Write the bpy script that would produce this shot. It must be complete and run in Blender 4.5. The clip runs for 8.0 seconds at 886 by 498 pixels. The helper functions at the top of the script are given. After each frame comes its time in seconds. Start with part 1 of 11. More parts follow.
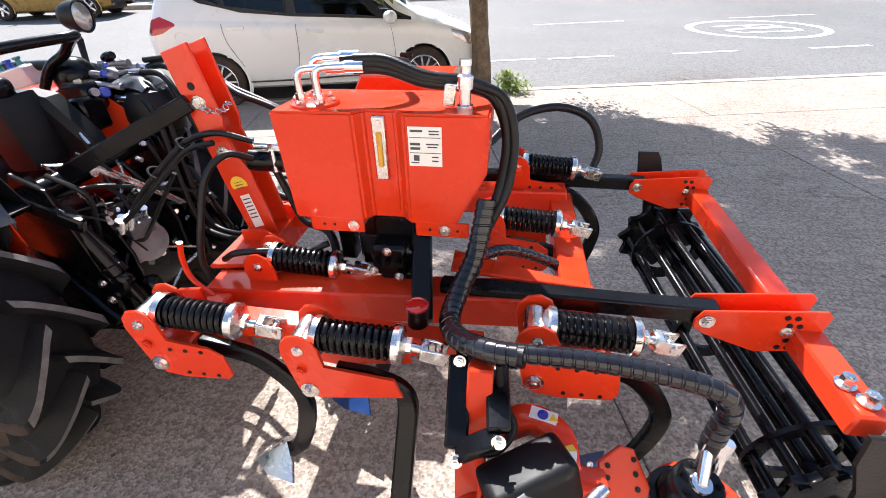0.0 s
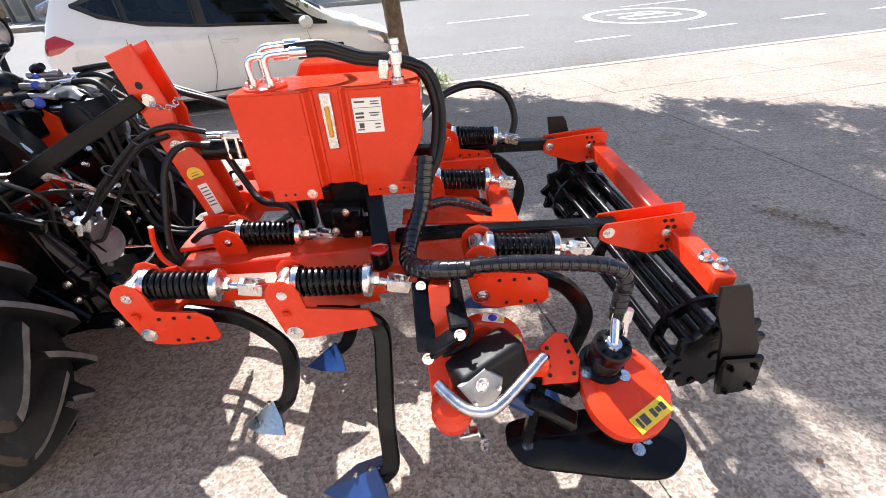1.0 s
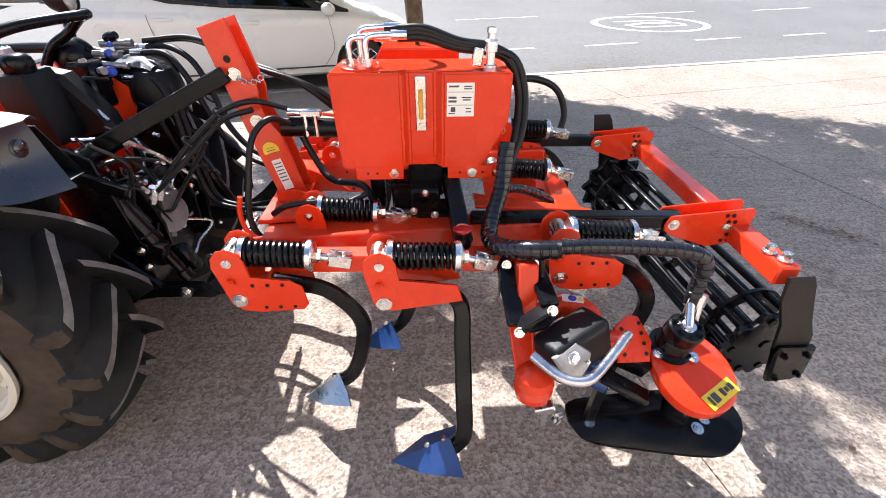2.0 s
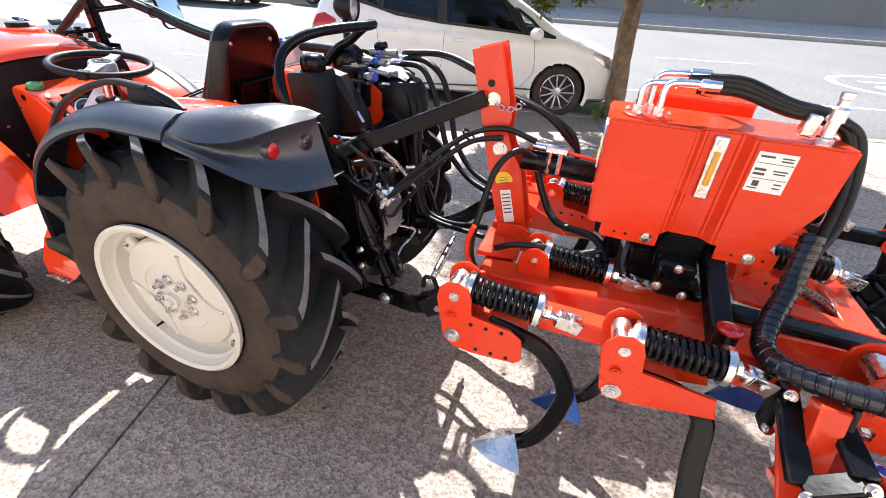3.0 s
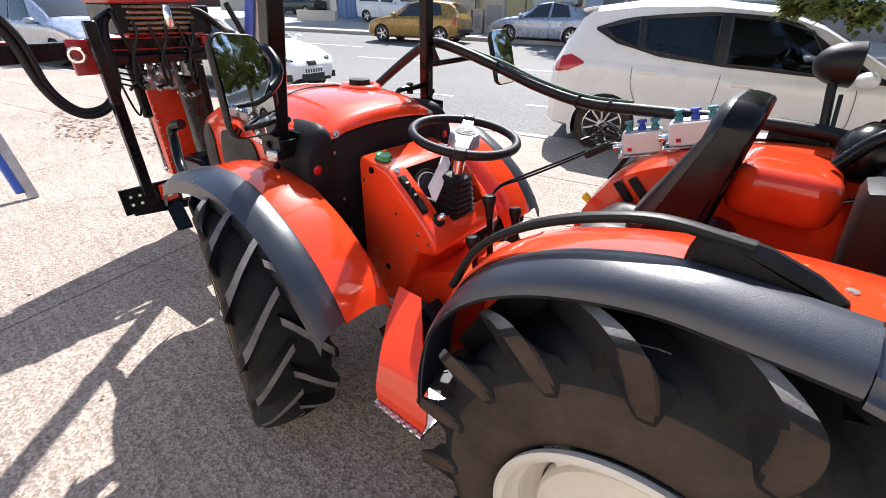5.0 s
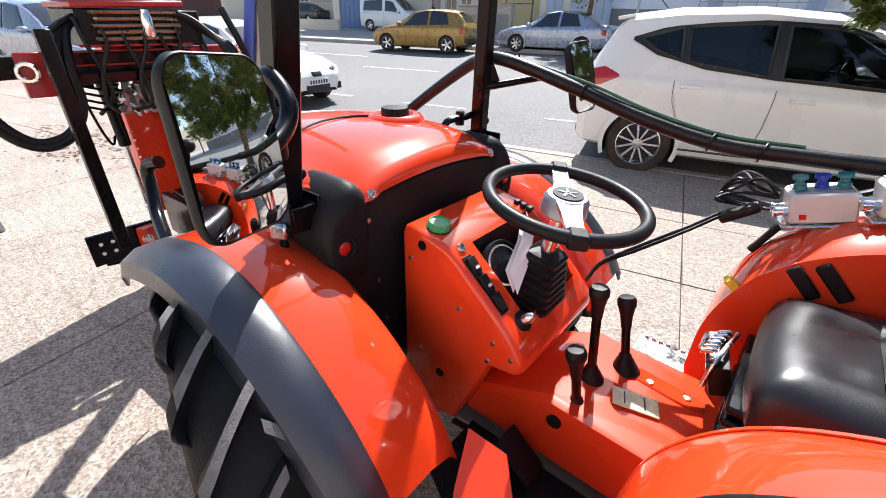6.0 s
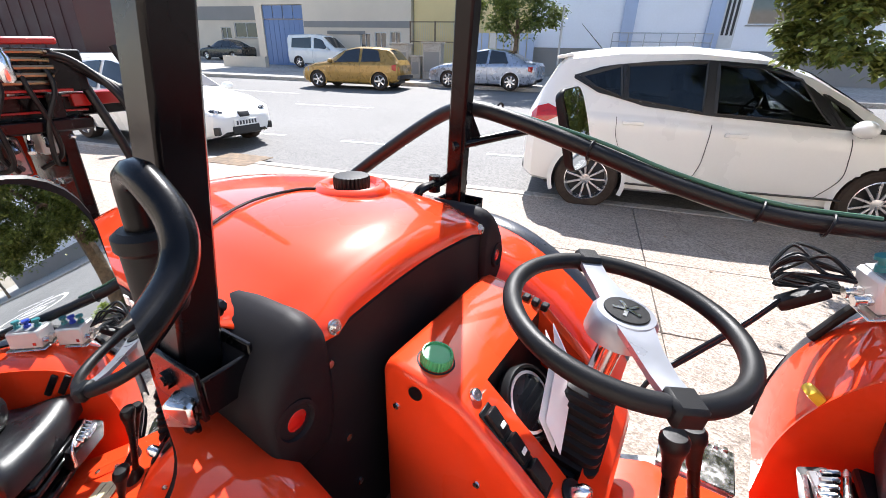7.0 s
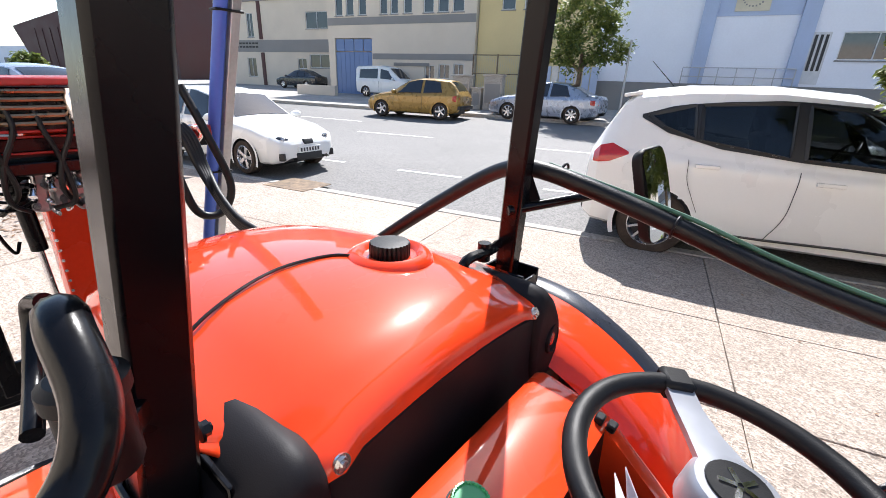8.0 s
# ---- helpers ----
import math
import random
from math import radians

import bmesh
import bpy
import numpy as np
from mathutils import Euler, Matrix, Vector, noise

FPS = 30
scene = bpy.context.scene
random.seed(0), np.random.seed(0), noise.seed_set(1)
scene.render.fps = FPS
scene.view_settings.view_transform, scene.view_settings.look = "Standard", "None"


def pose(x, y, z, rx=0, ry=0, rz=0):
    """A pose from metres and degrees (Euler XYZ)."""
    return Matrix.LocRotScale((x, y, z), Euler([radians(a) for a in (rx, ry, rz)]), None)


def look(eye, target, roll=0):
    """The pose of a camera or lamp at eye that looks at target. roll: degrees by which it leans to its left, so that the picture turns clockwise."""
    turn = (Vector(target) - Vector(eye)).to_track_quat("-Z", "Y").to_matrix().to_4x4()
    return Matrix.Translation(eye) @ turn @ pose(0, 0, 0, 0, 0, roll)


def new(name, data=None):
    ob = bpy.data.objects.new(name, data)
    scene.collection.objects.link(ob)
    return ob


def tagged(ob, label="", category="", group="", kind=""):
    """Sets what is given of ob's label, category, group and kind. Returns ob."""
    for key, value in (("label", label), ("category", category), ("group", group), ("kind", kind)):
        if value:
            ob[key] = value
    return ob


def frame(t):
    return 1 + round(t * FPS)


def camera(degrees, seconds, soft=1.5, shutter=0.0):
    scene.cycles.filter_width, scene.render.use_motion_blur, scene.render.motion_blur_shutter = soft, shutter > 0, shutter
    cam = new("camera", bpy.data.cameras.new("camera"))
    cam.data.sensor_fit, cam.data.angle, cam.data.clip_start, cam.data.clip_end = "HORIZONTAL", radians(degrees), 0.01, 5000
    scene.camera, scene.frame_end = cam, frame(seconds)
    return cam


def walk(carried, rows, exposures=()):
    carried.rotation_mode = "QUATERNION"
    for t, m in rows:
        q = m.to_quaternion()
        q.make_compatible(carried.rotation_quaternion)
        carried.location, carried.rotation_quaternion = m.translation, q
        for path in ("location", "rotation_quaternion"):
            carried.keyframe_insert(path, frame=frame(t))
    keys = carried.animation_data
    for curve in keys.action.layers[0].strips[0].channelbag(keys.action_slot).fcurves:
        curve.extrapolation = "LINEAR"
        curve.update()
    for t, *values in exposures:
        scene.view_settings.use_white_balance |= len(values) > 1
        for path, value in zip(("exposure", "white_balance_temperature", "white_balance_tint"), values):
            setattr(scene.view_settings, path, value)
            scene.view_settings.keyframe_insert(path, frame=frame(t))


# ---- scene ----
cam = camera(92.4, 8.0, 0.8)
PATH = [
    (0, (1.776, -0.533, 1.485), (1.51, 1.103, 0.367), -1.5),
    (0.5, (1.796, -0.68, 1.488), (1.669, 0.968, 0.362), -4.7),
    (1, (1.769, -0.795, 1.469), (1.77, 0.863, 0.351), -3.8),
    (1.2, (1.725, -0.813, 1.463), (1.823, 0.836, 0.336), -2.8),
    (2.3, (1.397, -0.866, 1.467), (1.377, 0.784, 0.337), 2.7),
    (2.5, (1.343, -0.834, 1.466), (1.173, 0.808, 0.336), 2.6),
    (3, (1.152, -0.735, 1.466), (0.634, 0.872, 0.394), 3.8),
    (3.5, (0.863, -0.728, 1.45), (0.145, 0.834, 0.428), 5.9),
    (4, (0.562, -0.746, 1.462), (-0.299, 0.753, 0.456), 3.3),
    (4.5, (0.253, -0.649, 1.445), (-0.827, 0.7, 0.439), 0.4),
    (4.7, (0.141, -0.595, 1.453), (-0.955, 0.746, 0.454), 1.3),
    (5.8, (-0.452, -0.337, 1.427), (-1.567, 1.016, 0.465), 1.1),
    (6, (-0.54, -0.245, 1.43), (-1.655, 1.113, 0.475), 1.4),
    (6.5, (-0.706, -0.092, 1.438), (-1.772, 1.338, 0.532), 1.3),
    (7, (-0.859, -0.004, 1.442), (-1.792, 1.561, 0.618), 1.5),
    (7.5, (-0.907, 0.025, 1.455), (-1.826, 1.607, 0.647), 1.9),
    (8, (-0.953, 0.149, 1.493), (-2.108, 1.615, 0.774), 2.3),
]
walk(cam, [(t, look(eye, target, roll)) for t, eye, target, roll in PATH], [(0.0, 1.7), (1.0, 1.6), (2.5, 1.66), (3.0, 1.85), (3.5, 1.98), (4.0, 1.78), (4.5, 1.44), (6.0, 1.4), (7.0, 1.7), (7.5, 1.7), (8.0, 1.48)])

# world, sun and exposure
SUN = Vector((-0.42, 0.82, 1.0)).normalized()
world = bpy.data.worlds.new("sky")
scene.world = world
world.use_nodes = True
wn = world.node_tree.nodes
sky = wn.new("ShaderNodeTexSky")
sky.sky_type = "NISHITA"
sky.sun_disc = False
sky.sun_elevation = math.asin(SUN.z)
sky.sun_rotation = math.atan2(SUN.x, SUN.y)
sky.dust_density = 0.8
world.node_tree.links.new(sky.outputs[0], wn["Background"].inputs[0])
wn["Background"].inputs[1].default_value = 0.094
sun_data = bpy.data.lights.new("sun", "SUN")
sun_data.energy = 4.1
sun_data.angle = radians(0.5)
sun_data.color = (1.0, 0.98, 0.975)
sun = new("sun", sun_data)
sun.matrix_world = look(SUN * 30, (0, 0, 0))

# building helpers
ORIGIN = {}


def thing(name, loc, label, category, group="", kind=""):
    ob = new(name)
    ob.location = loc
    ob.empty_display_size = 0.05
    ORIGIN[ob] = Vector(loc)
    return tagged(ob, label, category, group, kind)


def finish(bm, angle=38):
    bmesh.ops.recalc_face_normals(bm, faces=bm.faces)
    lim = radians(angle)
    for e in bm.edges:
        e.smooth = len(e.link_faces) == 2 and e.calc_face_angle(0) < lim
    for f in bm.faces:
        f.smooth = True


SPLIT = set("access_hole bar_bolt beam_plate blade_bolt blue_sign bonnet_screw bracket_bolt brake_pipe cable_gland cable_tie column_bolt console_button console_screw coupler cover_bolt emblem eye_ring gauge_bolt head_fitting hitch_bolt hole hose_end hose_fitting label_bar lettering_bar link_bolt linkage_rod lip_bolt lug_bolt mast_bolt motor_bolt motor_fitting mounting_lip pipe plate_bar plate_bolt pump_fitting rail rocker_switch screw share_bolt shroud_screw spring_cup steel_pipe stem switch_mark tank_stand tie tine_bracket upright valve_bolt wing_nut yellow_sign pilaster key_switch carrier_plate hitch_bracket blade_hub lettering pipe_fitting valve_knob lead".split())


def pieces(bm):
    """Sort a mesh's loose shells into pieces: shells that touch or overlap stay together."""
    seen, shells = set(), []
    for f0 in bm.faces:
        if f0 in seen:
            continue
        seen.add(f0)
        stack, got = [f0], []
        while stack:
            f = stack.pop()
            got.append(f)
            for e in f.edges:
                for g in e.link_faces:
                    if g not in seen:
                        seen.add(g)
                        stack.append(g)
        co = [v.co for f in got for v in f.verts]
        shells.append([got, [min(c[i] for c in co) - 0.0008 for i in range(3)], [max(c[i] for c in co) + 0.0008 for i in range(3)]])
    merged = True
    while merged:
        merged = False
        for i in range(len(shells)):
            for j in range(i + 1, len(shells)):
                p, q = shells[i], shells[j]
                if all(p[1][k] <= q[2][k] and q[1][k] <= p[2][k] for k in range(3)):
                    p[0] += q[0]
                    p[1] = [min(p[1][k], q[1][k]) for k in range(3)]
                    p[2] = [max(p[2][k], q[2][k]) for k in range(3)]
                    shells.pop(j)
                    merged = True
                    break
            if merged:
                break
    return [sh[0] for sh in shells]


def part(name, bm, mat, parent, label="", angle=38):
    bm.faces.index_update()
    finish(bm, angle)
    groups = pieces(bm) if name in SPLIT else []
    first = None
    for k in range(max(1, len(groups))):
        if len(groups) > 1:
            one = bm.copy()
            one.faces.ensure_lookup_table()
            keep = {f.index for f in groups[k]}
            bmesh.ops.delete(one, geom=[f for f in one.faces if f.index not in keep], context="FACES")
        else:
            one = bm
        me = bpy.data.meshes.new(name)
        one.to_mesh(me)
        if one is not bm:
            one.free()
        me.materials.append(mat)
        ob = new(name, me)
        if parent is not None:
            o = ORIGIN[parent]
            me.transform(Matrix.Translation(-o))
            ob.parent = parent
            ORIGIN[ob] = o
        if label and k == 0:
            ob["label"] = label
        first = first or ob
    bm.free()
    return first


def solo(name, bm, mat, label, category, group="", kind="", angle=38):
    """One top-level mesh thing, its origin at the middle of its base."""
    finish(bm, angle)
    co = [v.co for v in bm.verts]
    lo = Vector([min(c[i] for c in co) for i in range(3)])
    hi = Vector([max(c[i] for c in co) for i in range(3)])
    base = Vector(((lo.x + hi.x) / 2, (lo.y + hi.y) / 2, lo.z))
    me = bpy.data.meshes.new(name)
    bm.to_mesh(me)
    bm.free()
    me.transform(Matrix.Translation(-base))
    me.materials.append(mat)
    ob = new(name, me)
    ob.location = base
    return tagged(ob, label, category, group, kind)


def B():
    return bmesh.new()


def box(bm, c, s, rot=None, bevel=0.0, seg=1):
    """A box of size s round c; rot is a 3x3 or 4x4 turn."""
    r = bmesh.ops.create_cube(bm, size=1)
    vs = r["verts"]
    bmesh.ops.scale(bm, verts=vs, vec=s)
    if bevel > 0:
        es = list({e for v in vs for e in v.link_edges})
        r = bmesh.ops.bevel(bm, geom=es, offset=bevel, segments=seg, affect="EDGES", profile=0.6)
        vs = r["verts"]
    m = Matrix.Translation(c)
    if rot is not None:
        m = m @ rot.to_4x4()
    bmesh.ops.transform(bm, matrix=m, verts=vs)
    return vs


def frame_of(d, up=(0, 0, 1)):
    """A turn whose x axis is d, with z as near to up as can be."""
    x = Vector(d).normalized()
    u = Vector(up)
    if abs(x.dot(u.normalized())) > 0.98:
        u = Vector((1, 0, 0))
    y = u.cross(x).normalized()
    z = x.cross(y)
    return Matrix((x, y, z)).transposed()


def beam(bm, a, b, w, h, bevel=0.004, up=(0, 0, 1)):
    """A bar from a to b, w across and h high."""
    a, b = Vector(a), Vector(b)
    return box(bm, (a + b) / 2, ((b - a).length, w, h), frame_of(b - a, up), bevel)


def rod(bm, a, b, r, r2=None, seg=16, cap=True):
    a, b = Vector(a), Vector(b)
    f = frame_of(b - a)
    r2 = r if r2 is None else r2
    rings = []
    for p, q in ((a, r), (b, r2)):
        rings.append([bm.verts.new(p + f @ Vector((0, q * math.cos(k * math.tau / seg), q * math.sin(k * math.tau / seg)))) for k in range(seg)])
    for k in range(seg):
        j = (k + 1) % seg
        bm.faces.new((rings[0][k], rings[0][j], rings[1][j], rings[1][k]))
    if cap:
        bm.faces.new(rings[0][::-1])
        bm.faces.new(rings[1])


def lathe(bm, a, axis, prof, seg=32, up=(0, 0, 1), closed=False):
    """A turned body: prof holds (along the axis, radius)."""
    f = frame_of(axis, up)
    a = Vector(a)
    rings = []
    for h, r in prof:
        if r < 1e-5:
            rings.append([bm.verts.new(a + f @ Vector((h, 0, 0)))])
        else:
            rings.append([bm.verts.new(a + f @ Vector((h, r * math.cos(k * math.tau / seg), r * math.sin(k * math.tau / seg)))) for k in range(seg)])
    pairs = list(zip(rings, rings[1:]))
    if closed:
        pairs.append((rings[-1], rings[0]))
    for p, q in pairs:
        for k in range(seg):
            j = (k + 1) % seg
            if len(p) == 1 and len(q) == 1:
                break
            if len(p) == 1:
                bm.faces.new((p[0], q[j], q[k]))
            elif len(q) == 1:
                bm.faces.new((p[k], p[j], q[0]))
            else:
                bm.faces.new((p[k], p[j], q[j], q[k]))


def curve_pts(ctrl, n=8):
    """Points along a smooth curve through ctrl."""
    c = [Vector(p) for p in ctrl]
    c = [2 * c[0] - c[1]] + c + [2 * c[-1] - c[-2]]
    out = []
    for i in range(1, len(c) - 2):
        p0, p1, p2, p3 = c[i - 1 : i + 3]
        for k in range(n):
            t = k / n
            out.append(0.5 * (2 * p1 + (p2 - p0) * t + (2 * p0 - 5 * p1 + 4 * p2 - p3) * t * t + (3 * p1 - p0 - 3 * p2 + p3) * t**3))
    out.append(c[-2])
    return out


def tube(bm, ctrl, r, n=8, seg=10, smooth=True, r_end=None):
    """A round tube through ctrl."""
    pts = curve_pts(ctrl, n) if smooth else [Vector(p) for p in ctrl]
    sweep(bm, pts, [(r * math.cos(k * math.tau / seg), r * math.sin(k * math.tau / seg)) for k in range(seg)], None if r_end is None else (lambda t: 1 + (r_end / r - 1) * t))
    return pts


def sweep(bm, pts, shape, scale=None, up=None):
    """A shape (across, up) carried along pts, with a steady turn."""
    pts = [Vector(p) for p in pts]
    nrm = None
    rings = []
    for i, p in enumerate(pts):
        d = (pts[min(i + 1, len(pts) - 1)] - pts[max(i - 1, 0)]).normalized()
        if up is not None:
            nrm = Vector(up)
        elif nrm is None:
            nrm = Vector((0, 0, 1)) if abs(d.z) < 0.9 else Vector((1, 0, 0))
        nrm = (nrm - d * nrm.dot(d)).normalized()
        side = d.cross(nrm)
        k = scale(i / (len(pts) - 1)) if scale else 1
        rings.append([bm.verts.new(p + side * a * k + nrm * b * k) for a, b in shape])
    m = len(shape)
    for p, q in zip(rings, rings[1:]):
        for k in range(m):
            j = (k + 1) % m
            bm.faces.new((p[k], p[j], q[j], q[k]))
    bm.faces.new(rings[0][::-1])
    bm.faces.new(rings[-1])


def plate(bm, poly, thick, origin, ax, ay, bevel=0.003):
    """A flat plate: poly (a, b) in the plane of ax and ay at origin, thick to both sides."""
    ax, ay = Vector(ax).normalized(), Vector(ay).normalized()
    nz = ax.cross(ay).normalized()
    o = Vector(origin)
    lo = [bm.verts.new(o + ax * a + ay * b - nz * thick / 2) for a, b in poly]
    hi = [bm.verts.new(o + ax * a + ay * b + nz * thick / 2) for a, b in poly]
    fs = [bm.faces.new(lo[::-1]), bm.faces.new(hi)]
    n = len(poly)
    for k in range(n):
        j = (k + 1) % n
        fs.append(bm.faces.new((lo[k], lo[j], hi[j], hi[k])))
    if bevel > 0:
        es = list({e for f in fs[:2] for e in f.edges})
        bmesh.ops.bevel(bm, geom=es, offset=bevel, segments=1, affect="EDGES")


def loft(bm, rings, close=False, caps=True):
    """A skin over rings of points with the same count."""
    vs = [[bm.verts.new(Vector(p)) for p in r] for r in rings]
    m = len(rings[0])
    for p, q in zip(vs, vs[1:]):
        for k in range(m if close else m - 1):
            j = (k + 1) % m
            bm.faces.new((p[k], p[j], q[j], q[k]))
    if caps and close:
        bm.faces.new(vs[0][::-1])
        bm.faces.new(vs[-1])
    return vs


def thicken(bm, thick):
    """Give an open skin a second face, inwards along the vertex normals."""
    bm.normal_update()
    old = list(bm.faces)
    rim = [(e.link_loops[0].vert, e.link_loops[0].link_loop_next.vert) for e in bm.edges if len(e.link_faces) == 1]
    twin = {v: bm.verts.new(v.co - v.normal * thick) for v in list(bm.verts)}
    for f in old:
        bm.faces.new([twin[v] for v in reversed(f.verts)])
    for a, b in rim:
        bm.faces.new([b, a, twin[a], twin[b]])


def shell(bm, rings, thick):
    """An open skin given a thickness."""
    loft(bm, rings)
    bmesh.ops.recalc_face_normals(bm, faces=bm.faces)
    thicken(bm, thick)


def bolt(bm, p, d, r=0.011, h=0.009, washer=True):
    """A hexagon bolt head on a washer at p, facing d."""
    p, d = Vector(p), Vector(d).normalized()
    if washer:
        rod(bm, p - d * 0.001, p + d * 0.0025, r * 1.45, seg=16)
    rod(bm, p + d * 0.002, p + d * (0.002 + h), r, seg=6)
    rod(bm, p + d * (0.002 + h), p + d * (0.005 + h), r * 0.55, seg=8)


def rounded(w, h, r, n=4):
    """A rounded rectangle round the origin."""
    out = []
    for cx, cy, a0 in ((w / 2 - r, h / 2 - r, 0), (-w / 2 + r, h / 2 - r, 90), (-w / 2 + r, -h / 2 + r, 180), (w / 2 - r, -h / 2 + r, 270)):
        for k in range(n + 1):
            a = radians(a0 + 90 * k / n)
            out.append((cx + r * math.cos(a), cy + r * math.sin(a)))
    return out

# materials
def mat(name, color, rough=0.5, metal=0.0, var=0.12, scale=6.0, grain=60.0, bump=0.0, bump_scale=200.0, coat=0.0, dark=None, spec=0.5, rough_var=0.1):
    """A surface with slow stains, fine grain, and a fine relief."""
    m = bpy.data.materials.new(name)
    m.use_nodes = True
    nt = m.node_tree
    b = nt.nodes["Principled BSDF"]
    tc = nt.nodes.new("ShaderNodeTexCoord")
    big = nt.nodes.new("ShaderNodeTexNoise")
    big.inputs["Scale"].default_value = scale
    big.inputs["Detail"].default_value = 6
    fine = nt.nodes.new("ShaderNodeTexNoise")
    fine.inputs["Scale"].default_value = grain
    fine.inputs["Detail"].default_value = 3
    nt.links.new(tc.outputs["Object"], big.inputs["Vector"])
    nt.links.new(tc.outputs["Object"], fine.inputs["Vector"])
    add = nt.nodes.new("ShaderNodeMath")
    add.operation = "MULTIPLY_ADD"
    add.inputs[1].default_value = 0.4
    nt.links.new(fine.outputs["Fac"], add.inputs[0])
    nt.links.new(big.outputs["Fac"], add.inputs[2])
    ramp = nt.nodes.new("ShaderNodeValToRGB")
    c = Vector(color)
    d = Vector(dark) if dark else c * (1 - var)
    ramp.color_ramp.elements[0].position = 0.45
    ramp.color_ramp.elements[1].position = 0.95
    ramp.color_ramp.elements[0].color = (*d, 1)
    ramp.color_ramp.elements[1].color = (*(c * (1 + var * 0.5)), 1)
    nt.links.new(add.outputs[0], ramp.inputs[0])
    nt.links.new(ramp.outputs[0], b.inputs["Base Color"])
    mr = nt.nodes.new("ShaderNodeMapRange")
    mr.inputs["From Min"].default_value = 0.3
    mr.inputs["From Max"].default_value = 0.7
    mr.inputs["To Min"].default_value = max(0.02, rough - rough_var)
    mr.inputs["To Max"].default_value = min(1.0, rough + rough_var)
    nt.links.new(big.outputs["Fac"], mr.inputs["Value"])
    nt.links.new(mr.outputs[0], b.inputs["Roughness"])
    b.inputs["Metallic"].default_value = metal
    b.inputs["Specular IOR Level"].default_value = spec
    b.inputs["Coat Weight"].default_value = coat
    b.inputs["Coat Roughness"].default_value = 0.045
    if bump > 0:
        bt = nt.nodes.new("ShaderNodeTexNoise")
        bt.inputs["Scale"].default_value = bump_scale
        bt.inputs["Detail"].default_value = 4
        nt.links.new(tc.outputs["Object"], bt.inputs["Vector"])
        bp = nt.nodes.new("ShaderNodeBump")
        bp.inputs["Strength"].default_value = bump
        bp.inputs["Distance"].default_value = 0.01
        nt.links.new(bt.outputs["Fac"], bp.inputs["Height"])
        nt.links.new(bp.outputs[0], b.inputs["Normal"])
    return m


RED = mat("implement_paint", (0.66, 0.040, 0.010), 0.26, var=0.12, scale=4, bump=0.05, bump_scale=90, coat=0.25, spec=0.22)
HOOD = mat("tractor_paint", (0.73, 0.052, 0.013), 0.30, var=0.06, scale=3, spec=0.04, coat=1.0, bump=0.008, bump_scale=25)
BLACK = mat("black_paint", (0.004, 0.004, 0.005), 0.24, var=0.3, scale=8, spec=0.22, bump=0.03, bump_scale=120)
POSTPAINT = mat("roll_bar_paint", (0.004, 0.004, 0.005), 0.28, var=0.25, scale=7, spec=0.22, coat=0.0, bump=0.03, bump_scale=60)
PLASTIC = mat("black_plastic", (0.006, 0.006, 0.007), 0.48, var=0.25, scale=10, spec=0.25, bump=0.1, bump_scale=600)
SHROUD = mat("shroud_plastic", (0.010, 0.009, 0.011), 0.62, var=0.2, scale=4, spec=0.2, bump=0.06, bump_scale=500)
GREY = mat("grey_plastic", (0.018, 0.021, 0.032), 0.34, var=0.25, scale=5, spec=0.8, bump=0.12, bump_scale=500)
TYRE = mat("tyre_rubber", (0.062, 0.047, 0.038), 0.9, spec=0.12, var=0.35, scale=7, grain=40, bump=0.2, bump_scale=120, dark=(0.034, 0.0255, 0.0205))
# rubber between the lugs, with the shade of the deep grooves in its colour
GROOVESHADE = mat("tyre_groove_shade_rubber", (0.012, 0.012, 0.013), 0.7, spec=0.2, var=0.4, scale=14, grain=60, bump=0.2, bump_scale=120)
WORN = mat("tyre_lug_rubber", (0.15, 0.142, 0.138), 0.8, spec=0.25, var=0.4, scale=25, grain=90, bump=0.25, bump_scale=200)
RIM = mat("rim_paint", (0.60, 0.565, 0.50), 0.42, var=0.08, scale=5, coat=0.2)
ZINC = mat("zinc_plate", (0.72, 0.70, 0.68), 0.25, metal=1.0, var=0.2, scale=30, bump=0.1, bump_scale=80, rough_var=0.12)
SILVER = mat("silver_paint", (0.40, 0.41, 0.45), 0.34, metal=0.6, var=0.06, scale=10)
CHROME = mat("chrome", (0.76, 0.76, 0.78), 0.2, metal=1.0, var=0.1, scale=20)
STEEL = mat("bare_steel", (0.55, 0.55, 0.58), 0.3, metal=1.0, var=0.25, scale=14, bump=0.15, bump_scale=60)
CAST = mat("cast_iron", (0.16, 0.16, 0.17), 0.5, metal=0.6, var=0.3, scale=20, bump=0.3, bump_scale=150)
HOSE = mat("hose_rubber", (0.006, 0.006, 0.007), 0.42, var=0.3, scale=15, spec=0.3, bump=0.15, bump_scale=250)
SLEEVE = mat("hose_spiral_sleeve", (0.012, 0.012, 0.015), 0.14, rough_var=0.05, var=0.3, scale=12)
SHARE = mat("share_blue_paint", (0.012, 0.045, 0.17), 0.35, var=0.3, scale=12, bump=0.1, bump_scale=60)
SEATM = mat("seat_vinyl", (0.009, 0.009, 0.011), 0.34, var=0.2, scale=8, bump=0.1, bump_scale=400)
SHIELD = mat("shield_paint", (0.016, 0.014, 0.014), 0.5, var=0.25, scale=9, spec=0.25, bump=0.1, bump_scale=100)
# the mast's red, darkened to carry the shade on its head
MASTSHADE = mat("mast_red_with_shade", (0.34, 0.012, 0.010), 0.35, var=0.15, scale=6, coat=0.2)
WHITE = mat("white_label", (0.78, 0.78, 0.76), 0.4, var=0.05)
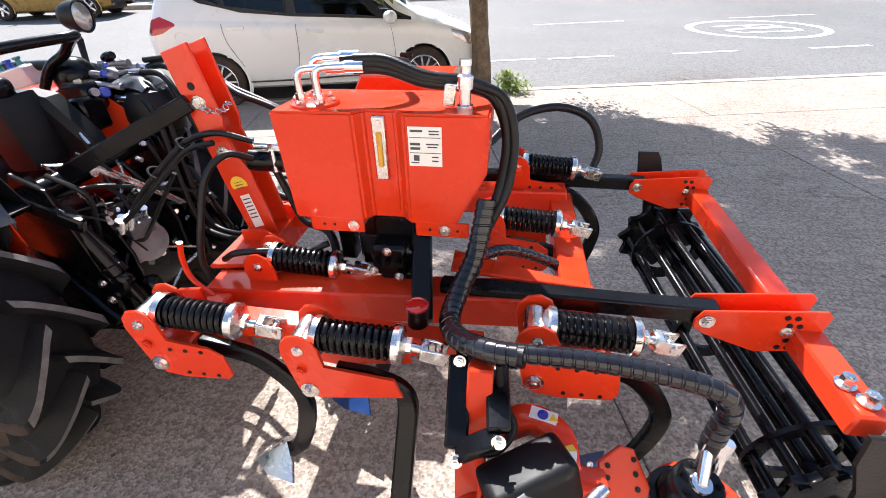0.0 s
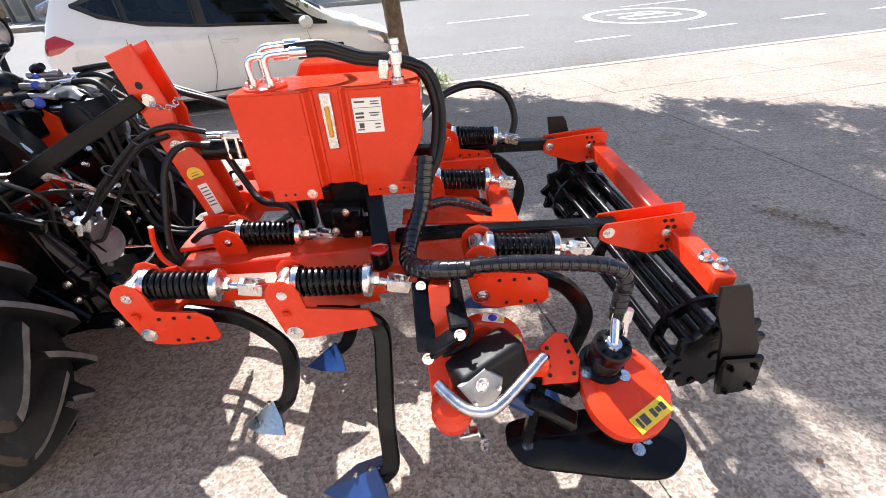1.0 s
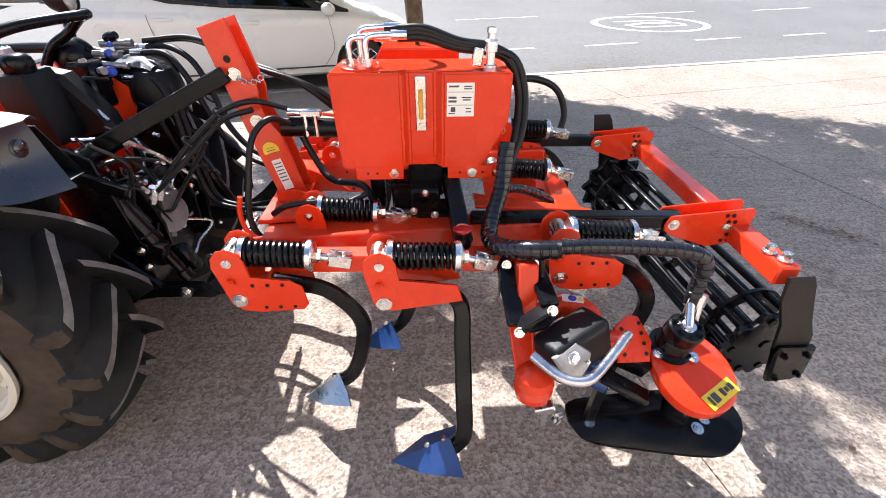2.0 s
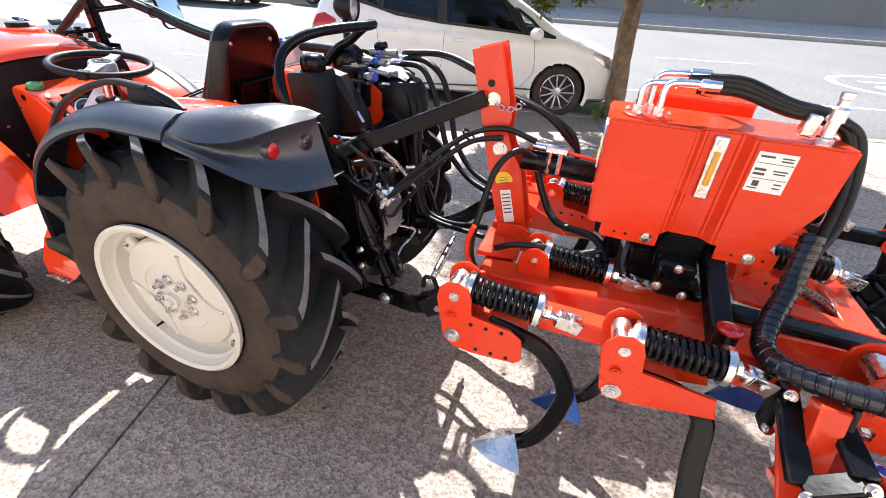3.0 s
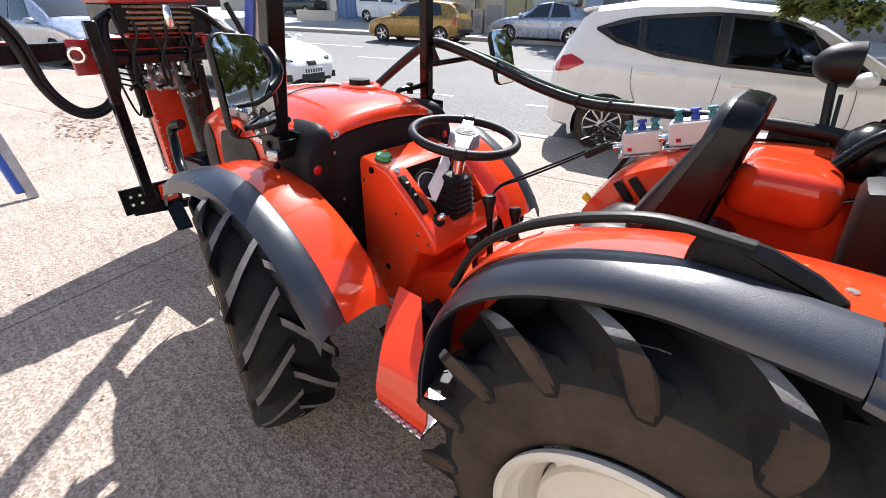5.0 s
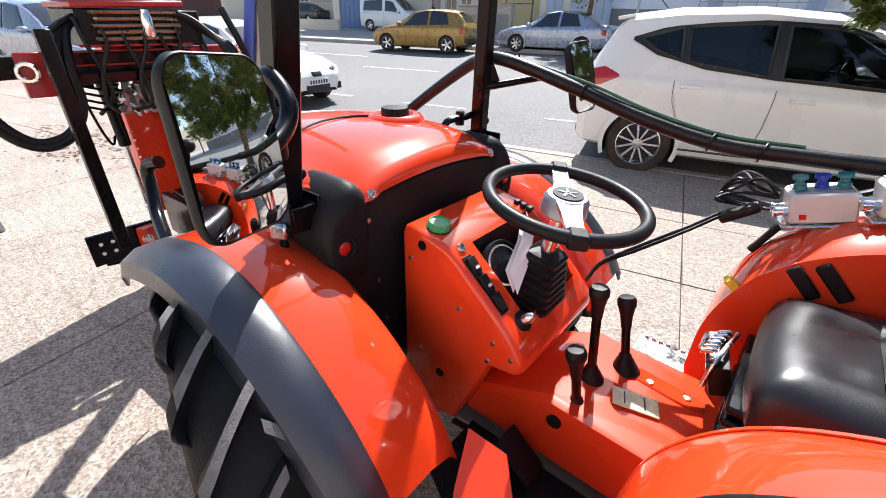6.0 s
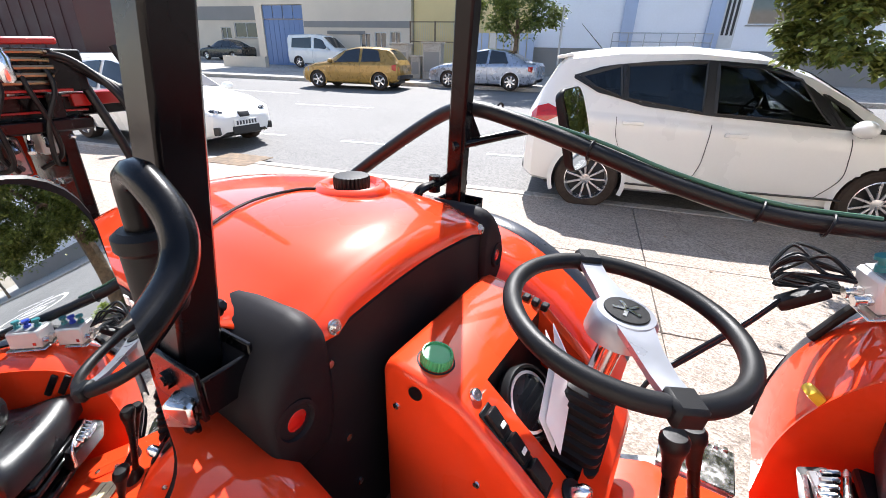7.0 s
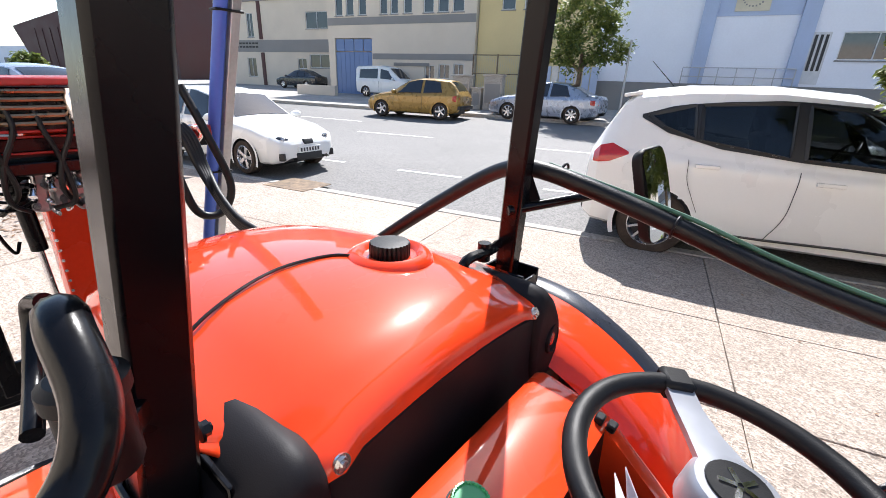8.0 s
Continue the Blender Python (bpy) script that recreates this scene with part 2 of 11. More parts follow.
INK = mat("label_ink", (0.06, 0.06, 0.065), 0.5)
PALELABEL = mat("pale_label", (0.74, 0.70, 0.42), 0.45, var=0.25, scale=60)
YELLOW = mat("yellow_label", (0.82, 0.56, 0.04), 0.4, var=0.06)
AMBER = mat("amber_glass", (0.62, 0.33, 0.04), 0.15, var=0.2, scale=40)
TEAL = mat("teal_plastic", (0.03, 0.20, 0.22), 0.35, var=0.1)
BLUE = mat("blue_plastic", (0.02, 0.06, 0.42), 0.35, var=0.15)
GREEN = mat("green_plastic", (0.05, 0.33, 0.13), 0.35, var=0.1)
TRACER = mat("tracer_plastic", (0.05, 0.13, 0.085), 0.5, var=0.1)
REDLENS = mat("red_lens", (0.45, 0.01, 0.008), 0.12, var=0.2, scale=40, coat=0.6)
CASTBRIGHT = mat("cast_aluminium", (0.34, 0.33, 0.35), 0.42, metal=0.75, var=0.25, scale=25, bump=0.2, bump_scale=160)
CLEARLENS = mat("clear_lens", (0.55, 0.5, 0.48), 0.1, metal=0.6, var=0.3, scale=40)
LIGHTBOX = mat("control_box_plastic", (0.62, 0.62, 0.6), 0.45, var=0.06)
PAPER = mat("paper", (0.75, 0.74, 0.78), 0.7, var=0.08)
BARK = mat("bark", (0.20, 0.14, 0.09), 0.85, var=0.5, scale=9, grain=40, bump=0.7, bump_scale=40, dark=(0.06, 0.04, 0.025))
CARWHITE = mat("white_car_paint", (0.76, 0.755, 0.73), 0.28, var=0.03, scale=1.5, coat=0.5)
CARGOLD = mat("gold_car_paint", (0.33, 0.19, 0.038), 0.3, metal=0.3, var=0.02, coat=0.5)
CARSILVER = mat("silver_car_paint", (0.36, 0.40, 0.48), 0.3, metal=0.5, var=0.06, coat=0.5)
CARDARK = mat("dark_car_paint", (0.02, 0.022, 0.025), 0.25, var=0.1, coat=0.5)
CABIN = mat("cabin_cloth", (0.03, 0.03, 0.034), 0.8, var=0.2, scale=8, bump=0.1, bump_scale=300)
CARTRIM = mat("car_black_trim", (0.015, 0.015, 0.016), 0.5, var=0.2)
CARGLASS = mat("car_window_glass", (0.012, 0.014, 0.018), 0.05, var=0.1, spec=0.9, rough_var=0.02)


def glass_mat(name, tint):
    """Clear or tinted pane: light passes, with a mirror gloss that grows at the rim."""
    m = bpy.data.materials.new(name)
    m.use_nodes = True
    nt = m.node_tree
    tr = nt.nodes.new("ShaderNodeBsdfTransparent")
    tr.inputs[0].default_value = (*tint, 1)
    gl = nt.nodes.new("ShaderNodeBsdfGlossy")
    gl.inputs["Roughness"].default_value = 0.015
    fr = nt.nodes.new("ShaderNodeFresnel")
    fr.inputs[0].default_value = 1.5
    mix = nt.nodes.new("ShaderNodeMixShader")
    nt.links.new(fr.outputs[0], mix.inputs[0])
    nt.links.new(tr.outputs[0], mix.inputs[1])
    nt.links.new(gl.outputs[0], mix.inputs[2])
    nt.links.new(mix.outputs[0], nt.nodes["Material Output"].inputs[0])
    return m


PANE = glass_mat("clear_car_glass", (0.88, 0.92, 0.91))
TINTED = glass_mat("tinted_car_glass", (0.40, 0.42, 0.44))
BRASS = mat("brass_pipe", (0.34, 0.22, 0.13), 0.35, metal=1.0, var=0.25, scale=30)
ALU = mat("dull_aluminium", (0.34, 0.34, 0.35), 0.45, metal=0.8, var=0.3, scale=25, bump=0.2, bump_scale=90)
ALLOY = mat("alloy_wheel", (0.6, 0.6, 0.62), 0.25, metal=0.9, var=0.1)


def mirror_mat():
    m = bpy.data.materials.new("mirror_glass")
    m.use_nodes = True
    b = m.node_tree.nodes["Principled BSDF"]
    b.inputs["Base Color"].default_value = (0.78, 0.8, 0.8, 1)
    b.inputs["Metallic"].default_value = 1
    b.inputs["Roughness"].default_value = 0.015
    return m


MIRROR = mirror_mat()


def ground_mat(name, light, dark, spot, speck_scale, crack=0.0, bump=0.35, stain=0.5, rough=0.85, broom=0.0):
    """Concrete or asphalt: stains, stones in the surface, hair cracks."""
    m = bpy.data.materials.new(name)
    m.use_nodes = True
    nt = m.node_tree
    L = nt.links.new
    b = nt.nodes["Principled BSDF"]
    tc = nt.nodes.new("ShaderNodeTexCoord")
    big = nt.nodes.new("ShaderNodeTexNoise")
    big.inputs["Scale"].default_value = stain
    big.inputs["Detail"].default_value = 8
    big.inputs["Roughness"].default_value = 0.65
    L(tc.outputs["Object"], big.inputs["Vector"])
    ramp = nt.nodes.new("ShaderNodeValToRGB")
    ramp.color_ramp.elements[0].position = 0.3
    ramp.color_ramp.elements[1].position = 0.7
    ramp.color_ramp.elements[0].color = (*dark, 1)
    ramp.color_ramp.elements[1].color = (*light, 1)
    L(big.outputs["Fac"], ramp.inputs[0])
    vor = nt.nodes.new("ShaderNodeTexVoronoi")
    vor.inputs["Scale"].default_value = speck_scale
    L(tc.outputs["Object"], vor.inputs["Vector"])
    sp = nt.nodes.new("ShaderNodeValToRGB")
    sp.color_ramp.elements[0].position = 0.1
    sp.color_ramp.elements[1].position = 0.9
    sp.color_ramp.elements[0].color = (*spot, 1)
    sp.color_ramp.elements[1].color = (1.25, 1.22, 1.18, 1)
    sep = nt.nodes.new("ShaderNodeSeparateColor")
    L(vor.outputs["Color"], sep.inputs[0])
    L(sep.outputs[0], sp.inputs[0])
    mul = nt.nodes.new("ShaderNodeMix")
    mul.data_type = "RGBA"
    mul.blend_type = "MULTIPLY"
    mul.inputs["Factor"].default_value = 0.75
    L(ramp.outputs[0], mul.inputs["A"])
    L(sp.outputs[0], mul.inputs["B"])
    last = mul.outputs["Result"]
    pit = nt.nodes.new("ShaderNodeTexNoise")
    pit.inputs["Scale"].default_value = speck_scale * 0.35
    pit.inputs["Detail"].default_value = 5
    L(tc.outputs["Object"], pit.inputs["Vector"])
    pr = nt.nodes.new("ShaderNodeValToRGB")
    pr.color_ramp.elements[0].position = 0.3
    pr.color_ramp.elements[1].position = 0.42
    pr.color_ramp.elements[0].color = (0.55, 0.52, 0.5, 1)
    pr.color_ramp.elements[1].color = (1, 1, 1, 1)
    L(pit.outputs["Fac"], pr.inputs[0])
    m2 = nt.nodes.new("ShaderNodeMix")
    m2.data_type = "RGBA"
    m2.blend_type = "MULTIPLY"
    m2.inputs["Factor"].default_value = 0.8
    L(last, m2.inputs["A"])
    L(pr.outputs[0], m2.inputs["B"])
    last = m2.outputs["Result"]
    if crack > 0:
        ns = nt.nodes.new("ShaderNodeTexNoise")
        ns.inputs["Scale"].default_value = 1.8
        ns.inputs["Detail"].default_value = 6
        L(tc.outputs["Object"], ns.inputs["Vector"])
        wob = nt.nodes.new("ShaderNodeMix")
        wob.data_type = "RGBA"
        wob.blend_type = "LINEAR_LIGHT"
        wob.inputs["Factor"].default_value = 0.5
        L(tc.outputs["Object"], wob.inputs["A"])
        L(ns.outputs["Color"], wob.inputs["B"])
        cv = nt.nodes.new("ShaderNodeTexVoronoi")
        cv.feature = "DISTANCE_TO_EDGE"
        cv.inputs["Scale"].default_value = crack
        L(wob.outputs["Result"], cv.inputs["Vector"])
        cr = nt.nodes.new("ShaderNodeValToRGB")
        cr.color_ramp.elements[0].position = 0.0
        cr.color_ramp.elements[1].position = 0.006
        cr.color_ramp.elements[0].color = (0.4, 0.37, 0.34, 1)
        cr.color_ramp.elements[1].color = (1, 1, 1, 1)
        L(cv.outputs["Distance"], cr.inputs[0])
        m3 = nt.nodes.new("ShaderNodeMix")
        m3.data_type = "RGBA"
        m3.blend_type = "MULTIPLY"
        m3.inputs["Factor"].default_value = 0.45
        L(last, m3.inputs["A"])
        L(cr.outputs[0], m3.inputs["B"])
        last = m3.outputs["Result"]
    if broom > 0:
        # drag lines left along the street, and broad blotches
        mp = nt.nodes.new("ShaderNodeMapping")
        mp.inputs["Rotation"].default_value = (0, 0, -math.atan2(0.225, 0.974))
        mp.inputs["Scale"].default_value = (2.2, 34.0, 1.0)
        L(tc.outputs["Object"], mp.inputs["Vector"])
        dn = nt.nodes.new("ShaderNodeTexNoise")
        dn.inputs["Scale"].default_value = 1.0
        dn.inputs["Detail"].default_value = 5
        dn.inputs["Roughness"].default_value = 0.7
        L(mp.outputs[0], dn.inputs["Vector"])
        dr = nt.nodes.new("ShaderNodeValToRGB")
        dr.color_ramp.elements[0].position = 0.32
        dr.color_ramp.elements[1].position = 0.62
        dr.color_ramp.elements[0].color = (0.72, 0.69, 0.66, 1)
        dr.color_ramp.elements[1].color = (1.04, 1.04, 1.04, 1)
        L(dn.outputs["Fac"], dr.inputs[0])
        m4 = nt.nodes.new("ShaderNodeMix")
        m4.data_type = "RGBA"
        m4.blend_type = "MULTIPLY"
        m4.inputs["Factor"].default_value = broom
        L(last, m4.inputs["A"])
        L(dr.outputs[0], m4.inputs["B"])
        last = m4.outputs["Result"]
    L(last, b.inputs["Base Color"])
    b.inputs["Roughness"].default_value = rough
    bp = nt.nodes.new("ShaderNodeBump")
    bp.inputs["Strength"].default_value = bump
    bp.inputs["Distance"].default_value = 0.006
    mx = nt.nodes.new("ShaderNodeMath")
    mx.operation = "ADD"
    L(vor.outputs["Distance"], mx.inputs[0])
    L(pit.outputs["Fac"], mx.inputs[1])
    L(mx.outputs[0], bp.inputs["Height"])
    L(bp.outputs[0], b.inputs["Normal"])
    return m


CONCRETE = ground_mat("worn_concrete", (0.45, 0.382, 0.330), (0.31, 0.258, 0.221), (0.46, 0.43, 0.40), 95, crack=0.28, bump=0.55, broom=0.8)
ASPHALT = ground_mat("asphalt", (0.178, 0.175, 0.172), (0.132, 0.130, 0.128), (0.55, 0.54, 0.54), 60, bump=0.3, stain=0.25)
FARPAVE = ground_mat("far_pavement", (0.36, 0.34, 0.31), (0.26, 0.245, 0.23), (0.8, 0.8, 0.8), 12)
KERBM = ground_mat("kerb_concrete", (0.42, 0.39, 0.35), (0.3, 0.28, 0.25), (0.8, 0.78, 0.76), 40)
ROADWHITE = mat("road_marking_paint", (0.72, 0.71, 0.68), 0.7, var=0.3, scale=8, grain=90, bump=0.2, bump_scale=80)
WALLBEIGE = mat("beige_render", (0.62, 0.54, 0.44), 0.85, var=0.12, scale=0.5, grain=20, bump=0.1, bump_scale=40)
WALLGREY = mat("grey_render_band", (0.24, 0.23, 0.22), 0.85, var=0.12, scale=0.8, grain=20)
WALLYELLOW = mat("yellow_render", (0.62, 0.50, 0.26), 0.85, var=0.1, scale=0.5, grain=20)
WALLWHITE = mat("white_render", (0.78, 0.79, 0.84), 0.85, var=0.07, scale=0.4, grain=15)
SIGNBOARD = mat("faded_sign", (0.60, 0.54, 0.40), 0.7, var=0.15, scale=2)
WALLBLUE = mat("blue_render", (0.40, 0.47, 0.62), 0.8, var=0.12, scale=0.8, grain=20)
BLUEDOOR = mat("blue_sheet_door", (0.12, 0.19, 0.36), 0.5, var=0.12, scale=0.8)
WALLBROWN = mat("dark_red_cladding", (0.07, 0.022, 0.02), 0.6, var=0.15, scale=0.5)
WINDOW = mat("window_glass", (0.03, 0.04, 0.05), 0.06, var=0.2, spec=0.8, rough_var=0.02)
FRAMEW = mat("white_window_frame", (0.6, 0.6, 0.6), 0.5)
GALV = mat("galvanised_steel", (0.42, 0.43, 0.44), 0.45, metal=0.7, var=0.2, scale=12)
BANNER = mat("blue_banner_tube", (0.05, 0.12, 0.5), 0.45, var=0.1)


def leaf_mat(name, a, b_):
    m = bpy.data.materials.new(name)
    m.use_nodes = True
    nt = m.node_tree
    b = nt.nodes["Principled BSDF"]
    geo = nt.nodes.new("ShaderNodeNewGeometry")
    ramp = nt.nodes.new("ShaderNodeValToRGB")
    ramp.color_ramp.elements[0].color = (*a, 1)
    ramp.color_ramp.elements[1].color = (*b_, 1)
    nt.links.new(geo.outputs["Random Per Island"], ramp.inputs[0])
    nt.links.new(ramp.outputs[0], b.inputs["Base Color"])
    b.inputs["Roughness"].default_value = 0.5
    tr = nt.nodes.new("ShaderNodeBsdfTranslucent")
    nt.links.new(ramp.outputs[0], tr.inputs["Color"])
    mix = nt.nodes.new("ShaderNodeMixShader")
    mix.inputs[0].default_value = 0.35
    nt.links.new(b.outputs[0], mix.inputs[1])
    nt.links.new(tr.outputs[0], mix.inputs[2])
    nt.links.new(mix.outputs[0], nt.nodes["Material Output"].inputs[0])
    return m


LEAF = leaf_mat("tree_leaves", (0.065, 0.10, 0.02), (0.23, 0.265, 0.06))
WEED = leaf_mat("weed_leaves", (0.12, 0.2, 0.03), (0.3, 0.36, 0.06))
DRY = leaf_mat("dry_leaves", (0.12, 0.06, 0.03), (0.3, 0.17, 0.08))

# the place: the street runs along U, and across it V
U = Vector((0.974, 0.225, 0.0))
V = Vector((-0.225, 0.974, 0.0))
KERB = Vector((0.0, 5.15, 0.0))
RISE = 0.03
STREET = Matrix(((U.x, V.x, 0), (U.y, V.y, 0), (0, 0, 1)))


def road_z(a):
    return -0.06 + RISE * min(max(a, 0.0), 40.0)


def st(s, a, z=None):
    """A place in the street: s along, a across from the near kerb, z (None: on the road)."""
    p = KERB + U * s + V * a
    return Vector((p.x, p.y, road_z(a) if z is None else z))


def setting(name, bm, m, label="", category=""):
    return tagged(part(name, bm, m, None, "", 30), label, category, "", "structure")


def build_ground():
    bm = B()
    prof = [(-400, -0.06), (-9, -0.06), (0, -0.06), (12.4, road_z(12.4)), (40, road_z(40)), (400, road_z(40) + 1)]
    ss = [-420, -120, -60, -30, -15, 0, 15, 30, 60, 120, 420]
    loft(bm, [[st(s, a, z) for a, z in prof] for s in ss])
    setting("ground", bm, ASPHALT, "worn grey asphalt street reaching the horizon", "road")


def build_kerbs():
    bm = B()
    beam(bm, st(-60, 0.09, -0.04), st(60, 0.09, -0.04), 0.16, 0.09, 0.012)
    setting("kerb", bm, KERBM, "low pale concrete kerb along the pavement", "kerb")
    bm = B()
    za = road_z(12.5)
    beam(bm, st(-60, 12.45, za + 0.0), st(60, 12.45, za + 0.0), 0.16, 0.28, 0.015)
    setting("far_kerb", bm, KERBM, "pale concrete kerb across the street", "kerb")
    bm = B()
    rings = [[st(s, 12.53, road_z(12.5) + 0.13), st(s, 20.9, road_z(20.9) + 0.13), st(s, 40, road_z(40) + 0.13)] for s in (-60, -30, 0, 30, 60)]
    loft(bm, rings)
    setting("far_pavement", bm, FARPAVE, "pale concrete pavement and yard before the buildings", "pavement")


def stripe(bm, s0, a0, s1, a1, w=0.1):
    d = (st(s1, a1) - st(s0, a0)).normalized()
    n = Vector((-d.y, d.x, 0)) * w / 2
    p, q = st(s0, a0) + Vector((0, 0, 0.005)), st(s1, a1) + Vector((0, 0, 0.005))
    bm.faces.new([bm.verts.new(x) for x in (p - n, q - n, q + n, p + n)])


def build_markings():
    bm = B()
    for s in (-11.2, -8.7, -6.2, -3.5, -1.0, 1.5, 2.95, 5.3, 7.95, 10.4, 13.0):
        stripe(bm, s, 2.05 + 0.03 * (s + 6) / 4, s + 1.25, 2.1 + 0.03 * (s + 7) / 4)
    for s in (-21.0, -16.0, -10.0, -5.0, 3.7, 8.9, 13.4):
        stripe(bm, s, 5.95, s + 2.4, 6.1, 0.12)
    stripe(bm, -24.0, 8.2, -11.5, 8.2, 0.13)
    setting("lane_marking", bm, ROADWHITE, "white painted dashes on the asphalt", "road marking")
    # speed ring with its two digits, seen flat on the road
    bm = B()
    c = (8.45, 4.35)
    n = 48
    for k in range(n):
        t0, t1 = k * math.tau / n, (k + 1) * math.tau / n
        q = []
        for f, t in ((1.0, t0), (1.0, t1), (0.88, t1), (0.88, t0)):
            q.append(bm.verts.new(st(c[0] + 1.55 * f * math.cos(t), c[1] + 1.25 * f * math.sin(t)) + Vector((0, 0, 0.005))))
        bm.faces.new(q)
    for pts in (
        [(-0.75, 0.45), (0.55, 0.45), (0.7, 0.3), (0.7, 0.12), (-0.05, 0.12), (-0.05, 0.28)],
        [(-0.75, -0.15), (-0.6, -0.45), (0.7, -0.45), (0.85, -0.15), (0.7, 0.0), (-0.6, 0.0), (-0.75, -0.15)],
    ):
        for (x0, y0), (x1, y1) in zip(pts, pts[1:]):
            stripe(bm, c[0] + x0, c[1] + y0, c[0] + x1, c[1] + y1, 0.14)
    setting("speed_marking", bm, ROADWHITE, "white painted speed ring on the asphalt", "road marking")


def wall_box(bm, s0, s1, a0, a1, z0, z1):
    box(bm, st((s0 + s1) / 2, (a0 + a1) / 2, (z0 + z1) / 2), (abs(s1 - s0), abs(a1 - a0), z1 - z0), STREET)


def holed_wall(bm, s0, s1, a, z0, z1, holes, thick=0.25):
    """A wall in the plane across = a with rectangular openings (s0, s1, z0, z1) through it."""
    ss = sorted({s0, s1, *[h[0] for h in holes], *[h[1] for h in holes]})
    zs = sorted({z0, z1, *[h[2] for h in holes], *[h[3] for h in holes]})
    for p, q in zip(ss, ss[1:]):
        run = None
        for lo, hi in zip(zs, zs[1:]):
            open_ = any(h[0] <= p and q <= h[1] and h[2] <= lo and hi <= h[3] for h in holes)
            if open_:
                if run:
                    wall_box(bm, p, q, a, a + thick, *run)
                run = None
            else:
                run = (run[0], hi) if run else (lo, hi)
        if run:
            wall_box(bm, p, q, a, a + thick, *run)


def window(parent, s0, s1, z0, z1, a, bars=1, glass=None, frame_mat=None):
    """A framed window in an opening: frame, sill and panes."""
    bm = B()
    t = 0.05
    for p, q, lo, hi in ((s0, s0 + t, z0, z1), (s1 - t, s1, z0, z1), (s0 + t, s1 - t, z0, z0 + t), (s0 + t, s1 - t, z1 - t, z1)):
        wall_box(bm, p, q, a + 0.06, a + 0.12, lo, hi)
    for k in range(1, bars):
        x = s0 + (s1 - s0) * k / bars
        wall_box(bm, x - 0.02, x + 0.02, a + 0.065, a + 0.115, z0 + t, z1 - t)
    w = part("window", bm, frame_mat or FRAMEW, parent)
    bm = B()
    wall_box(bm, s0 + 0.01, s1 - 0.01, a + 0.1, a + 0.11, z0 + 0.01, z1 - 0.01)
    part("pane", bm, glass or WINDOW, w)
    bm = B()
    wall_box(bm, s0 - 0.05, s1 + 0.05, a - 0.05, a + 0.058, z0 - 0.06, z0 - 0.003)
    part("sill", bm, WALLGREY, w)


def build_workshop():
    """The beige workshop with the blue door."""
    e = thing("workshop_building", st(-18, 21, 0.55), "beige rendered workshop with grey bands and a tall blue door", "building")
    hi = [(-22.8, -22.2), (-21.9, -21.3), (-20.9, -20.3), (-19.25, -18.7), (-18.45, -17.9), (-17.5, -16.9), (-16.1, -15.4), (-15.1, -14.4), (-14.15, -13.4)]
    lo = [(-15.95, -15.25, 1.8, 2.65), (-14.95, -14.2, 1.85, 2.7), (-13.95, -13.25, 2.1, 2.74)]
    door = (-22.95, -19.9, 0.5, 4.2)
    holes = [(a, b, 5.55, 6.6) for a, b in hi] + lo + [door]
    bm = B()
    holed_wall(bm, -23.5, -12.6, 21, 0.3, 8.6, holes)
    wall_box(bm, -23.5, -12.6, 21.26, 33, 0.3, 8.6)
    part("wall", bm, WALLBEIGE, e)
    bm = B()
    wall_box(bm, -23.55, -12.55, 20.95, 21.26, 8.6, 8.85)
    part("roof", bm, WALLGREY, e)
    for z0, z1, s0 in ((4.98, 5.42, -23.5), (2.93, 3.28, -19.85)):
        bm = B()
        wall_box(bm, s0, -12.6, 20.975, 20.997, z0, z1)
        part("band", bm, WALLGREY, e, "grey painted band")
    for a, b in hi:
        window(e, a, b, 5.55, 6.6, 21)
    for a, b, c, d in lo:
        window(e, a, b, c, d, 21, 2)
    bm = B()
    wall_box(bm, door[0], door[1], 21.1, 21.15, door[2], 3.36)
    d = part("door", bm, BLUEDOOR, e, "closed blue sheet-steel door")
    for k in range(1, 8):
        x = door[0] + (door[1] - door[0]) * k / 8
        bm = B()
        wall_box(bm, x - 0.015, x + 0.015, 21.08, 21.099, door[2], 3.34)
        part("rib", bm, BLUEDOOR, d)
    for k in range(4):
        x = door[0] + (door[1] - door[0]) * k / 4
        bm = B()
        wall_box(bm, x + 0.03, x + 0.73, 21.1, 21.14, 3.42, 4.16)
        part("pane", bm, BLUEDOOR, d)
    bm = B()
    wall_box(bm, -18.2, -15.6, 20.96, 20.99, 2.55, 2.75)
    for k in range(11):
        wall_box(bm, -18.15 + 0.23 * k, -18.0 + 0.23 * k, 20.94, 20.957, 2.57, 2.73)
    part("sign", bm, WALLGREY, e, "small faded sign with unreadable letters")


def build_yellow():
    e = thing("yellow_building", st(-10.5, 21, 0.55), "yellow rendered building set behind a wire gate", "building")
    bm = B()
    holed_wall(bm, -12.55, -5.2, 21.3, 0.3, 8.4, [(-11.2, -10.4, 5.6, 6.7), (-9.9, -9.1, 5.6, 6.7)])
    wall_box(bm, -12.55, -5.2, 21.56, 33, 0.3, 8.4)
    part("wall", bm, WALLYELLOW, e)
    bm = B()
    wall_box(bm, -12.55, -5.2, 21.25, 21.56, 8.4, 8.6)
    part("roof", bm, WALLGREY, e)
    window(e, -11.2, -10.4, 5.6, 6.7, 21.3)
    window(e, -9.9, -9.1, 5.6, 6.7, 21.3)


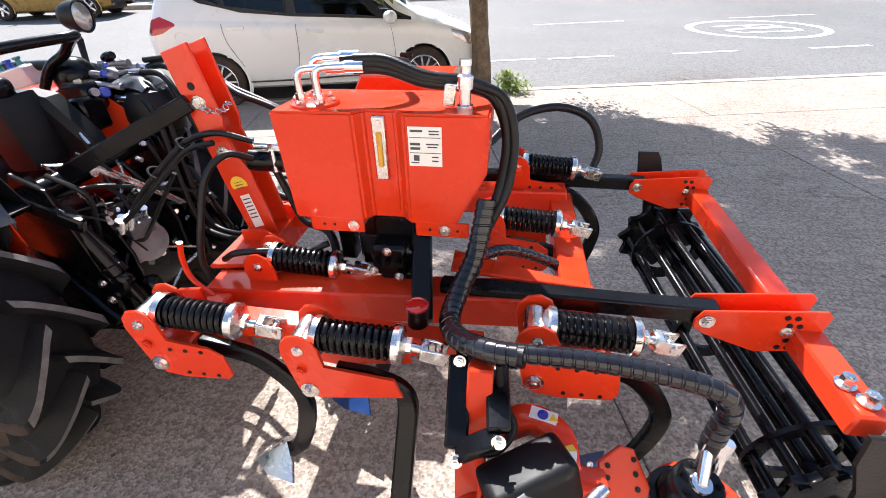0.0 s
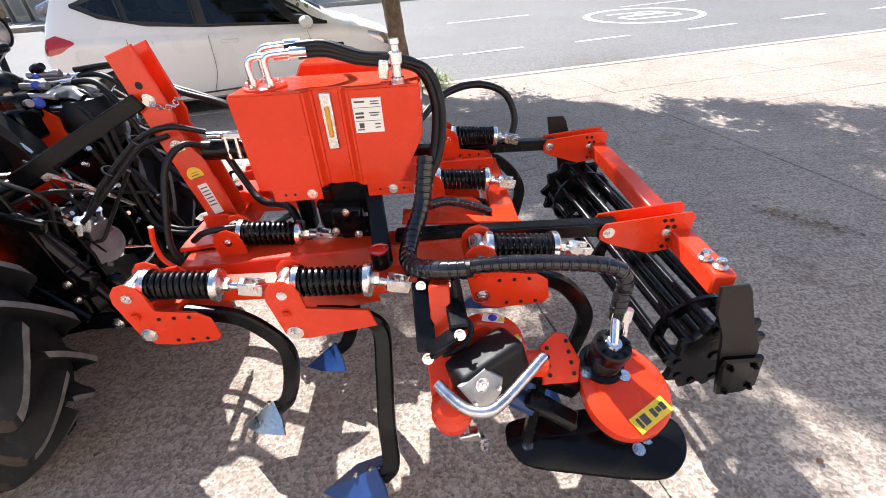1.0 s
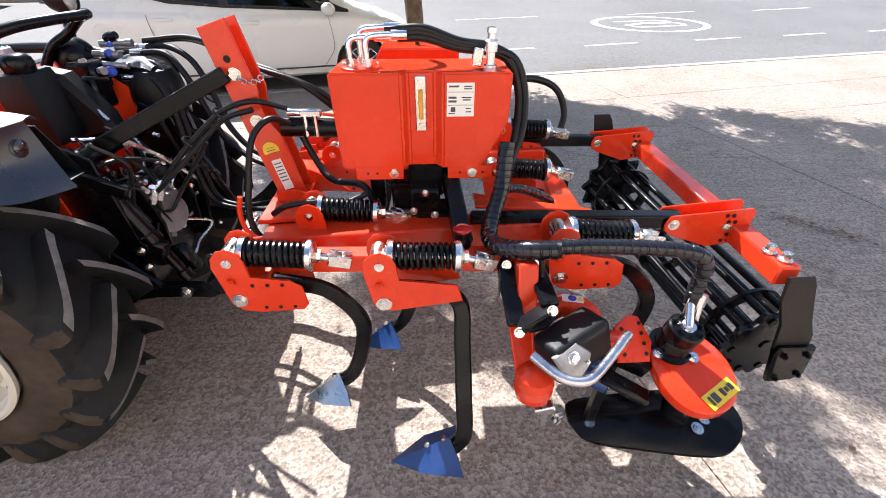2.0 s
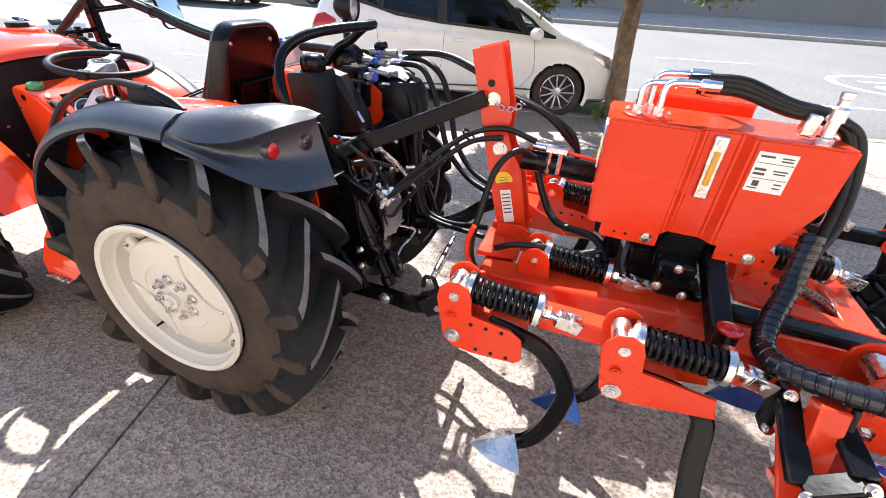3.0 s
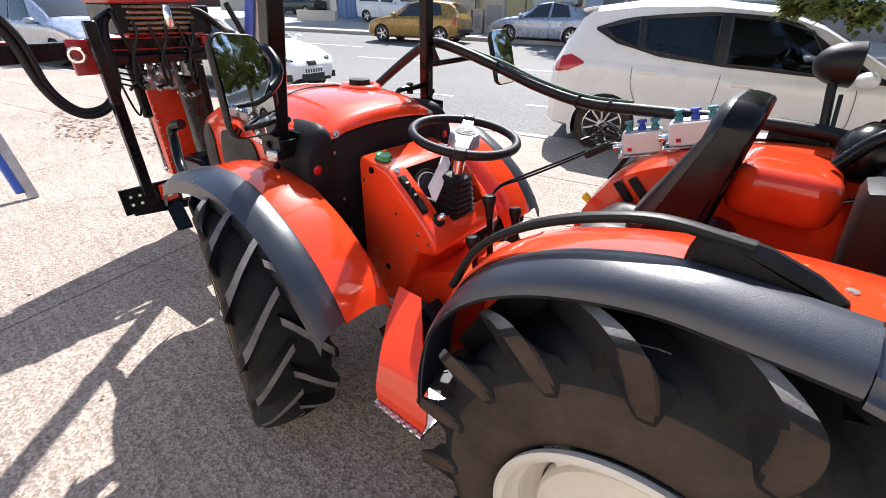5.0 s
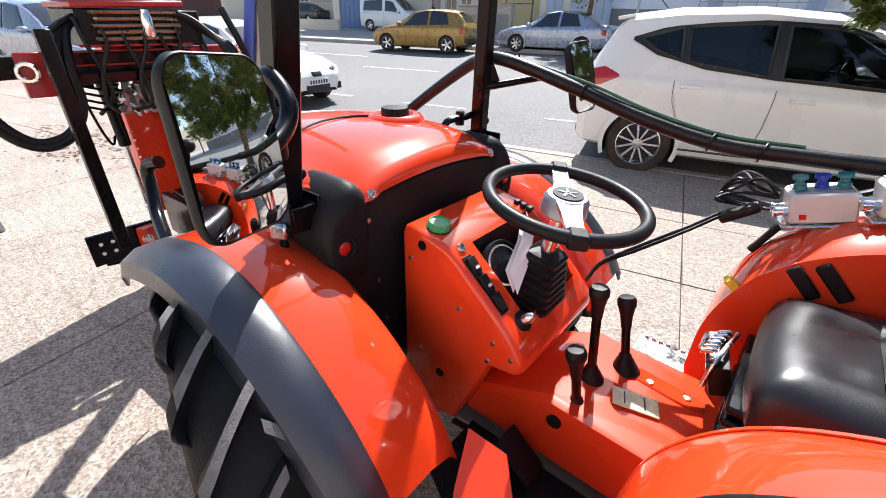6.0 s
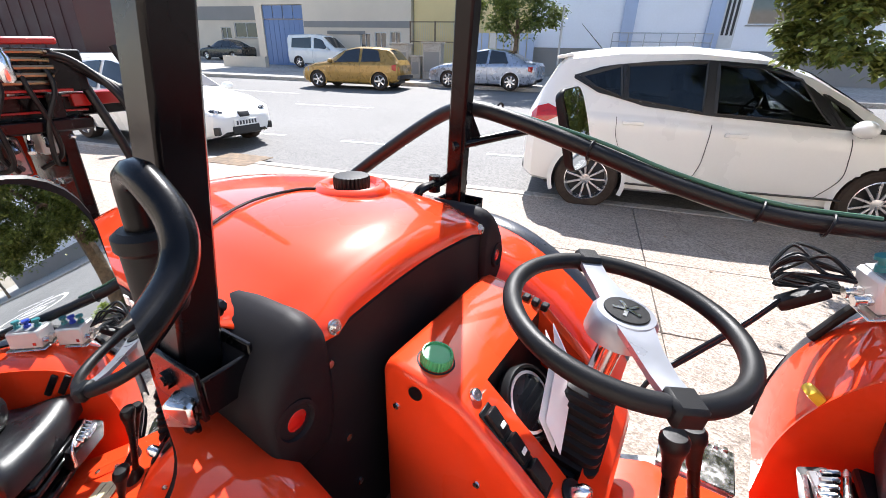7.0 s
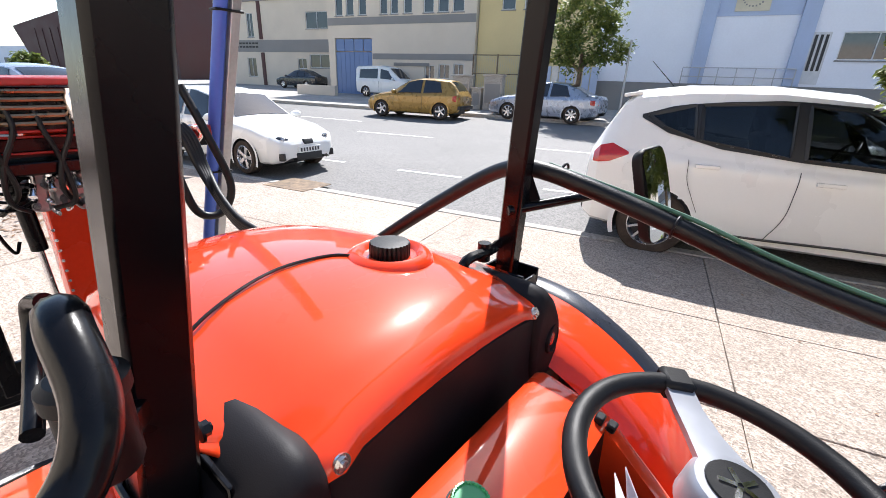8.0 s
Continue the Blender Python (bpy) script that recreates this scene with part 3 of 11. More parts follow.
def build_white():
    e = thing("white_building", st(2, 19.6, 0.6), "white rendered industrial building with blue pillars and a sign", "building")
    win = (4.0, 6.3, 3.05, 4.1)
    bm = B()
    holed_wall(bm, -5.4, 26, 19.5, 2.0, 8.2, [win])
    wall_box(bm, -5.4, 26, 19.76, 32, 0.4, 8.2)
    part("wall", bm, WALLWHITE, e)
    bm = B()
    wall_box(bm, -5.4, 26, 19.44, 19.755, 0.3, 1.99)
    part("plinth", bm, WALLGREY, e, "grey rendered plinth")
    for s in (-0.9, 2.7):
        bm = B()
        wall_box(bm, s - 0.28, s + 0.28, 19.3, 19.497, 2.0, 8.2)
        part("pillar", bm, WALLBLUE, e, "blue-grey painted pillar")
    bm = B()
    wall_box(bm, -0.6, 2.4, 19.46, 19.497, 4.75, 6.9)
    part("blue_panel", bm, WALLBLUE, e)
    bm = B()
    wall_box(bm, 0.0, 1.25, 19.42, 19.457, 4.92, 6.0)
    sign = part("sign", bm, SIGNBOARD, e, "pale beige sign with a round emblem")
    bm = B()
    for k in range(9):
        t = math.pi * (1.1 + 0.8 * k / 8)
        wall_box(bm, 0.62 + 0.4 * math.cos(t) - 0.03, 0.62 + 0.4 * math.cos(t) + 0.03, 19.41, 19.418, 5.45 + 0.35 * math.sin(t) - 0.03, 5.45 + 0.35 * math.sin(t) + 0.03)
    part("emblem", bm, WALLGREY, sign)
    bm = B()
    for z in (2.68, 2.3):
        beam(bm, st(-1.5, 19.25, z), st(2.75, 19.25, z), 0.04, 0.04)
    for k in range(7):
        s = -1.5 + 4.25 * k / 6
        beam(bm, st(s, 19.25, 1.99), st(s, 19.25, 2.66), 0.04, 0.04)
    part("railing", bm, GALV, e)
    bm = B()
    wall_box(bm, -1.6, 2.85, 19.1, 19.43, 1.9, 1.985)
    part("ledge", bm, WALLGREY, e)
    bm = B()
    wall_box(bm, 2.98, 3.62, 19.47, 19.497, 2.1, 4.1)
    d = part("door", bm, FRAMEW, e, "white door with three dark louvres")
    for k in range(3):
        bm = B()
        wall_box(bm, 3.08 + 0.18 * k, 3.18 + 0.18 * k, 19.45, 19.469, 2.62, 4.0)
        part("louvre", bm, CARTRIM, d)
    window(e, *win, 19.5, 2)


def build_left_blocks():
    e = thing("office_building", st(-33, 27, 0.7), "pale beige office block with a grey band and dark windows", "building")
    wins = [(-38.0, -37.2, 5.0, 7.0), (-40.0, -39.2, 5.0, 7.0), (-38.4, -37.3, 1.6, 3.25), (-32.1, -31.1, 2.4, 3.25), (-30.7, -28.4, 2.5, 3.6), (-30.9, -28.5, 5.6, 6.9)]
    bm = B()
    holed_wall(bm, -42, -25, 27, 0.4, 7.9, wins)
    wall_box(bm, -42, -25, 27.26, 40, 0.4, 7.9)
    part("wall", bm, WALLBEIGE, e)
    bm = B()
    wall_box(bm, -42, -25, 26.96, 26.997, 3.75, 4.75)
    part("band", bm, WALLGREY, e, "grey painted band")
    bm = B()
    wall_box(bm, -36.5, -36.1, 26.93, 26.997, 0.4, 3.7)
    wall_box(bm, -36.5, -36.1, 26.93, 26.997, 4.8, 7.9)
    part("pilaster", bm, WALLBROWN, e)
    bm = B()
    for k, z in ((0, 4.5), (1, 4.2)):
        for j in range(7):
            wall_box(bm, -39.6 + 0.42 * j, -39.3 + 0.42 * j, 26.93, 26.955, z - 0.1, z + 0.05)
    part("lettering", bm, CARTRIM, e)
    for w in wins:
        window(e, *w, 27, 2)
    bm = B()
    wall_box(bm, -42.1, -24.9, 26.9, 40, 7.9, 8.15)
    part("roof", bm, WALLGREY, e)
    e = thing("red_hall", st(-62, 30, 0.8), "dark red-brown clad hall far down the street", "building")
    bm = B()
    rings = []
    for a in (30, 55):
        rings.append([st(-84, a, 0.4), st(-53, a, 0.4), st(-53, a, 11.5), st(-89, a, 7.2)])
    loft(bm, rings, close=True)
    part("wall", bm, WALLBROWN, e)
    for k in range(15):
        bm = B()
        wall_box(bm, -83 + 2 * k, -82.92 + 2 * k, 29.93, 29.995, 0.6, 6.8)
        part("cladding_rib", bm, WALLBROWN, e)
    e = thing("low_hall", st(-110, 36, 0.8), "pale low industrial hall in the distance", "building")
    bm = B()
    wall_box(bm, -140, -88, 40, 70, 0.4, 5.5)
    part("wall", bm, WALLWHITE, e)
    bm = B()
    for k in range(10):
        wall_box(bm, -136 + 5 * k, -134 + 5 * k, 39.93, 39.995, 1.2, 3.4)
    part("gate", bm, WALLGREY, e)
    # garden wall by the drive
    bm = B()
    wall_box(bm, -23.8, -20.7, 18.0, 18.3, 0.4, 1.2)
    solo("garden_wall", bm, WALLBEIGE, "low beige rendered wall beside the yard", "wall")
    # unseen wall added behind the walker, which closes the place and bounces sunlight back
    bm = B()
    wall_box(bm, -45, 45, -13, -12.7, -0.1, 6.5)
    setting("unseen_wall_south", bm, WALLBEIGE)
    # wall added to close off the east end of the street
    bm = B()
    wall_box(bm, 46, 47, -14, 60, -0.2, 7)
    setting("added_wall_east", bm, WALLBEIGE)


def build_street_things():
    for k, (s0, s1, z1) in enumerate(((-10.95, -10.0, 1.9), (-10.05 + 0.08, -9.42, 1.4), (-9.4, -8.45, 1.95))):
        e = thing("meter_cabinet", st((s0 + s1) / 2, 14.6, road_z(14.6) + 0.13), "pale concrete meter cabinet on the far pavement", "cabinet", "meter cabinets")
        z0 = road_z(14.6) + 0.13
        bm = B()
        box(bm, st((s0 + s1) / 2, 14.6, (z0 + z1) / 2), (s1 - s0 - 0.1, 0.4, z1 - z0), STREET, 0.01)
        part("body", bm, KERBM, e)
        bm = B()
        box(bm, st((s0 + s1) / 2, 14.6, z1 + 0.035), (s1 - s0, 0.5, 0.07), STREET, 0.01)
        part("cap", bm, KERBM, e)
        bm = B()
        box(bm, st((s0 + s1) / 2, 14.39, z0 + (z1 - z0) * 0.5), (s1 - s0 - 0.25, 0.015, (z1 - z0) * 0.55), STREET, 0.004)
        part("door", bm, WALLGREY, e)
    e = thing("wire_gate", st(-10.9, 20.4, road_z(20) + 0.13), "brown steel gate with wire mesh before the yellow building", "gate")
    z0 = road_z(20) + 0.13
    bm = B()
    for s in (-12.4, -10.9, -9.4):
        beam(bm, st(s, 20.4, z0), st(s, 20.4, 3.25), 0.06, 0.06)
    for z in (z0 + 0.15, 2.2, 3.2):
        beam(bm, st(-12.4, 20.4, z), st(-9.4, 20.4, z), 0.05, 0.05)
    part("gate_frame", bm, BARK, e)
    bm = B()
    for k in range(24):
        s = -12.35 + 2.9 * k / 23
        rod(bm, st(s, 20.4, z0 + 0.15), st(s, 20.4, 3.2), 0.006, seg=5)
    part("mesh", bm, GALV, e)
    e = thing("panel_fence", st(-6.8, 18.9, road_z(18.9) + 0.13), "grey-blue steel panel fence behind the street tree", "fence")
    z0 = road_z(18.9) + 0.13
    for k in range(9):
        s = -8.4 + 3.1 * k / 8
        bm = B()
        box(bm, st(s, 18.9, (z0 + 2.6) / 2), (0.34, 0.03, 2.6 - z0), STREET, 0.004)
        part("panel", bm, WALLBLUE if k % 3 else GALV, e)
    bm = B()
    for z in (z0 + 0.4, 2.3):
        beam(bm, st(-8.6, 18.94, z), st(-5.1, 18.94, z), 0.04, 0.05)
    part("rail", bm, GALV, e)
    e = thing("sign_post", st(-3.4, 12.8, road_z(12.8)), "thin grey street sign post on the far pavement", "post")
    bm = B()
    rod(bm, st(-3.4, 12.8, road_z(12.8)), st(-3.4, 12.8, 3.2), 0.04, seg=12)
    part("post", bm, GALV, e)
    # pole with a blue tube that leans by the front mast
    e = thing("banner_pole", (-3.5, 1.07, 0), "grey square pole with a blue tube strapped to it", "pole")
    a, b = Vector((-3.5, 1.07, 0.0)), Vector((-2.70, 1.21, 2.5))
    bm = B()
    beam(bm, a, b, 0.045, 0.045, 0.003)
    part("pole", bm, GALV, e, "grey square pole")
    bm = B()
    off = Vector((0.0, -0.054, 0))
    rod(bm, a + off + (b - a) * 0.25, b + off, 0.028, seg=14)
    part("tube", bm, BANNER, e, "blue tube")
    for f in (0.42, 0.70):
        bm = B()
        p = a + (b - a) * f + off * 0.5
        box(bm, p, (0.065, 0.12, 0.010), None, 0.003)
        part("strap", bm, PLASTIC, e)
    # bare square of soil let into the pavement
    bm = B()
    box(bm, (-6.65, 3.75, 0.001), (0.78, 0.62, 0.012), STREET, 0.004)
    solo("soil_patch", bm, BARK, "bare brown soil in a square pavement opening", "soil patch")


build_ground()
build_kerbs()
build_markings()
build_workshop()
build_yellow()
build_white()
build_left_blocks()
build_street_things()

# cars
class Body:
    """A car's skin: stations (x, z_low, z_belt, z_top, half width at the belt, half width at the top, crown)."""

    def __init__(self, rows):
        self.rows = sorted(rows)
        self.steps = ((0.3, 0.35), (0.68, 0.72), (0.93, 0.95))

    def refine(self, n):
        """More, finer steps up the window band."""
        rail = ((0, 0), (0.3, 0.35), (0.68, 0.72), (0.93, 0.95))
        out = []
        for k in range(1, n + 1):
            g = 0.95 * k / n
            for (f0, g0), (f1, g1) in zip(rail, rail[1:]):
                if g0 < g <= g1 + 1e-6:
                    out.append((f0 + (f1 - f0) * (g - g0) / (g1 - g0), g))
        self.steps = tuple(out)

    def at(self, x):
        r = self.rows
        if x <= r[0][0]:
            return r[0]
        for p, q in zip(r, r[1:]):
            if x <= q[0]:
                f = (x - p[0]) / (q[0] - p[0])
                return tuple(a + (b - a) * f for a, b in zip(p, q))
        return r[-1]

    def ring(self, x):
        _, zl, zb, zt, wb, wt, cr = self.at(x)
        zm = zl + (zb - zl) * 0.5
        half = [(wb * 0.86, zl), (wb * 0.95, zl + 0.04), (wb * 0.985, zl + (zm - zl) * 0.6), (wb * 1.0, zm), (wb * 0.995, zb - 0.08), (wb * 0.97, zb - 0.015), (wb * 0.955, zb)]
        low = half[:1]
        for (ya, za), (yb, zb_) in zip(half, half[1:5]):
            low += [(ya + (yb - ya) * k / 4, za + (zb_ - za) * k / 4) for k in (1, 2, 3, 4)]
        half = low + half[5:]
        half += [(wb * 0.955 + (wt - wb * 0.955) * f, zb + (zt - zb) * g) for f, g in self.steps]
        half += [(wt * 0.86, zt + cr * 0.3), (wt * 0.5, zt + cr * 0.8), (0, zt + cr)]
        return [Vector((x, -y, z)) for y, z in half] + [Vector((x, y, z)) for y, z in half[-2::-1]]

    def side(self, x, f, s, out=0.004):
        _, zl, zb, zt, wb, wt, cr = self.at(x)
        rail = ((0, 0), (0.35, 0.3), (0.72, 0.68), (0.95, 0.93), (1.0, 1.0))
        h = 0.0
        for (g0, h0), (g1, h1) in zip(rail, rail[1:]):
            if g0 <= f <= g1:
                h = h0 + (h1 - h0) * (f - g0) / (g1 - g0)
        y = wb * 0.955 + (wt - wb * 0.955) * h + out
        return Vector((x, s * y, zb + (zt - zb) * f + out * 0.4))

    def top(self, x, g, out=0.005):
        _, zl, zb, zt, wb, wt, cr = self.at(x)
        k = abs(g)
        c = 1 - 0.4 * k if k < 0.5 else 0.8 - (k - 0.5) / 0.36 * 0.5
        return Vector((x + out * 0.5, g * wt, zt + cr * c + out * 1.6))


def within(poly, x, y):
    """Whether (x, y) lies in a polygon."""
    inside = False
    for (x0, y0), (x1, y1) in zip(poly, poly[1:] + poly[:1]):
        if (y0 > y) != (y1 > y) and x < x0 + (x1 - x0) * (y - y0) / (y1 - y0):
            inside = not inside
    return inside


def screen_hole(body, q):
    """Whether a point of the people carrier's roof lies under its windscreen or rear window."""
    _, zl, zb, zt, wb, wt, cr = body.at(q.x)
    return q.z > zt - 0.01 and abs(q.y) < wt * 0.8 and (0.28 < q.x < 1.04 or -1.90 < q.x < -1.76)


def holed_panel(body, poly, panes, s, m, name, parent, nx=110, nf=26):
    """A trim panel on a car's flank with openings where the panes sit."""
    bm = B()
    low, high = poly

    def rail(r, x):
        if x <= r[0][0]:
            return r[0][1]
        for (xa, fa), (xb, fb) in zip(r, r[1:]):
            if x <= xb:
                return fa + (fb - fa) * (x - xa) / (xb - xa)
        return r[-1][1]

    xa, xb = low[0][0], low[-1][0]
    grid = []
    for i in range(nx + 1):
        x = xa + (xb - xa) * i / nx
        f0, f1 = rail(low, x), rail(high, x)
        grid.append([(x, f0 + (f1 - f0) * j / nf) for j in range(nf + 1)])
    verts = {}
    for i in range(nx):
        for j in range(nf):
            cell = [(i, j), (i + 1, j), (i + 1, j + 1), (i, j + 1)]
            cx = sum(grid[a][b][0] for a, b in cell) / 4
            cf = sum(grid[a][b][1] for a, b in cell) / 4
            if any(within(p[0] + p[1][::-1], cx, cf) for p in panes):
                continue
            for a, b in cell:
                if (a, b) not in verts:
                    verts[a, b] = bm.verts.new(body.side(*grid[a][b], s, 0.010))
            bm.faces.new([verts[q] for q in cell])
    return part(name, bm, m, parent)


def side_panel(body, poly, s, m, name, parent, label="", n=6, out=0.005):
    """A pane or trim on a car's flank: poly lists the lower and upper (x, f) rails."""
    bm = B()
    low, high = poly
    rings = []
    for k in range(n + 1):
        t = k / n

        def rail(r):
            i = min(int(t * (len(r) - 1)), len(r) - 2)
            f = t * (len(r) - 1) - i
            return r[i][0] + (r[i + 1][0] - r[i][0]) * f, r[i][1] + (r[i + 1][1] - r[i][1]) * f

        (x0, f0), (x1, f1) = rail(low), rail(high)
        rings.append([body.side(x0 + (x1 - x0) * j / 3, f0 + (f1 - f0) * j / 3, s, out) for j in range(4)])
    shell(bm, rings, 0.003)
    return part(name, bm, m, parent, label)


def car_wheel(parent, x, y, r, w, s, spokes, rim_mat):
    """Tyre, rim with spokes, and hub at (x, y); s is the outward side."""
    c = Vector((x, y, r))
    bm = B()
    lathe(bm, c, (0, s, 0), [(-w * 0.5, r * 0.62), (-w * 0.5, r * 0.9), (-w * 0.38, r * 0.99), (w * 0.1, r), (w * 0.38, r * 0.985), (w * 0.49, r * 0.92), (w * 0.5, r * 0.8), (w * 0.46, r * 0.69), (w * 0.3, r * 0.67)], 40)
    wheel = part("wheel", bm, TYRE, parent, "black tyre on a metal rim")
    bm = B()
    lathe(bm, c, (0, s, 0), [(w * 0.2, r * 0.6), (w * 0.45, r * 0.69), (w * 0.47, r * 0.66), (w * 0.34, r * 0.62), (w * 0.05, r * 0.6)], 40)
    for k in range(spokes):
        a = k * math.tau / spokes
        d = Vector((math.cos(a), 0, math.sin(a)))
        p = c + Vector((0, s * w * 0.3, 0))
        beam(bm, p + d * r * 0.1, p + d * r * 0.64 + Vector((0, s * w * 0.06, 0)), r * (0.07 if spokes > 8 else 0.2), 0.02, 0.003, up=(0, 1, 0))
    lathe(bm, c, (0, s, 0), [(w * 0.2, r * 0.17), (w * 0.36, r * 0.16), (w * 0.38, r * 0.1), (w * 0.38, 0)], 20)
    part("rim", bm, rim_mat, wheel)
    bm = B()
    lathe(bm, c, (0, s, 0), [(w * 0.12, r * 0.6), (w * 0.1, 0)], 32)
    part("brake_disc", bm, CARTRIM, wheel)


def car(name, label, rows, paint, m, wheel_x, wheel_r, track, panes, spokes, rim_mat, shut, lamps, mirror, handles, arches=True, extras=None, glass=None, surround=None):
    e = thing(name, (0, 0, 0), label, "car")
    body = Body(rows)
    x0, x1 = body.rows[0][0], body.rows[-1][0]
    fine = 180 if surround else 150
    if surround:
        body.refine(24)
    xs = sorted({round(x0 + (x1 - x0) * k / fine, 4) for k in range(fine + 1)} | {r[0] for r in rows})
    bm = B()
    vs = loft(bm, [body.ring(x) for x in xs])
    bm.faces.new([v for v in vs[0]][::-1])
    bm.faces.new([v for v in vs[-1]])
    # wheel openings
    cut = [f for f in bm.faces if any(math.hypot(f.calc_center_median().x - wx, f.calc_center_median().z - wheel_r) < wheel_r * 1.14 for wx in wheel_x) and abs(f.calc_center_median().y) > track * 0.8]
    bmesh.ops.delete(bm, geom=cut, context="FACES")
    if surround:
        hole = surround[0] + surround[1][::-1]
        mid = (sum(p[0] for p in hole) / len(hole), sum(p[1] for p in hole) / len(hole))
        tight = [(mid[0] + (x - mid[0]) * 0.96, mid[1] + (f - mid[1]) * 0.9) for x, f in hole]
        cut = []
        for fc in bm.faces:
            q = fc.calc_center_median()
            _, zl, zb, zt, wb, wt, cr = body.at(q.x)
            if q.z > zb and abs(q.y) > wt * 0.9 and within(tight, q.x, (q.z - zb) / (zt - zb)):
                cut.append(fc)
            elif screen_hole(body, q):
                cut.append(fc)
        bmesh.ops.delete(bm, geom=cut, context="FACES")
    shell_ob = part("body", bm, paint, e, angle=32)
    bm = B()
    box(bm, ((x0 + x1) / 2, 0, 0.3), (x1 - x0 - 0.5, track * 1.5, 0.22), None, 0.03)
    part("underbody", bm, CARTRIM, e)
    for wx in wheel_x:
        for s in (-1, 1):
            w = body.at(wx)[4]
            bm = B()
            n = 26
            arc0, arc1 = radians(-22), radians(202)
            inner, outer, deep = [], [], []
            for k in range(n + 1):
                a = arc0 + (arc1 - arc0) * k / n
                d = Vector((math.cos(a), 0, math.sin(a)))
                c = Vector((wx, 0, wheel_r))
                outer.append(c + d * wheel_r * 1.24 + Vector((0, s * (w * 0.992 + 0.001), 0)))
                inner.append(c + d * wheel_r * 1.1 + Vector((0, s * (w * 0.99 + 0.006), 0)))
                deep.append(c + d * wheel_r * 1.1 + Vector((0, s * (w - 0.32), 0)))
            loft(bm, [outer, inner])
            part("wheel_arch", bm, paint, e)
            bm = B()
            loft(bm, [inner, deep])
            part("arch_liner", bm, CARTRIM, e)
            car_wheel(e, wx, s * (track - 0.1), wheel_r, 0.205, s, spokes, rim_mat)
    for s in (-1, 1):
        for pane in panes:
            g_ = (PANE if pane[0][0][0] > -0.05 else TINTED) if surround else (glass or CARGLASS)
            w_ = side_panel(body, pane, s, g_, "side_window", e, "clear front window" if g_ is PANE else "dark tinted window", n=10, out=0.015)
            if surround:
                bm = B()
                rim = pane[0] + pane[1][::-1]
                pts = []
                for (ax_, af), (bx, bf) in zip(rim, rim[1:] + rim[:1]):
                    pts += [body.side(ax_ + (bx - ax_) * k / 6, af + (bf - af) * k / 6, s, 0.014) for k in range(6)]
                sweep(bm, pts + pts[:1], [(0.014, -0.006), (0.014, 0.006), (-0.014, 0.006), (-0.014, -0.006)])
                part("window_seal", bm, CARTRIM, w_)
        for pts in shut:
            bm = B()
            sweep(bm, [body_side_point(body, q.x, q.z, s) for q in curve_pts([(x, 0, z) for x, z in pts], 8)], [(0.004, -0.002), (0.004, 0.002), (-0.004, 0.002), (-0.004, -0.002)])
            part("door_seam", bm, CARTRIM, e)
        for hx, hz in handles:
            bm = B()
            p = body_side_point(body, hx, hz, s)
            box(bm, p + Vector((0, s * 0.012, 0)), (0.2, 0.03, 0.035), None, 0.011, 2)
            part("door_handle", bm, paint, e)
        for kind, pts, lm in lamps:
            bm = B()
            rings = []
            for x, zlo, zhi in pts:
                rings.append([body_side_point(body, x, zlo + (zhi - zlo) * j / 4, s, 0.008) for j in range(5)])
            shell(bm, rings, 0.006)
            part(kind, bm, lm, e)
        if mirror:
            mx, mz, my = mirror
            bm = B()
            bmesh.ops.create_uvsphere(bm, u_segments=16, v_segments=10, radius=1)
            bmesh.ops.transform(bm, matrix=Matrix.Translation((mx, s * my, mz)) @ Matrix.Diagonal((0.085, 0.125, 0.075, 1)), verts=bm.verts)
            mo = part("wing_mirror", bm, paint, e)
            bm = B()
            box(bm, (mx + 0.02, s * (my - 0.13), mz - 0.05), (0.06, 0.12, 0.03), None, 0.01)
            part("mirror_stalk", bm, CARTRIM, mo)
    if extras:
        extras(e, body)
    e.matrix_basis = m
    return e


def body_side_point(body, x, z, s, out=0.0025):
    """The point on a car's flank at height z."""
    r = body.ring(x)
    r = r[: len(r) // 2]
    for p, q in zip(r, r[1:]):
        if p.z <= z <= q.z:
            f = (z - p.z) / max(1e-6, q.z - p.z)
            y = p.y + (q.y - p.y) * f
            return Vector((x, -s * y + s * out, z))
    return Vector((x, -s * r[16].y + s * out, z))


def top_pane(body, x0, x1, g, m, name, parent):
    bm = B()
    rings = [[body.top(x0 + (x1 - x0) * k / 6, -g + 2 * g * j / 8, 0.006) for j in range(9)] for k in range(7)]
    shell(bm, rings, 0.003)
    return part(name, bm, m, parent)


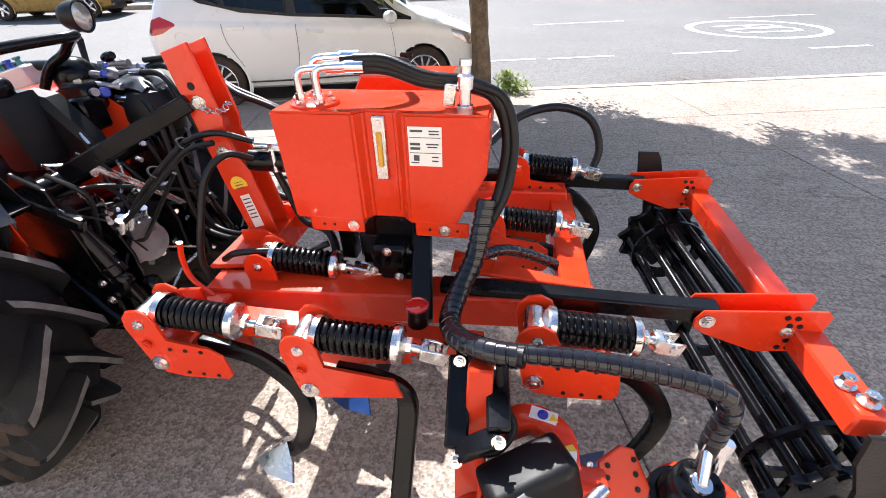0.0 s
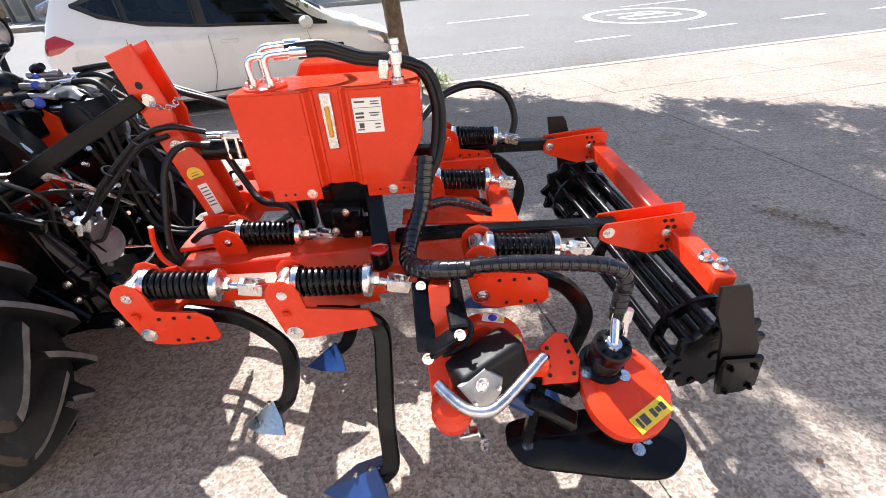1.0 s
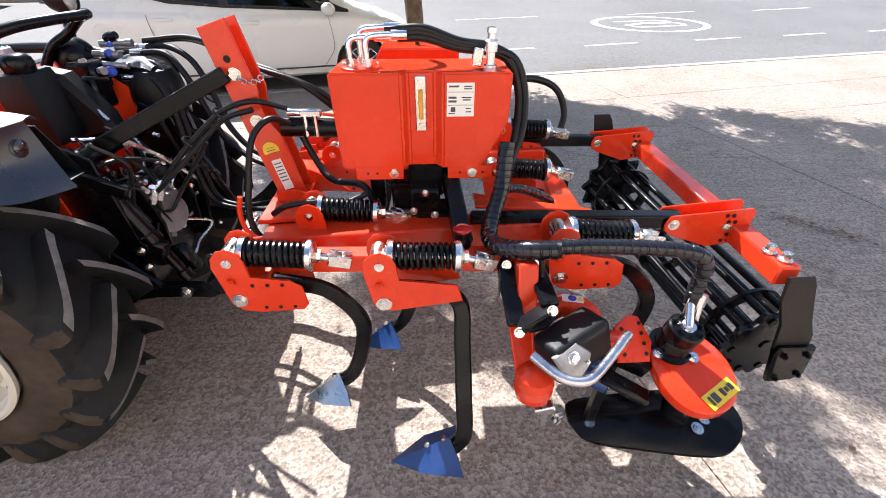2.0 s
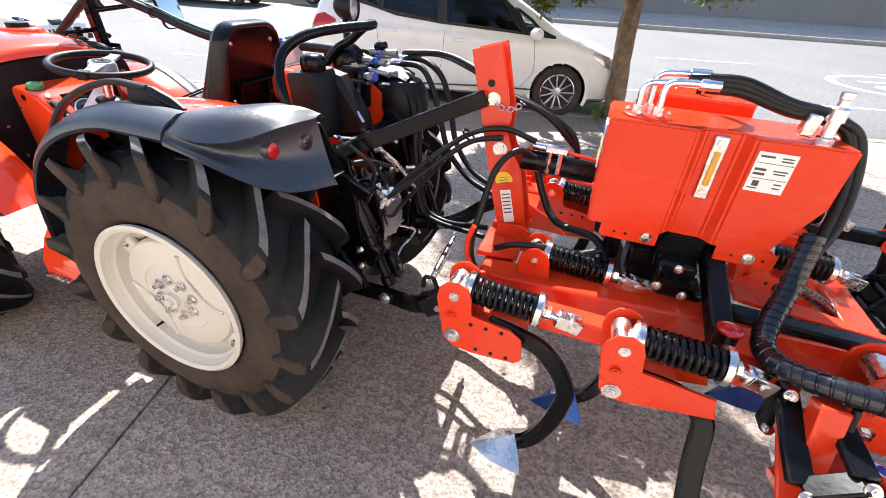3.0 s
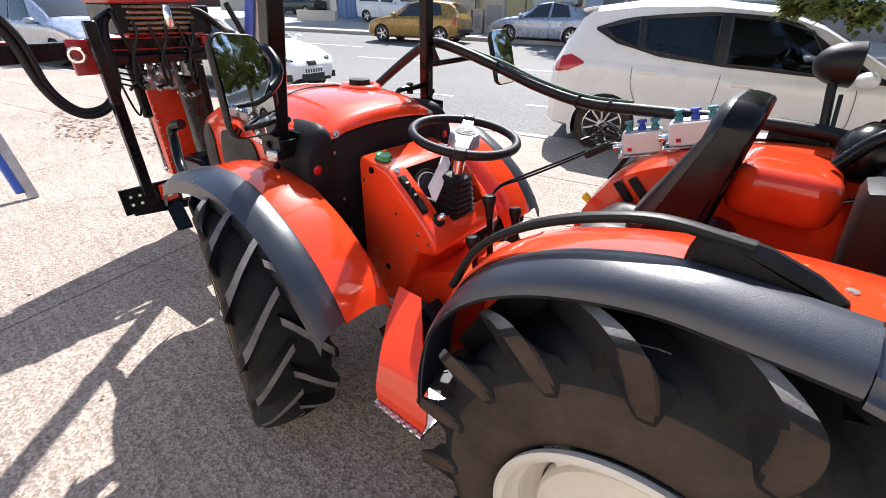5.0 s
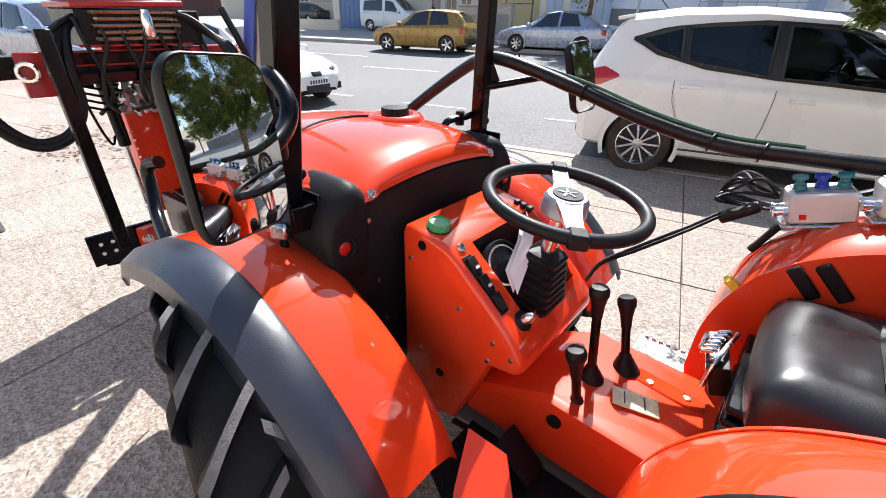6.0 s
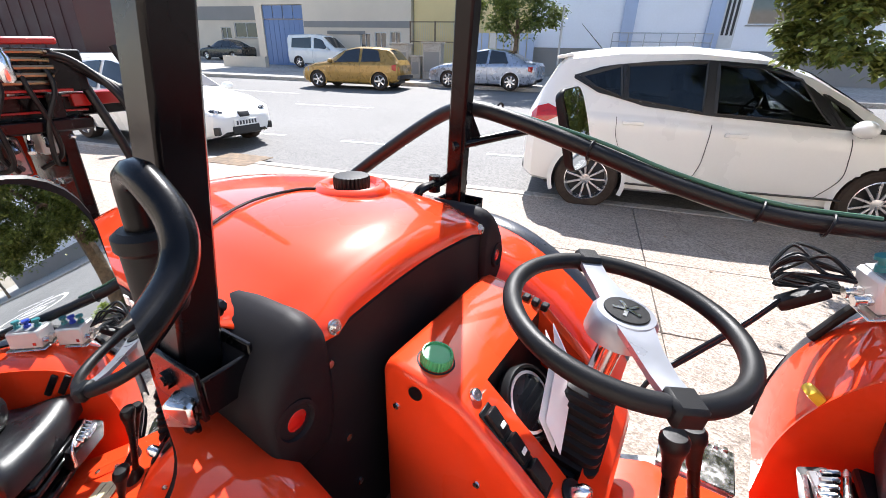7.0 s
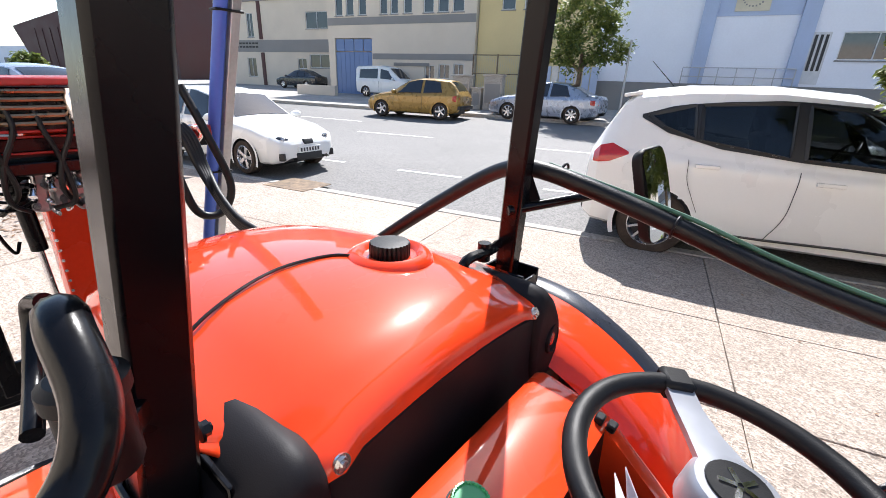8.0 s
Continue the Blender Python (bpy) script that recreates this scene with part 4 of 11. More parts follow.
# stations: x, z_low, z_belt, z_top, half width at belt, half width at top, crown
MPV = [
    (-2.05, 0.45, 0.80, 0.84, 0.66, 0.55, 0.02), (-2.02, 0.32, 0.92, 0.98, 0.80, 0.66, 0.02), (-1.93, 0.27, 1.0, 1.16, 0.875, 0.68, 0.03),
    (-1.78, 0.25, 1.02, 1.43, 0.89, 0.62, 0.04), (-1.68, 0.25, 1.02, 1.52, 0.9, 0.6, 0.045), (-1.2, 0.22, 1.0, 1.58, 0.91, 0.62, 0.05),
    (-0.5, 0.22, 0.97, 1.6, 0.915, 0.635, 0.05), (0.1, 0.22, 0.95, 1.55, 0.915, 0.63, 0.05), (0.5, 0.22, 0.94, 1.41, 0.91, 0.64, 0.05),
    (0.9, 0.22, 0.935, 1.19, 0.905, 0.68, 0.05), (1.22, 0.22, 0.93, 0.99, 0.9, 0.76, 0.05), (1.6, 0.22, 0.87, 0.9, 0.885, 0.74, 0.05),
    (1.9, 0.22, 0.76, 0.79, 0.82, 0.66, 0.04), (2.08, 0.25, 0.66, 0.69, 0.7, 0.52, 0.03), (2.17, 0.3, 0.58, 0.6, 0.52, 0.4, 0.01),
]
HATCH = [
    (-1.98, 0.42, 0.78, 0.84, 0.66, 0.55, 0.02), (-1.9, 0.3, 0.9, 0.96, 0.78, 0.6, 0.02), (-1.7, 0.25, 0.92, 1.22, 0.83, 0.56, 0.03),
    (-1.5, 0.22, 0.92, 1.36, 0.84, 0.55, 0.04), (-0.9, 0.2, 0.91, 1.41, 0.85, 0.57, 0.04), (-0.3, 0.2, 0.9, 1.41, 0.85, 0.57, 0.04),
    (0.15, 0.2, 0.89, 1.32, 0.85, 0.57, 0.04), (0.55, 0.2, 0.88, 1.1, 0.85, 0.6, 0.04), (0.85, 0.2, 0.88, 0.93, 0.84, 0.66, 0.04),
    (1.4, 0.2, 0.8, 0.84, 0.82, 0.66, 0.04), (1.8, 0.22, 0.68, 0.72, 0.76, 0.6, 0.03), (1.95, 0.26, 0.58, 0.62, 0.62, 0.48, 0.02), (2.0, 0.32, 0.52, 0.55, 0.5, 0.4, 0.01),
]
SALOON = [
    (-2.2, 0.42, 0.8, 0.86, 0.66, 0.58, 0.02), (-2.12, 0.3, 0.88, 0.97, 0.78, 0.64, 0.02), (-1.75, 0.22, 0.92, 1.0, 0.84, 0.66, 0.03),
    (-1.3, 0.2, 0.91, 1.22, 0.86, 0.58, 0.04), (-0.9, 0.2, 0.9, 1.38, 0.86, 0.56, 0.04), (-0.3, 0.2, 0.89, 1.42, 0.86, 0.57, 0.04),
    (0.2, 0.2, 0.88, 1.34, 0.86, 0.57, 0.04), (0.65, 0.2, 0.87, 1.1, 0.86, 0.6, 0.04), (1.0, 0.2, 0.87, 0.92, 0.85, 0.66, 0.04),
    (1.6, 0.2, 0.8, 0.84, 0.82, 0.66, 0.04), (2.05, 0.22, 0.66, 0.7, 0.76, 0.6, 0.03), (2.2, 0.28, 0.56, 0.6, 0.6, 0.48, 0.02),
]
VAN = [
    (-2.05, 0.4, 1.0, 1.6, 0.78, 0.7, 0.02), (-1.95, 0.25, 1.0, 1.76, 0.85, 0.7, 0.03), (-0.3, 0.22, 1.0, 1.8, 0.86, 0.7, 0.03),
    (0.3, 0.22, 0.98, 1.72, 0.86, 0.66, 0.03), (0.95, 0.22, 0.97, 1.2, 0.85, 0.68, 0.03), (1.2, 0.22, 0.96, 1.02, 0.84, 0.68, 0.03),
    (1.85, 0.24, 0.8, 0.85, 0.78, 0.6, 0.03), (2.05, 0.3, 0.6, 0.64, 0.6, 0.48, 0.01),
]


def seam(x_top, z_top, x_low, z_low, bow=0.06):
    return [(x_top, z_top), (x_top * 0.7 + x_low * 0.3 + bow * 0.6, z_top * 0.7 + z_low * 0.3), (x_top * 0.35 + x_low * 0.65 + bow, z_top * 0.35 + z_low * 0.65), (x_low, z_low)]


MPV_SURROUND = ([(-1.60, 0.58), (-1.35, 0.33), (-0.9, 0.16), (-0.3, 0.10), (0.3, 0.09), (1.12, 0.10)], [(-1.60, 0.64), (-1.35, 0.76), (-0.9, 0.83), (-0.3, 0.88), (0.3, 0.90), (1.08, 0.38)])
MPV_PANES = [([(-1.40, 0.44), (-1.12, 0.27)], [(-1.54, 0.62), (-1.16, 0.76)]), ([(-1.07, 0.26), (-0.38, 0.14)], [(-1.10, 0.77), (-0.40, 0.83)]), ([(-0.27, 0.14), (0.70, 0.14)], [(-0.30, 0.83), (0.40, 0.84)]), ([(0.78, 0.16), (1.06, 0.17)], [(0.60, 0.75), (0.80, 0.64)])]


def mpv_extras(e, body):
    bm = B()
    box(bm, (-1.72, 0, 1.525), (0.17, 1.16, 0.035), Euler((0, radians(-10), 0)).to_matrix(), 0.014, 2)
    part("spoiler", bm, CARWHITE, e)
    top_pane(body, 0.24, 1.08, 0.86, PANE, "windscreen", e)
    top_pane(body, -1.92, -1.74, 0.84, TINTED, "rear_window", e)
    for s in (-1, 1):
        holed_panel(body, MPV_SURROUND, MPV_PANES, s, CARTRIM, "window_surround", e)
        bm = B()
        sweep(bm, [body_side_point(body, x, 0.32 + 0.02 * (x > 0), s, 0.006) for x in (-0.95, -0.4, 0.2, 0.95)], [(0.04, -0.005), (0.04, 0.006), (-0.04, 0.006), (-0.04, -0.005)])
        part("sill_trim", bm, CARTRIM, e)
        bm = B()
        lathe(bm, body_side_point(body, -1.62, 0.84, s, 0.0), (0, s, 0), [(0, 0.075), (0.004, 0.076), (0.004, 0.07), (0.0, 0.069)], 24)
        part("fuel_flap", bm, CARWHITE, e)
    bm = B()
    rod(bm, (-1.35, 0, 1.62), (-1.6, 0, 1.86), 0.006, 0.003, 8)
    part("antenna", bm, CARTRIM, e)
    bm = B()
    box(bm, (-1.99, 0, 0.4), (0.12, 1.3, 0.13), None, 0.03, 2)
    part("rear_bumper_trim", bm, CARTRIM, e)
    bm = B()
    box(bm, (2.02, 0, 0.36), (0.2, 1.1, 0.16), None, 0.03, 2)
    part("grille", bm, CARTRIM, e)
    bm = B()
    lathe(bm, (0.40, 0.36, 1.0), (-0.8, 0, 0.5), [(0, 0.165), (0.015, 0.19), (0.03, 0.165)], 24, closed=True)
    rod(bm, (0.42, 0.36, 1.0), (0.7, 0.36, 0.85), 0.03, seg=10)
    beam(bm, (0.41, 0.2, 1.01), (0.41, 0.52, 1.01), 0.03, 0.02)
    part("steering_wheel", bm, CARTRIM, e)
    # cabin: dark tub, dashboard and seats
    bm = B()
    box(bm, (-0.4, 0, 0.42), (2.9, 1.66, 0.04))
    for s in (-1, 1):
        box(bm, (-0.4, s * 0.83, 0.66), (2.9, 0.03, 0.5))
    box(bm, (-1.8, 0, 0.66), (0.03, 1.6, 0.5))
    part("cabin_tub", bm, CABIN, e)
    bm = B()
    sweep(bm, [(0.85, -0.78, 0.9), (0.85, 0.78, 0.9)], [(-0.25, -0.3), (-0.25, 0.02), (-0.12, 0.07), (0.22, 0.03), (0.22, -0.3)])
    part("dashboard", bm, CABIN, e)
    for x, y, w in ((-0.15, 0.38, 0.5), (-0.15, -0.38, 0.5), (-1.05, 0.0, 1.3)):
        bm = B()
        box(bm, (x + 0.12, y, 0.58), (0.5, w, 0.16), None, 0.05, 2)
        box(bm, (x - 0.16, y, 0.9), (0.14, w, 0.58), Euler((0, radians(-14), 0)).to_matrix(), 0.05, 2)
        st_ = part("car_seat", bm, CABIN, e)
        for yy in (y,) if w < 1 else (-0.38, 0.38):
            bm = B()
            box(bm, (x - 0.26, yy, 1.28), (0.09, 0.26, 0.17), Euler((0, radians(-14), 0)).to_matrix(), 0.04, 2)
            part("headrest", bm, CABIN, st_)


def place_cars():
    # white people carrier at the kerb
    yaw = math.degrees(math.atan2(0.687, 2.528))
    car(
        "people_carrier", "white people carrier with dark windows parked at the kerb", MPV, CARWHITE, pose(-0.80, 5.83, road_z(0.6) + 0.0, 0, 0, yaw),
        (-1.34, 1.25), 0.325, 0.9,
        MPV_PANES,
        11, ALLOY,
        [seam(-0.28, 0.95, -0.40, 0.32, 0.05), seam(0.86, 0.9, 0.74, 0.34, 0.1), [(-1.14, 0.98), (-1.12, 0.8), (-1.06, 0.66), (-0.98, 0.5)]],
        [("tail_lamp", [(-1.985, 0.88, 0.97), (-1.93, 0.88, 1.04), (-1.82, 0.90, 1.07), (-1.70, 0.96, 1.02), (-1.66, 0.98, 1.0)], REDLENS), ("headlamp", [(1.62, 0.76, 0.83), (1.8, 0.66, 0.79), (1.93, 0.62, 0.74)], CLEARLENS)],
        (0.86, 1.0, 1.02), [(-0.98, 0.93), (-0.06, 0.87)], extras=mpv_extras, surround=MPV_SURROUND,
    )

    def hatch_extras(paint):
        def run(e, body):
            top_pane(body, 0.2, 0.8, 0.92, CARGLASS, "windscreen", e)
            top_pane(body, -1.86, -1.56, 0.85, CARGLASS, "rear_window", e)
            bm = B()
            box(bm, (-1.93, 0, 0.45), (0.16, 1.5, 0.14), None, 0.03, 2)
            part("rear_bumper", bm, paint, e)

        return run

    back = 180 + math.degrees(math.atan2(U.y, U.x))
    fwd = math.degrees(math.atan2(U.y, U.x))
    hatch_panes = [([(-1.3, 0.1), (-0.55, 0.05)], [(-1.15, 0.85), (-0.55, 0.93)]), ([(-0.45, 0.05), (0.55, 0.06)], [(-0.45, 0.93), (0.12, 0.9)])]
    hatch_lamps = [("tail_lamp", [(-1.95, 0.68, 0.82), (-1.85, 0.66, 0.88), (-1.72, 0.7, 0.84)], REDLENS), ("headlamp", [(1.6, 0.58, 0.7), (1.85, 0.54, 0.64)], CLEARLENS)]
    p = st(-10.72, 10.95)
    car("gold_hatchback", "gold three-door hatchback parked across the street", HATCH, CARGOLD, pose(p.x, p.y, p.z, 0, 0, back + 4), (-1.24, 1.24), 0.3, 0.83, hatch_panes, 5, ALLOY, [seam(-0.5, 0.9, -0.5, 0.35, 0.0), seam(0.66, 0.88, 0.7, 0.35, 0.03)], hatch_lamps, (0.62, 0.95, 0.95), [(-0.3, 0.8)], extras=hatch_extras(CARTRIM))
    p = st(-6.15, 13.0)
    car("silver_saloon", "silver-blue saloon parked across the street", SALOON, CARSILVER, pose(p.x, p.y, p.z, 0, 0, back - 6), (-1.26, 1.26), 0.31, 0.83,
        [([(-1.15, 0.1), (-0.4, 0.05)], [(-0.95, 0.85), (-0.4, 0.93)]), ([(-0.3, 0.05), (0.72, 0.06)], [(-0.3, 0.93), (0.22, 0.9)])], 7, ALLOY,
        [seam(-0.35, 0.9, -0.35, 0.35, 0.0), seam(0.8, 0.88, 0.85, 0.35, 0.03)], [("tail_lamp", [(-2.18, 0.68, 0.84), (-2.05, 0.66, 0.86), (-1.9, 0.7, 0.84)], REDLENS), ("headlamp", [(1.8, 0.56, 0.68), (2.1, 0.52, 0.62)], CLEARLENS)], (0.75, 0.95, 0.95), [(-0.15, 0.8), (-1.0, 0.8)],
        extras=lambda e, b: (top_pane(b, 0.25, 0.95, 0.92, CARGLASS, "windscreen", e), top_pane(b, -1.7, -1.0, 0.85, CARGLASS, "rear_window", e)))

    def small_extras(e, body):
        top_pane(body, 0.2, 0.82, 0.92, CARGLASS, "windscreen", e)
        bm = B()
        box(bm, (1.955, 0, 0.335), (0.12, 0.60, 0.14), None, 0.025, 2)
        part("grille", bm, CARTRIM, e)
        for s in (-1, 1):
            bm = B()
            box(bm, (1.915, s * 0.51, 0.35), (0.1, 0.25, 0.13), Euler((0, 0, radians(-s * 34))).to_matrix(), 0.02, 2)
            part("fog_lamp_grille", bm, CARTRIM, e)
            bm = B()
            bmesh.ops.create_uvsphere(bm, u_segments=24, v_segments=12, radius=1)
            turn = Euler((0, radians(-22), radians(s * 36))).to_matrix().to_4x4()
            bmesh.ops.transform(bm, matrix=Matrix.Translation((1.80, s * 0.54, 0.615)) @ turn @ Matrix.Diagonal((0.10, 0.215, 0.07, 1)), verts=bm.verts)
            hl = part("front_lamp", bm, CARGLASS, e, "dark glazed almond-shaped headlamp", angle=80)
            for q in (-0.065, 0.065):
                bm = B()
                lathe(bm, Vector((1.875 - 0.72 * q, s * (0.575 + q), 0.645)), (1, s * 0.7, 0.35), [(0, 0.036), (0.012, 0.03), (0.016, 0.0)], 16)
                part("reflector", bm, CLEARLENS, hl)
        bm = B()
        box(bm, (1.965, 0, 0.585), (0.07, 0.24, 0.11), Euler((0, radians(-25), 0)).to_matrix(), 0.035, 3)
        part("badge_grille", bm, CARTRIM, e)
        bm = B()
        box(bm, (2.015, 0, 0.455), (0.02, 0.52, 0.11), None, 0.004)
        plate_ = part("number_plate", bm, WHITE, e)
        bm = B()
        for k in range(7):
            box(bm, (2.028, -0.2 + 0.066 * k, 0.455), (0.006, 0.035, 0.065))
        part("plate_bar", bm, INK, plate_)

    car("white_hatchback", "white small hatchback with black grille parked at the kerb", HATCH, CARWHITE, pose(-9.2, 4.215, road_z(1.2), 0, 0, 8) @ Matrix.Scale(0.93, 4), (-1.24, 1.24), 0.3, 0.83, hatch_panes, 5, ALLOY, [seam(-0.5, 0.9, -0.5, 0.35, 0.0), seam(0.66, 0.88, 0.7, 0.35, 0.03)],
        [("tail_lamp", [(-1.95, 0.68, 0.82), (-1.85, 0.66, 0.88), (-1.72, 0.7, 0.84)], REDLENS)], (0.62, 0.95, 0.95), [(-0.3, 0.8)], extras=small_extras)
    p = st(-16.5, 1.4)
    car("grey_people_carrier", "blue-grey people carrier parked further along the kerb", MPV, CARSILVER, pose(p.x, p.y, p.z, 0, 0, fwd), (-1.32, 1.32), 0.31, 0.9, hatch_panes, 5, ALLOY, [], [("headlamp", [(1.62, 0.76, 0.83), (1.8, 0.66, 0.79), (1.93, 0.62, 0.74)], CLEARLENS)], (0.86, 1.0, 1.02), [], extras=lambda e, b: top_pane(b, 0.22, 1.1, 0.92, CARGLASS, "windscreen", e))
    p = st(-17.6, 19.6, road_z(19.6) + 0.13)
    car("white_van", "small white glazed van parked before the workshop", VAN, CARWHITE, pose(p.x, p.y, p.z, 0, 0, fwd), (-1.3, 1.3), 0.31, 0.83, [([(-1.75, 0.1), (-0.4, 0.08)], [(-1.7, 0.75), (-0.4, 0.78)]), ([(-0.2, 0.08), (0.8, 0.08)], [(-0.2, 0.78), (0.35, 0.72)])], 5, ALLOY, [seam(-0.3, 0.95, -0.3, 0.35, 0.0)], [], (0.8, 1.05, 0.98), [], extras=lambda e, b: top_pane(b, 0.4, 1.1, 0.9, CARGLASS, "windscreen", e))
    p = st(-29.5, 24.5, road_z(24.5) + 0.13)
    car("black_saloon", "black saloon parked before the office block", SALOON, CARDARK, pose(p.x, p.y, p.z, 0, 0, back), (-1.26, 1.26), 0.31, 0.83, [([(-1.15, 0.1), (-0.4, 0.05)], [(-0.95, 0.85), (-0.4, 0.93)]), ([(-0.3, 0.05), (0.72, 0.06)], [(-0.3, 0.93), (0.22, 0.9)])], 7, ALLOY, [], [], (0.75, 0.95, 0.95), [])


place_cars()

# tractor: it faces -x, its middle lies at y = MID
MID = 0.64
tractor = thing("tractor", (-0.7, MID, 0), "red compact tractor with grey plastic mudguards and cream wheels", "tractor")


def arc(cx, cz, r, a0, a1, n):
    """Points (x, z) on an arc; angles in degrees from +x, upwards."""
    return [(cx + r * math.cos(radians(a0 + (a1 - a0) * k / n)), cz + r * math.sin(radians(a0 + (a1 - a0) * k / n))) for k in range(n + 1)]


def tractor_wheel(centre, yaw, s, R=0.535, W=0.34, rim_f=0.53, n=16, proud=1.0):
    """Tyre with lugs, cream rim, dished disc and nuts. s: the outward side, -1 or 1."""
    c = Vector(centre)
    turn = Euler((0, 0, radians(yaw))).to_matrix()
    out = turn @ Vector((0, s, 0))
    ahead = turn @ Vector((1, 0, 0))
    rim_r = R * rim_f
    bm = B()
    h = W / 2
    T = R - rim_r
    flank = [(0.5, R - 0.245 * T), (0.70, R - 0.29 * T), (0.82, R - 0.36 * T), (0.92, R - 0.47 * T), (0.985, R - 0.60 * T), (1.0, rim_r + 0.31 * T), (0.985, rim_r + 0.17 * T), (0.92, rim_r + 0.06 * T), (0.8, rim_r)]
    lathe(bm, c, out, [(-h * w, r) for w, r in flank[::-1]] + [(0, R - 0.22 * T)] + [(h * w, r) for w, r in flank], 72)
    for fc in bm.faces:
        m_ = fc.calc_center_median() - c
        if (m_ - out * m_.dot(out)).length > R - 0.50 * T:
            fc.material_index = 1
    wheel = part("wheel", bm, TYRE, tractor, "black farm tyre with bold lugs on a cream rim")
    wheel.data.materials.append(GROOVESHADE)
    # lugs: curved bars from the middle out over each shoulder and down the flank
    steps = [(-0.06, 0.0, 0.43, 0.015), (0.12, 0.0, 0.375, 0.016), (0.32, 0.001, 0.30, 0.017), (0.52, 0.004, 0.22, 0.018), (0.72, 0.009, 0.13, 0.020), (0.88, 0.018, 0.06, 0.023), (0.985, 0.034, 0.01, 0.025), (1.02, 0.25 * T, -0.02, 0.026), (1.005, 0.40 * T, -0.035, 0.025), (0.985, 0.52 * T, -0.045, 0.018), (0.94, 0.60 * T, -0.05, 0.008)]
    fine = list(zip(curve_pts([(w, dr, sw) for w, dr, sw, hf in steps], 3), curve_pts([(hf, 0, 0) for w, dr, sw, hf in steps], 3)))
    section = ((-2.3, -0.10, -0.17), (-1.5, -0.068, -0.10), (-1.12, -0.022, -0.035), (-0.86, 0.0, 0.0), (0.86, 0.0, 0.0), (1.12, -0.022, -0.035), (1.5, -0.068, -0.10), (2.3, -0.10, -0.17))
    for side in (-1, 1):
        for k in range(n):
            base = (k + (0.5 if side > 0 else 0)) * math.tau / n
            rings = []
            for (w, drop, sweep_a), (half, _, _) in fine:
                ang = base + sweep_a
                sec = []
                for da, dr, dw in section:
                    a = ang + da * half / R
                    flank = max(0.0, (w - 0.85) / 0.16)
                    rr = R - drop + dr * (1 - 0.6 * flank)
                    ww = side * h * (w + dw * flank)
                    sec.append(c + out * ww + (ahead * math.cos(a) + Vector((0, 0, math.sin(a)))) * rr)
                rings.append(sec)
            bm = B()
            loft(bm, rings, close=True)
            # the crown of a lug is scuffed grey, its flanks carry the painted groove shade, its outer ends are as the
            # tyre
            for fc in bm.faces:
                fc.normal_update()
                m_ = fc.calc_center_median() - c
                radial = m_ - out * m_.dot(out)
                if radial.length > R - 0.04 and abs(m_.dot(out)) < h * 0.97 and abs(fc.normal.dot(radial.normalized())) > 0.8:
                    fc.material_index = 1
                elif abs(m_.dot(out)) > h * 0.985:
                    fc.material_index = 2
            lug = part("tread_lug", bm, GROOVESHADE, wheel, "rubber lug with a scuffed grey crown" if k == 0 else "", angle=48)
            lug.data.materials.append(WORN)
            lug.data.materials.append(TYRE)
    bm = B()
    lathe(bm, c, out, [(h * 0.5, rim_r - 0.055), (h * 0.62, rim_r - 0.03), (h * 0.9, rim_r - 0.012), (h * 0.95, rim_r + 0.012 * proud), (h * (0.96 + 0.07 * proud), rim_r + 0.014 * proud), (h * (0.96 + 0.1 * proud), rim_r + 0.004), (h * (0.96 + 0.06 * proud), rim_r - 0.008), (h * 0.86, rim_r - 0.014), (h * 0.80, rim_r - 0.026), (h * 0.62, rim_r - 0.03), (h * 0.5, rim_r - 0.05), (h * 0.1, rim_r - 0.058), (-h * 0.8, rim_r - 0.03)], 72)
    part("rim", bm, RIM, wheel)
    # dished disc set in the rim well, with two lugs that hold it
    f = frame_of(out)
    bm = B()
    lathe(bm, c, out, [(h * 0.1, rim_r * 0.55), (h * 0.45, rim_r * 0.78), (h * 0.68, rim_r * 0.775), (h * 0.74, rim_r * 0.75), (h * 0.785, rim_r * 0.66), (h * 0.80, rim_r * 0.47), (h * 0.775, rim_r * 0.455), (h * 0.775, rim_r * 0.2), (h * 0.80, rim_r * 0.16), (h * 0.84, rim_r * 0.14), (h * 0.85, rim_r * 0.1), (h * 0.83, 0)], 56)
    for a in (140, -40):
        d = ahead * math.cos(radians(a)) + Vector((0, 0, math.sin(radians(a))))
        box(bm, c + out * h * 0.62 + d * (rim_r * 0.86), (0.075, 0.07, 0.02), frame_of(d, out), 0.009, 2)
    disc = part("wheel_disc", bm, RIM, wheel, "cream dished wheel disc")
    # pressed seams that part the disc into lobes
    for a in (35, 215):
        bm = B()
        pts = []
        for k in range(17):
            b = radians(a + 180 - 48 + 6 * k)
            flat = Vector((math.cos(radians(a)), math.sin(radians(a)))) * rim_r * 1.02 + Vector((math.cos(b), math.sin(b))) * rim_r * 0.62
            if flat.length < rim_r * 0.72:
                rise = h * 0.80 - max(0.0, flat.length / rim_r - 0.47) * h * 0.09
                pts.append(c + out * (rise + 0.001) + ahead * flat.x + Vector((0, 0, flat.y)))
        tube(bm, pts, 0.007, 1, 8, smooth=False)
        part("disc_seam", bm, RIM, disc)
    for a in (140, -40):
        d = ahead * math.cos(radians(a)) + Vector((0, 0, math.sin(radians(a))))
        bm = B()
        bolt(bm, c + out * (h * 0.62 + 0.01) + d * (rim_r * 0.88), out, 0.011)
        part("disc_bolt", bm, ZINC, disc)
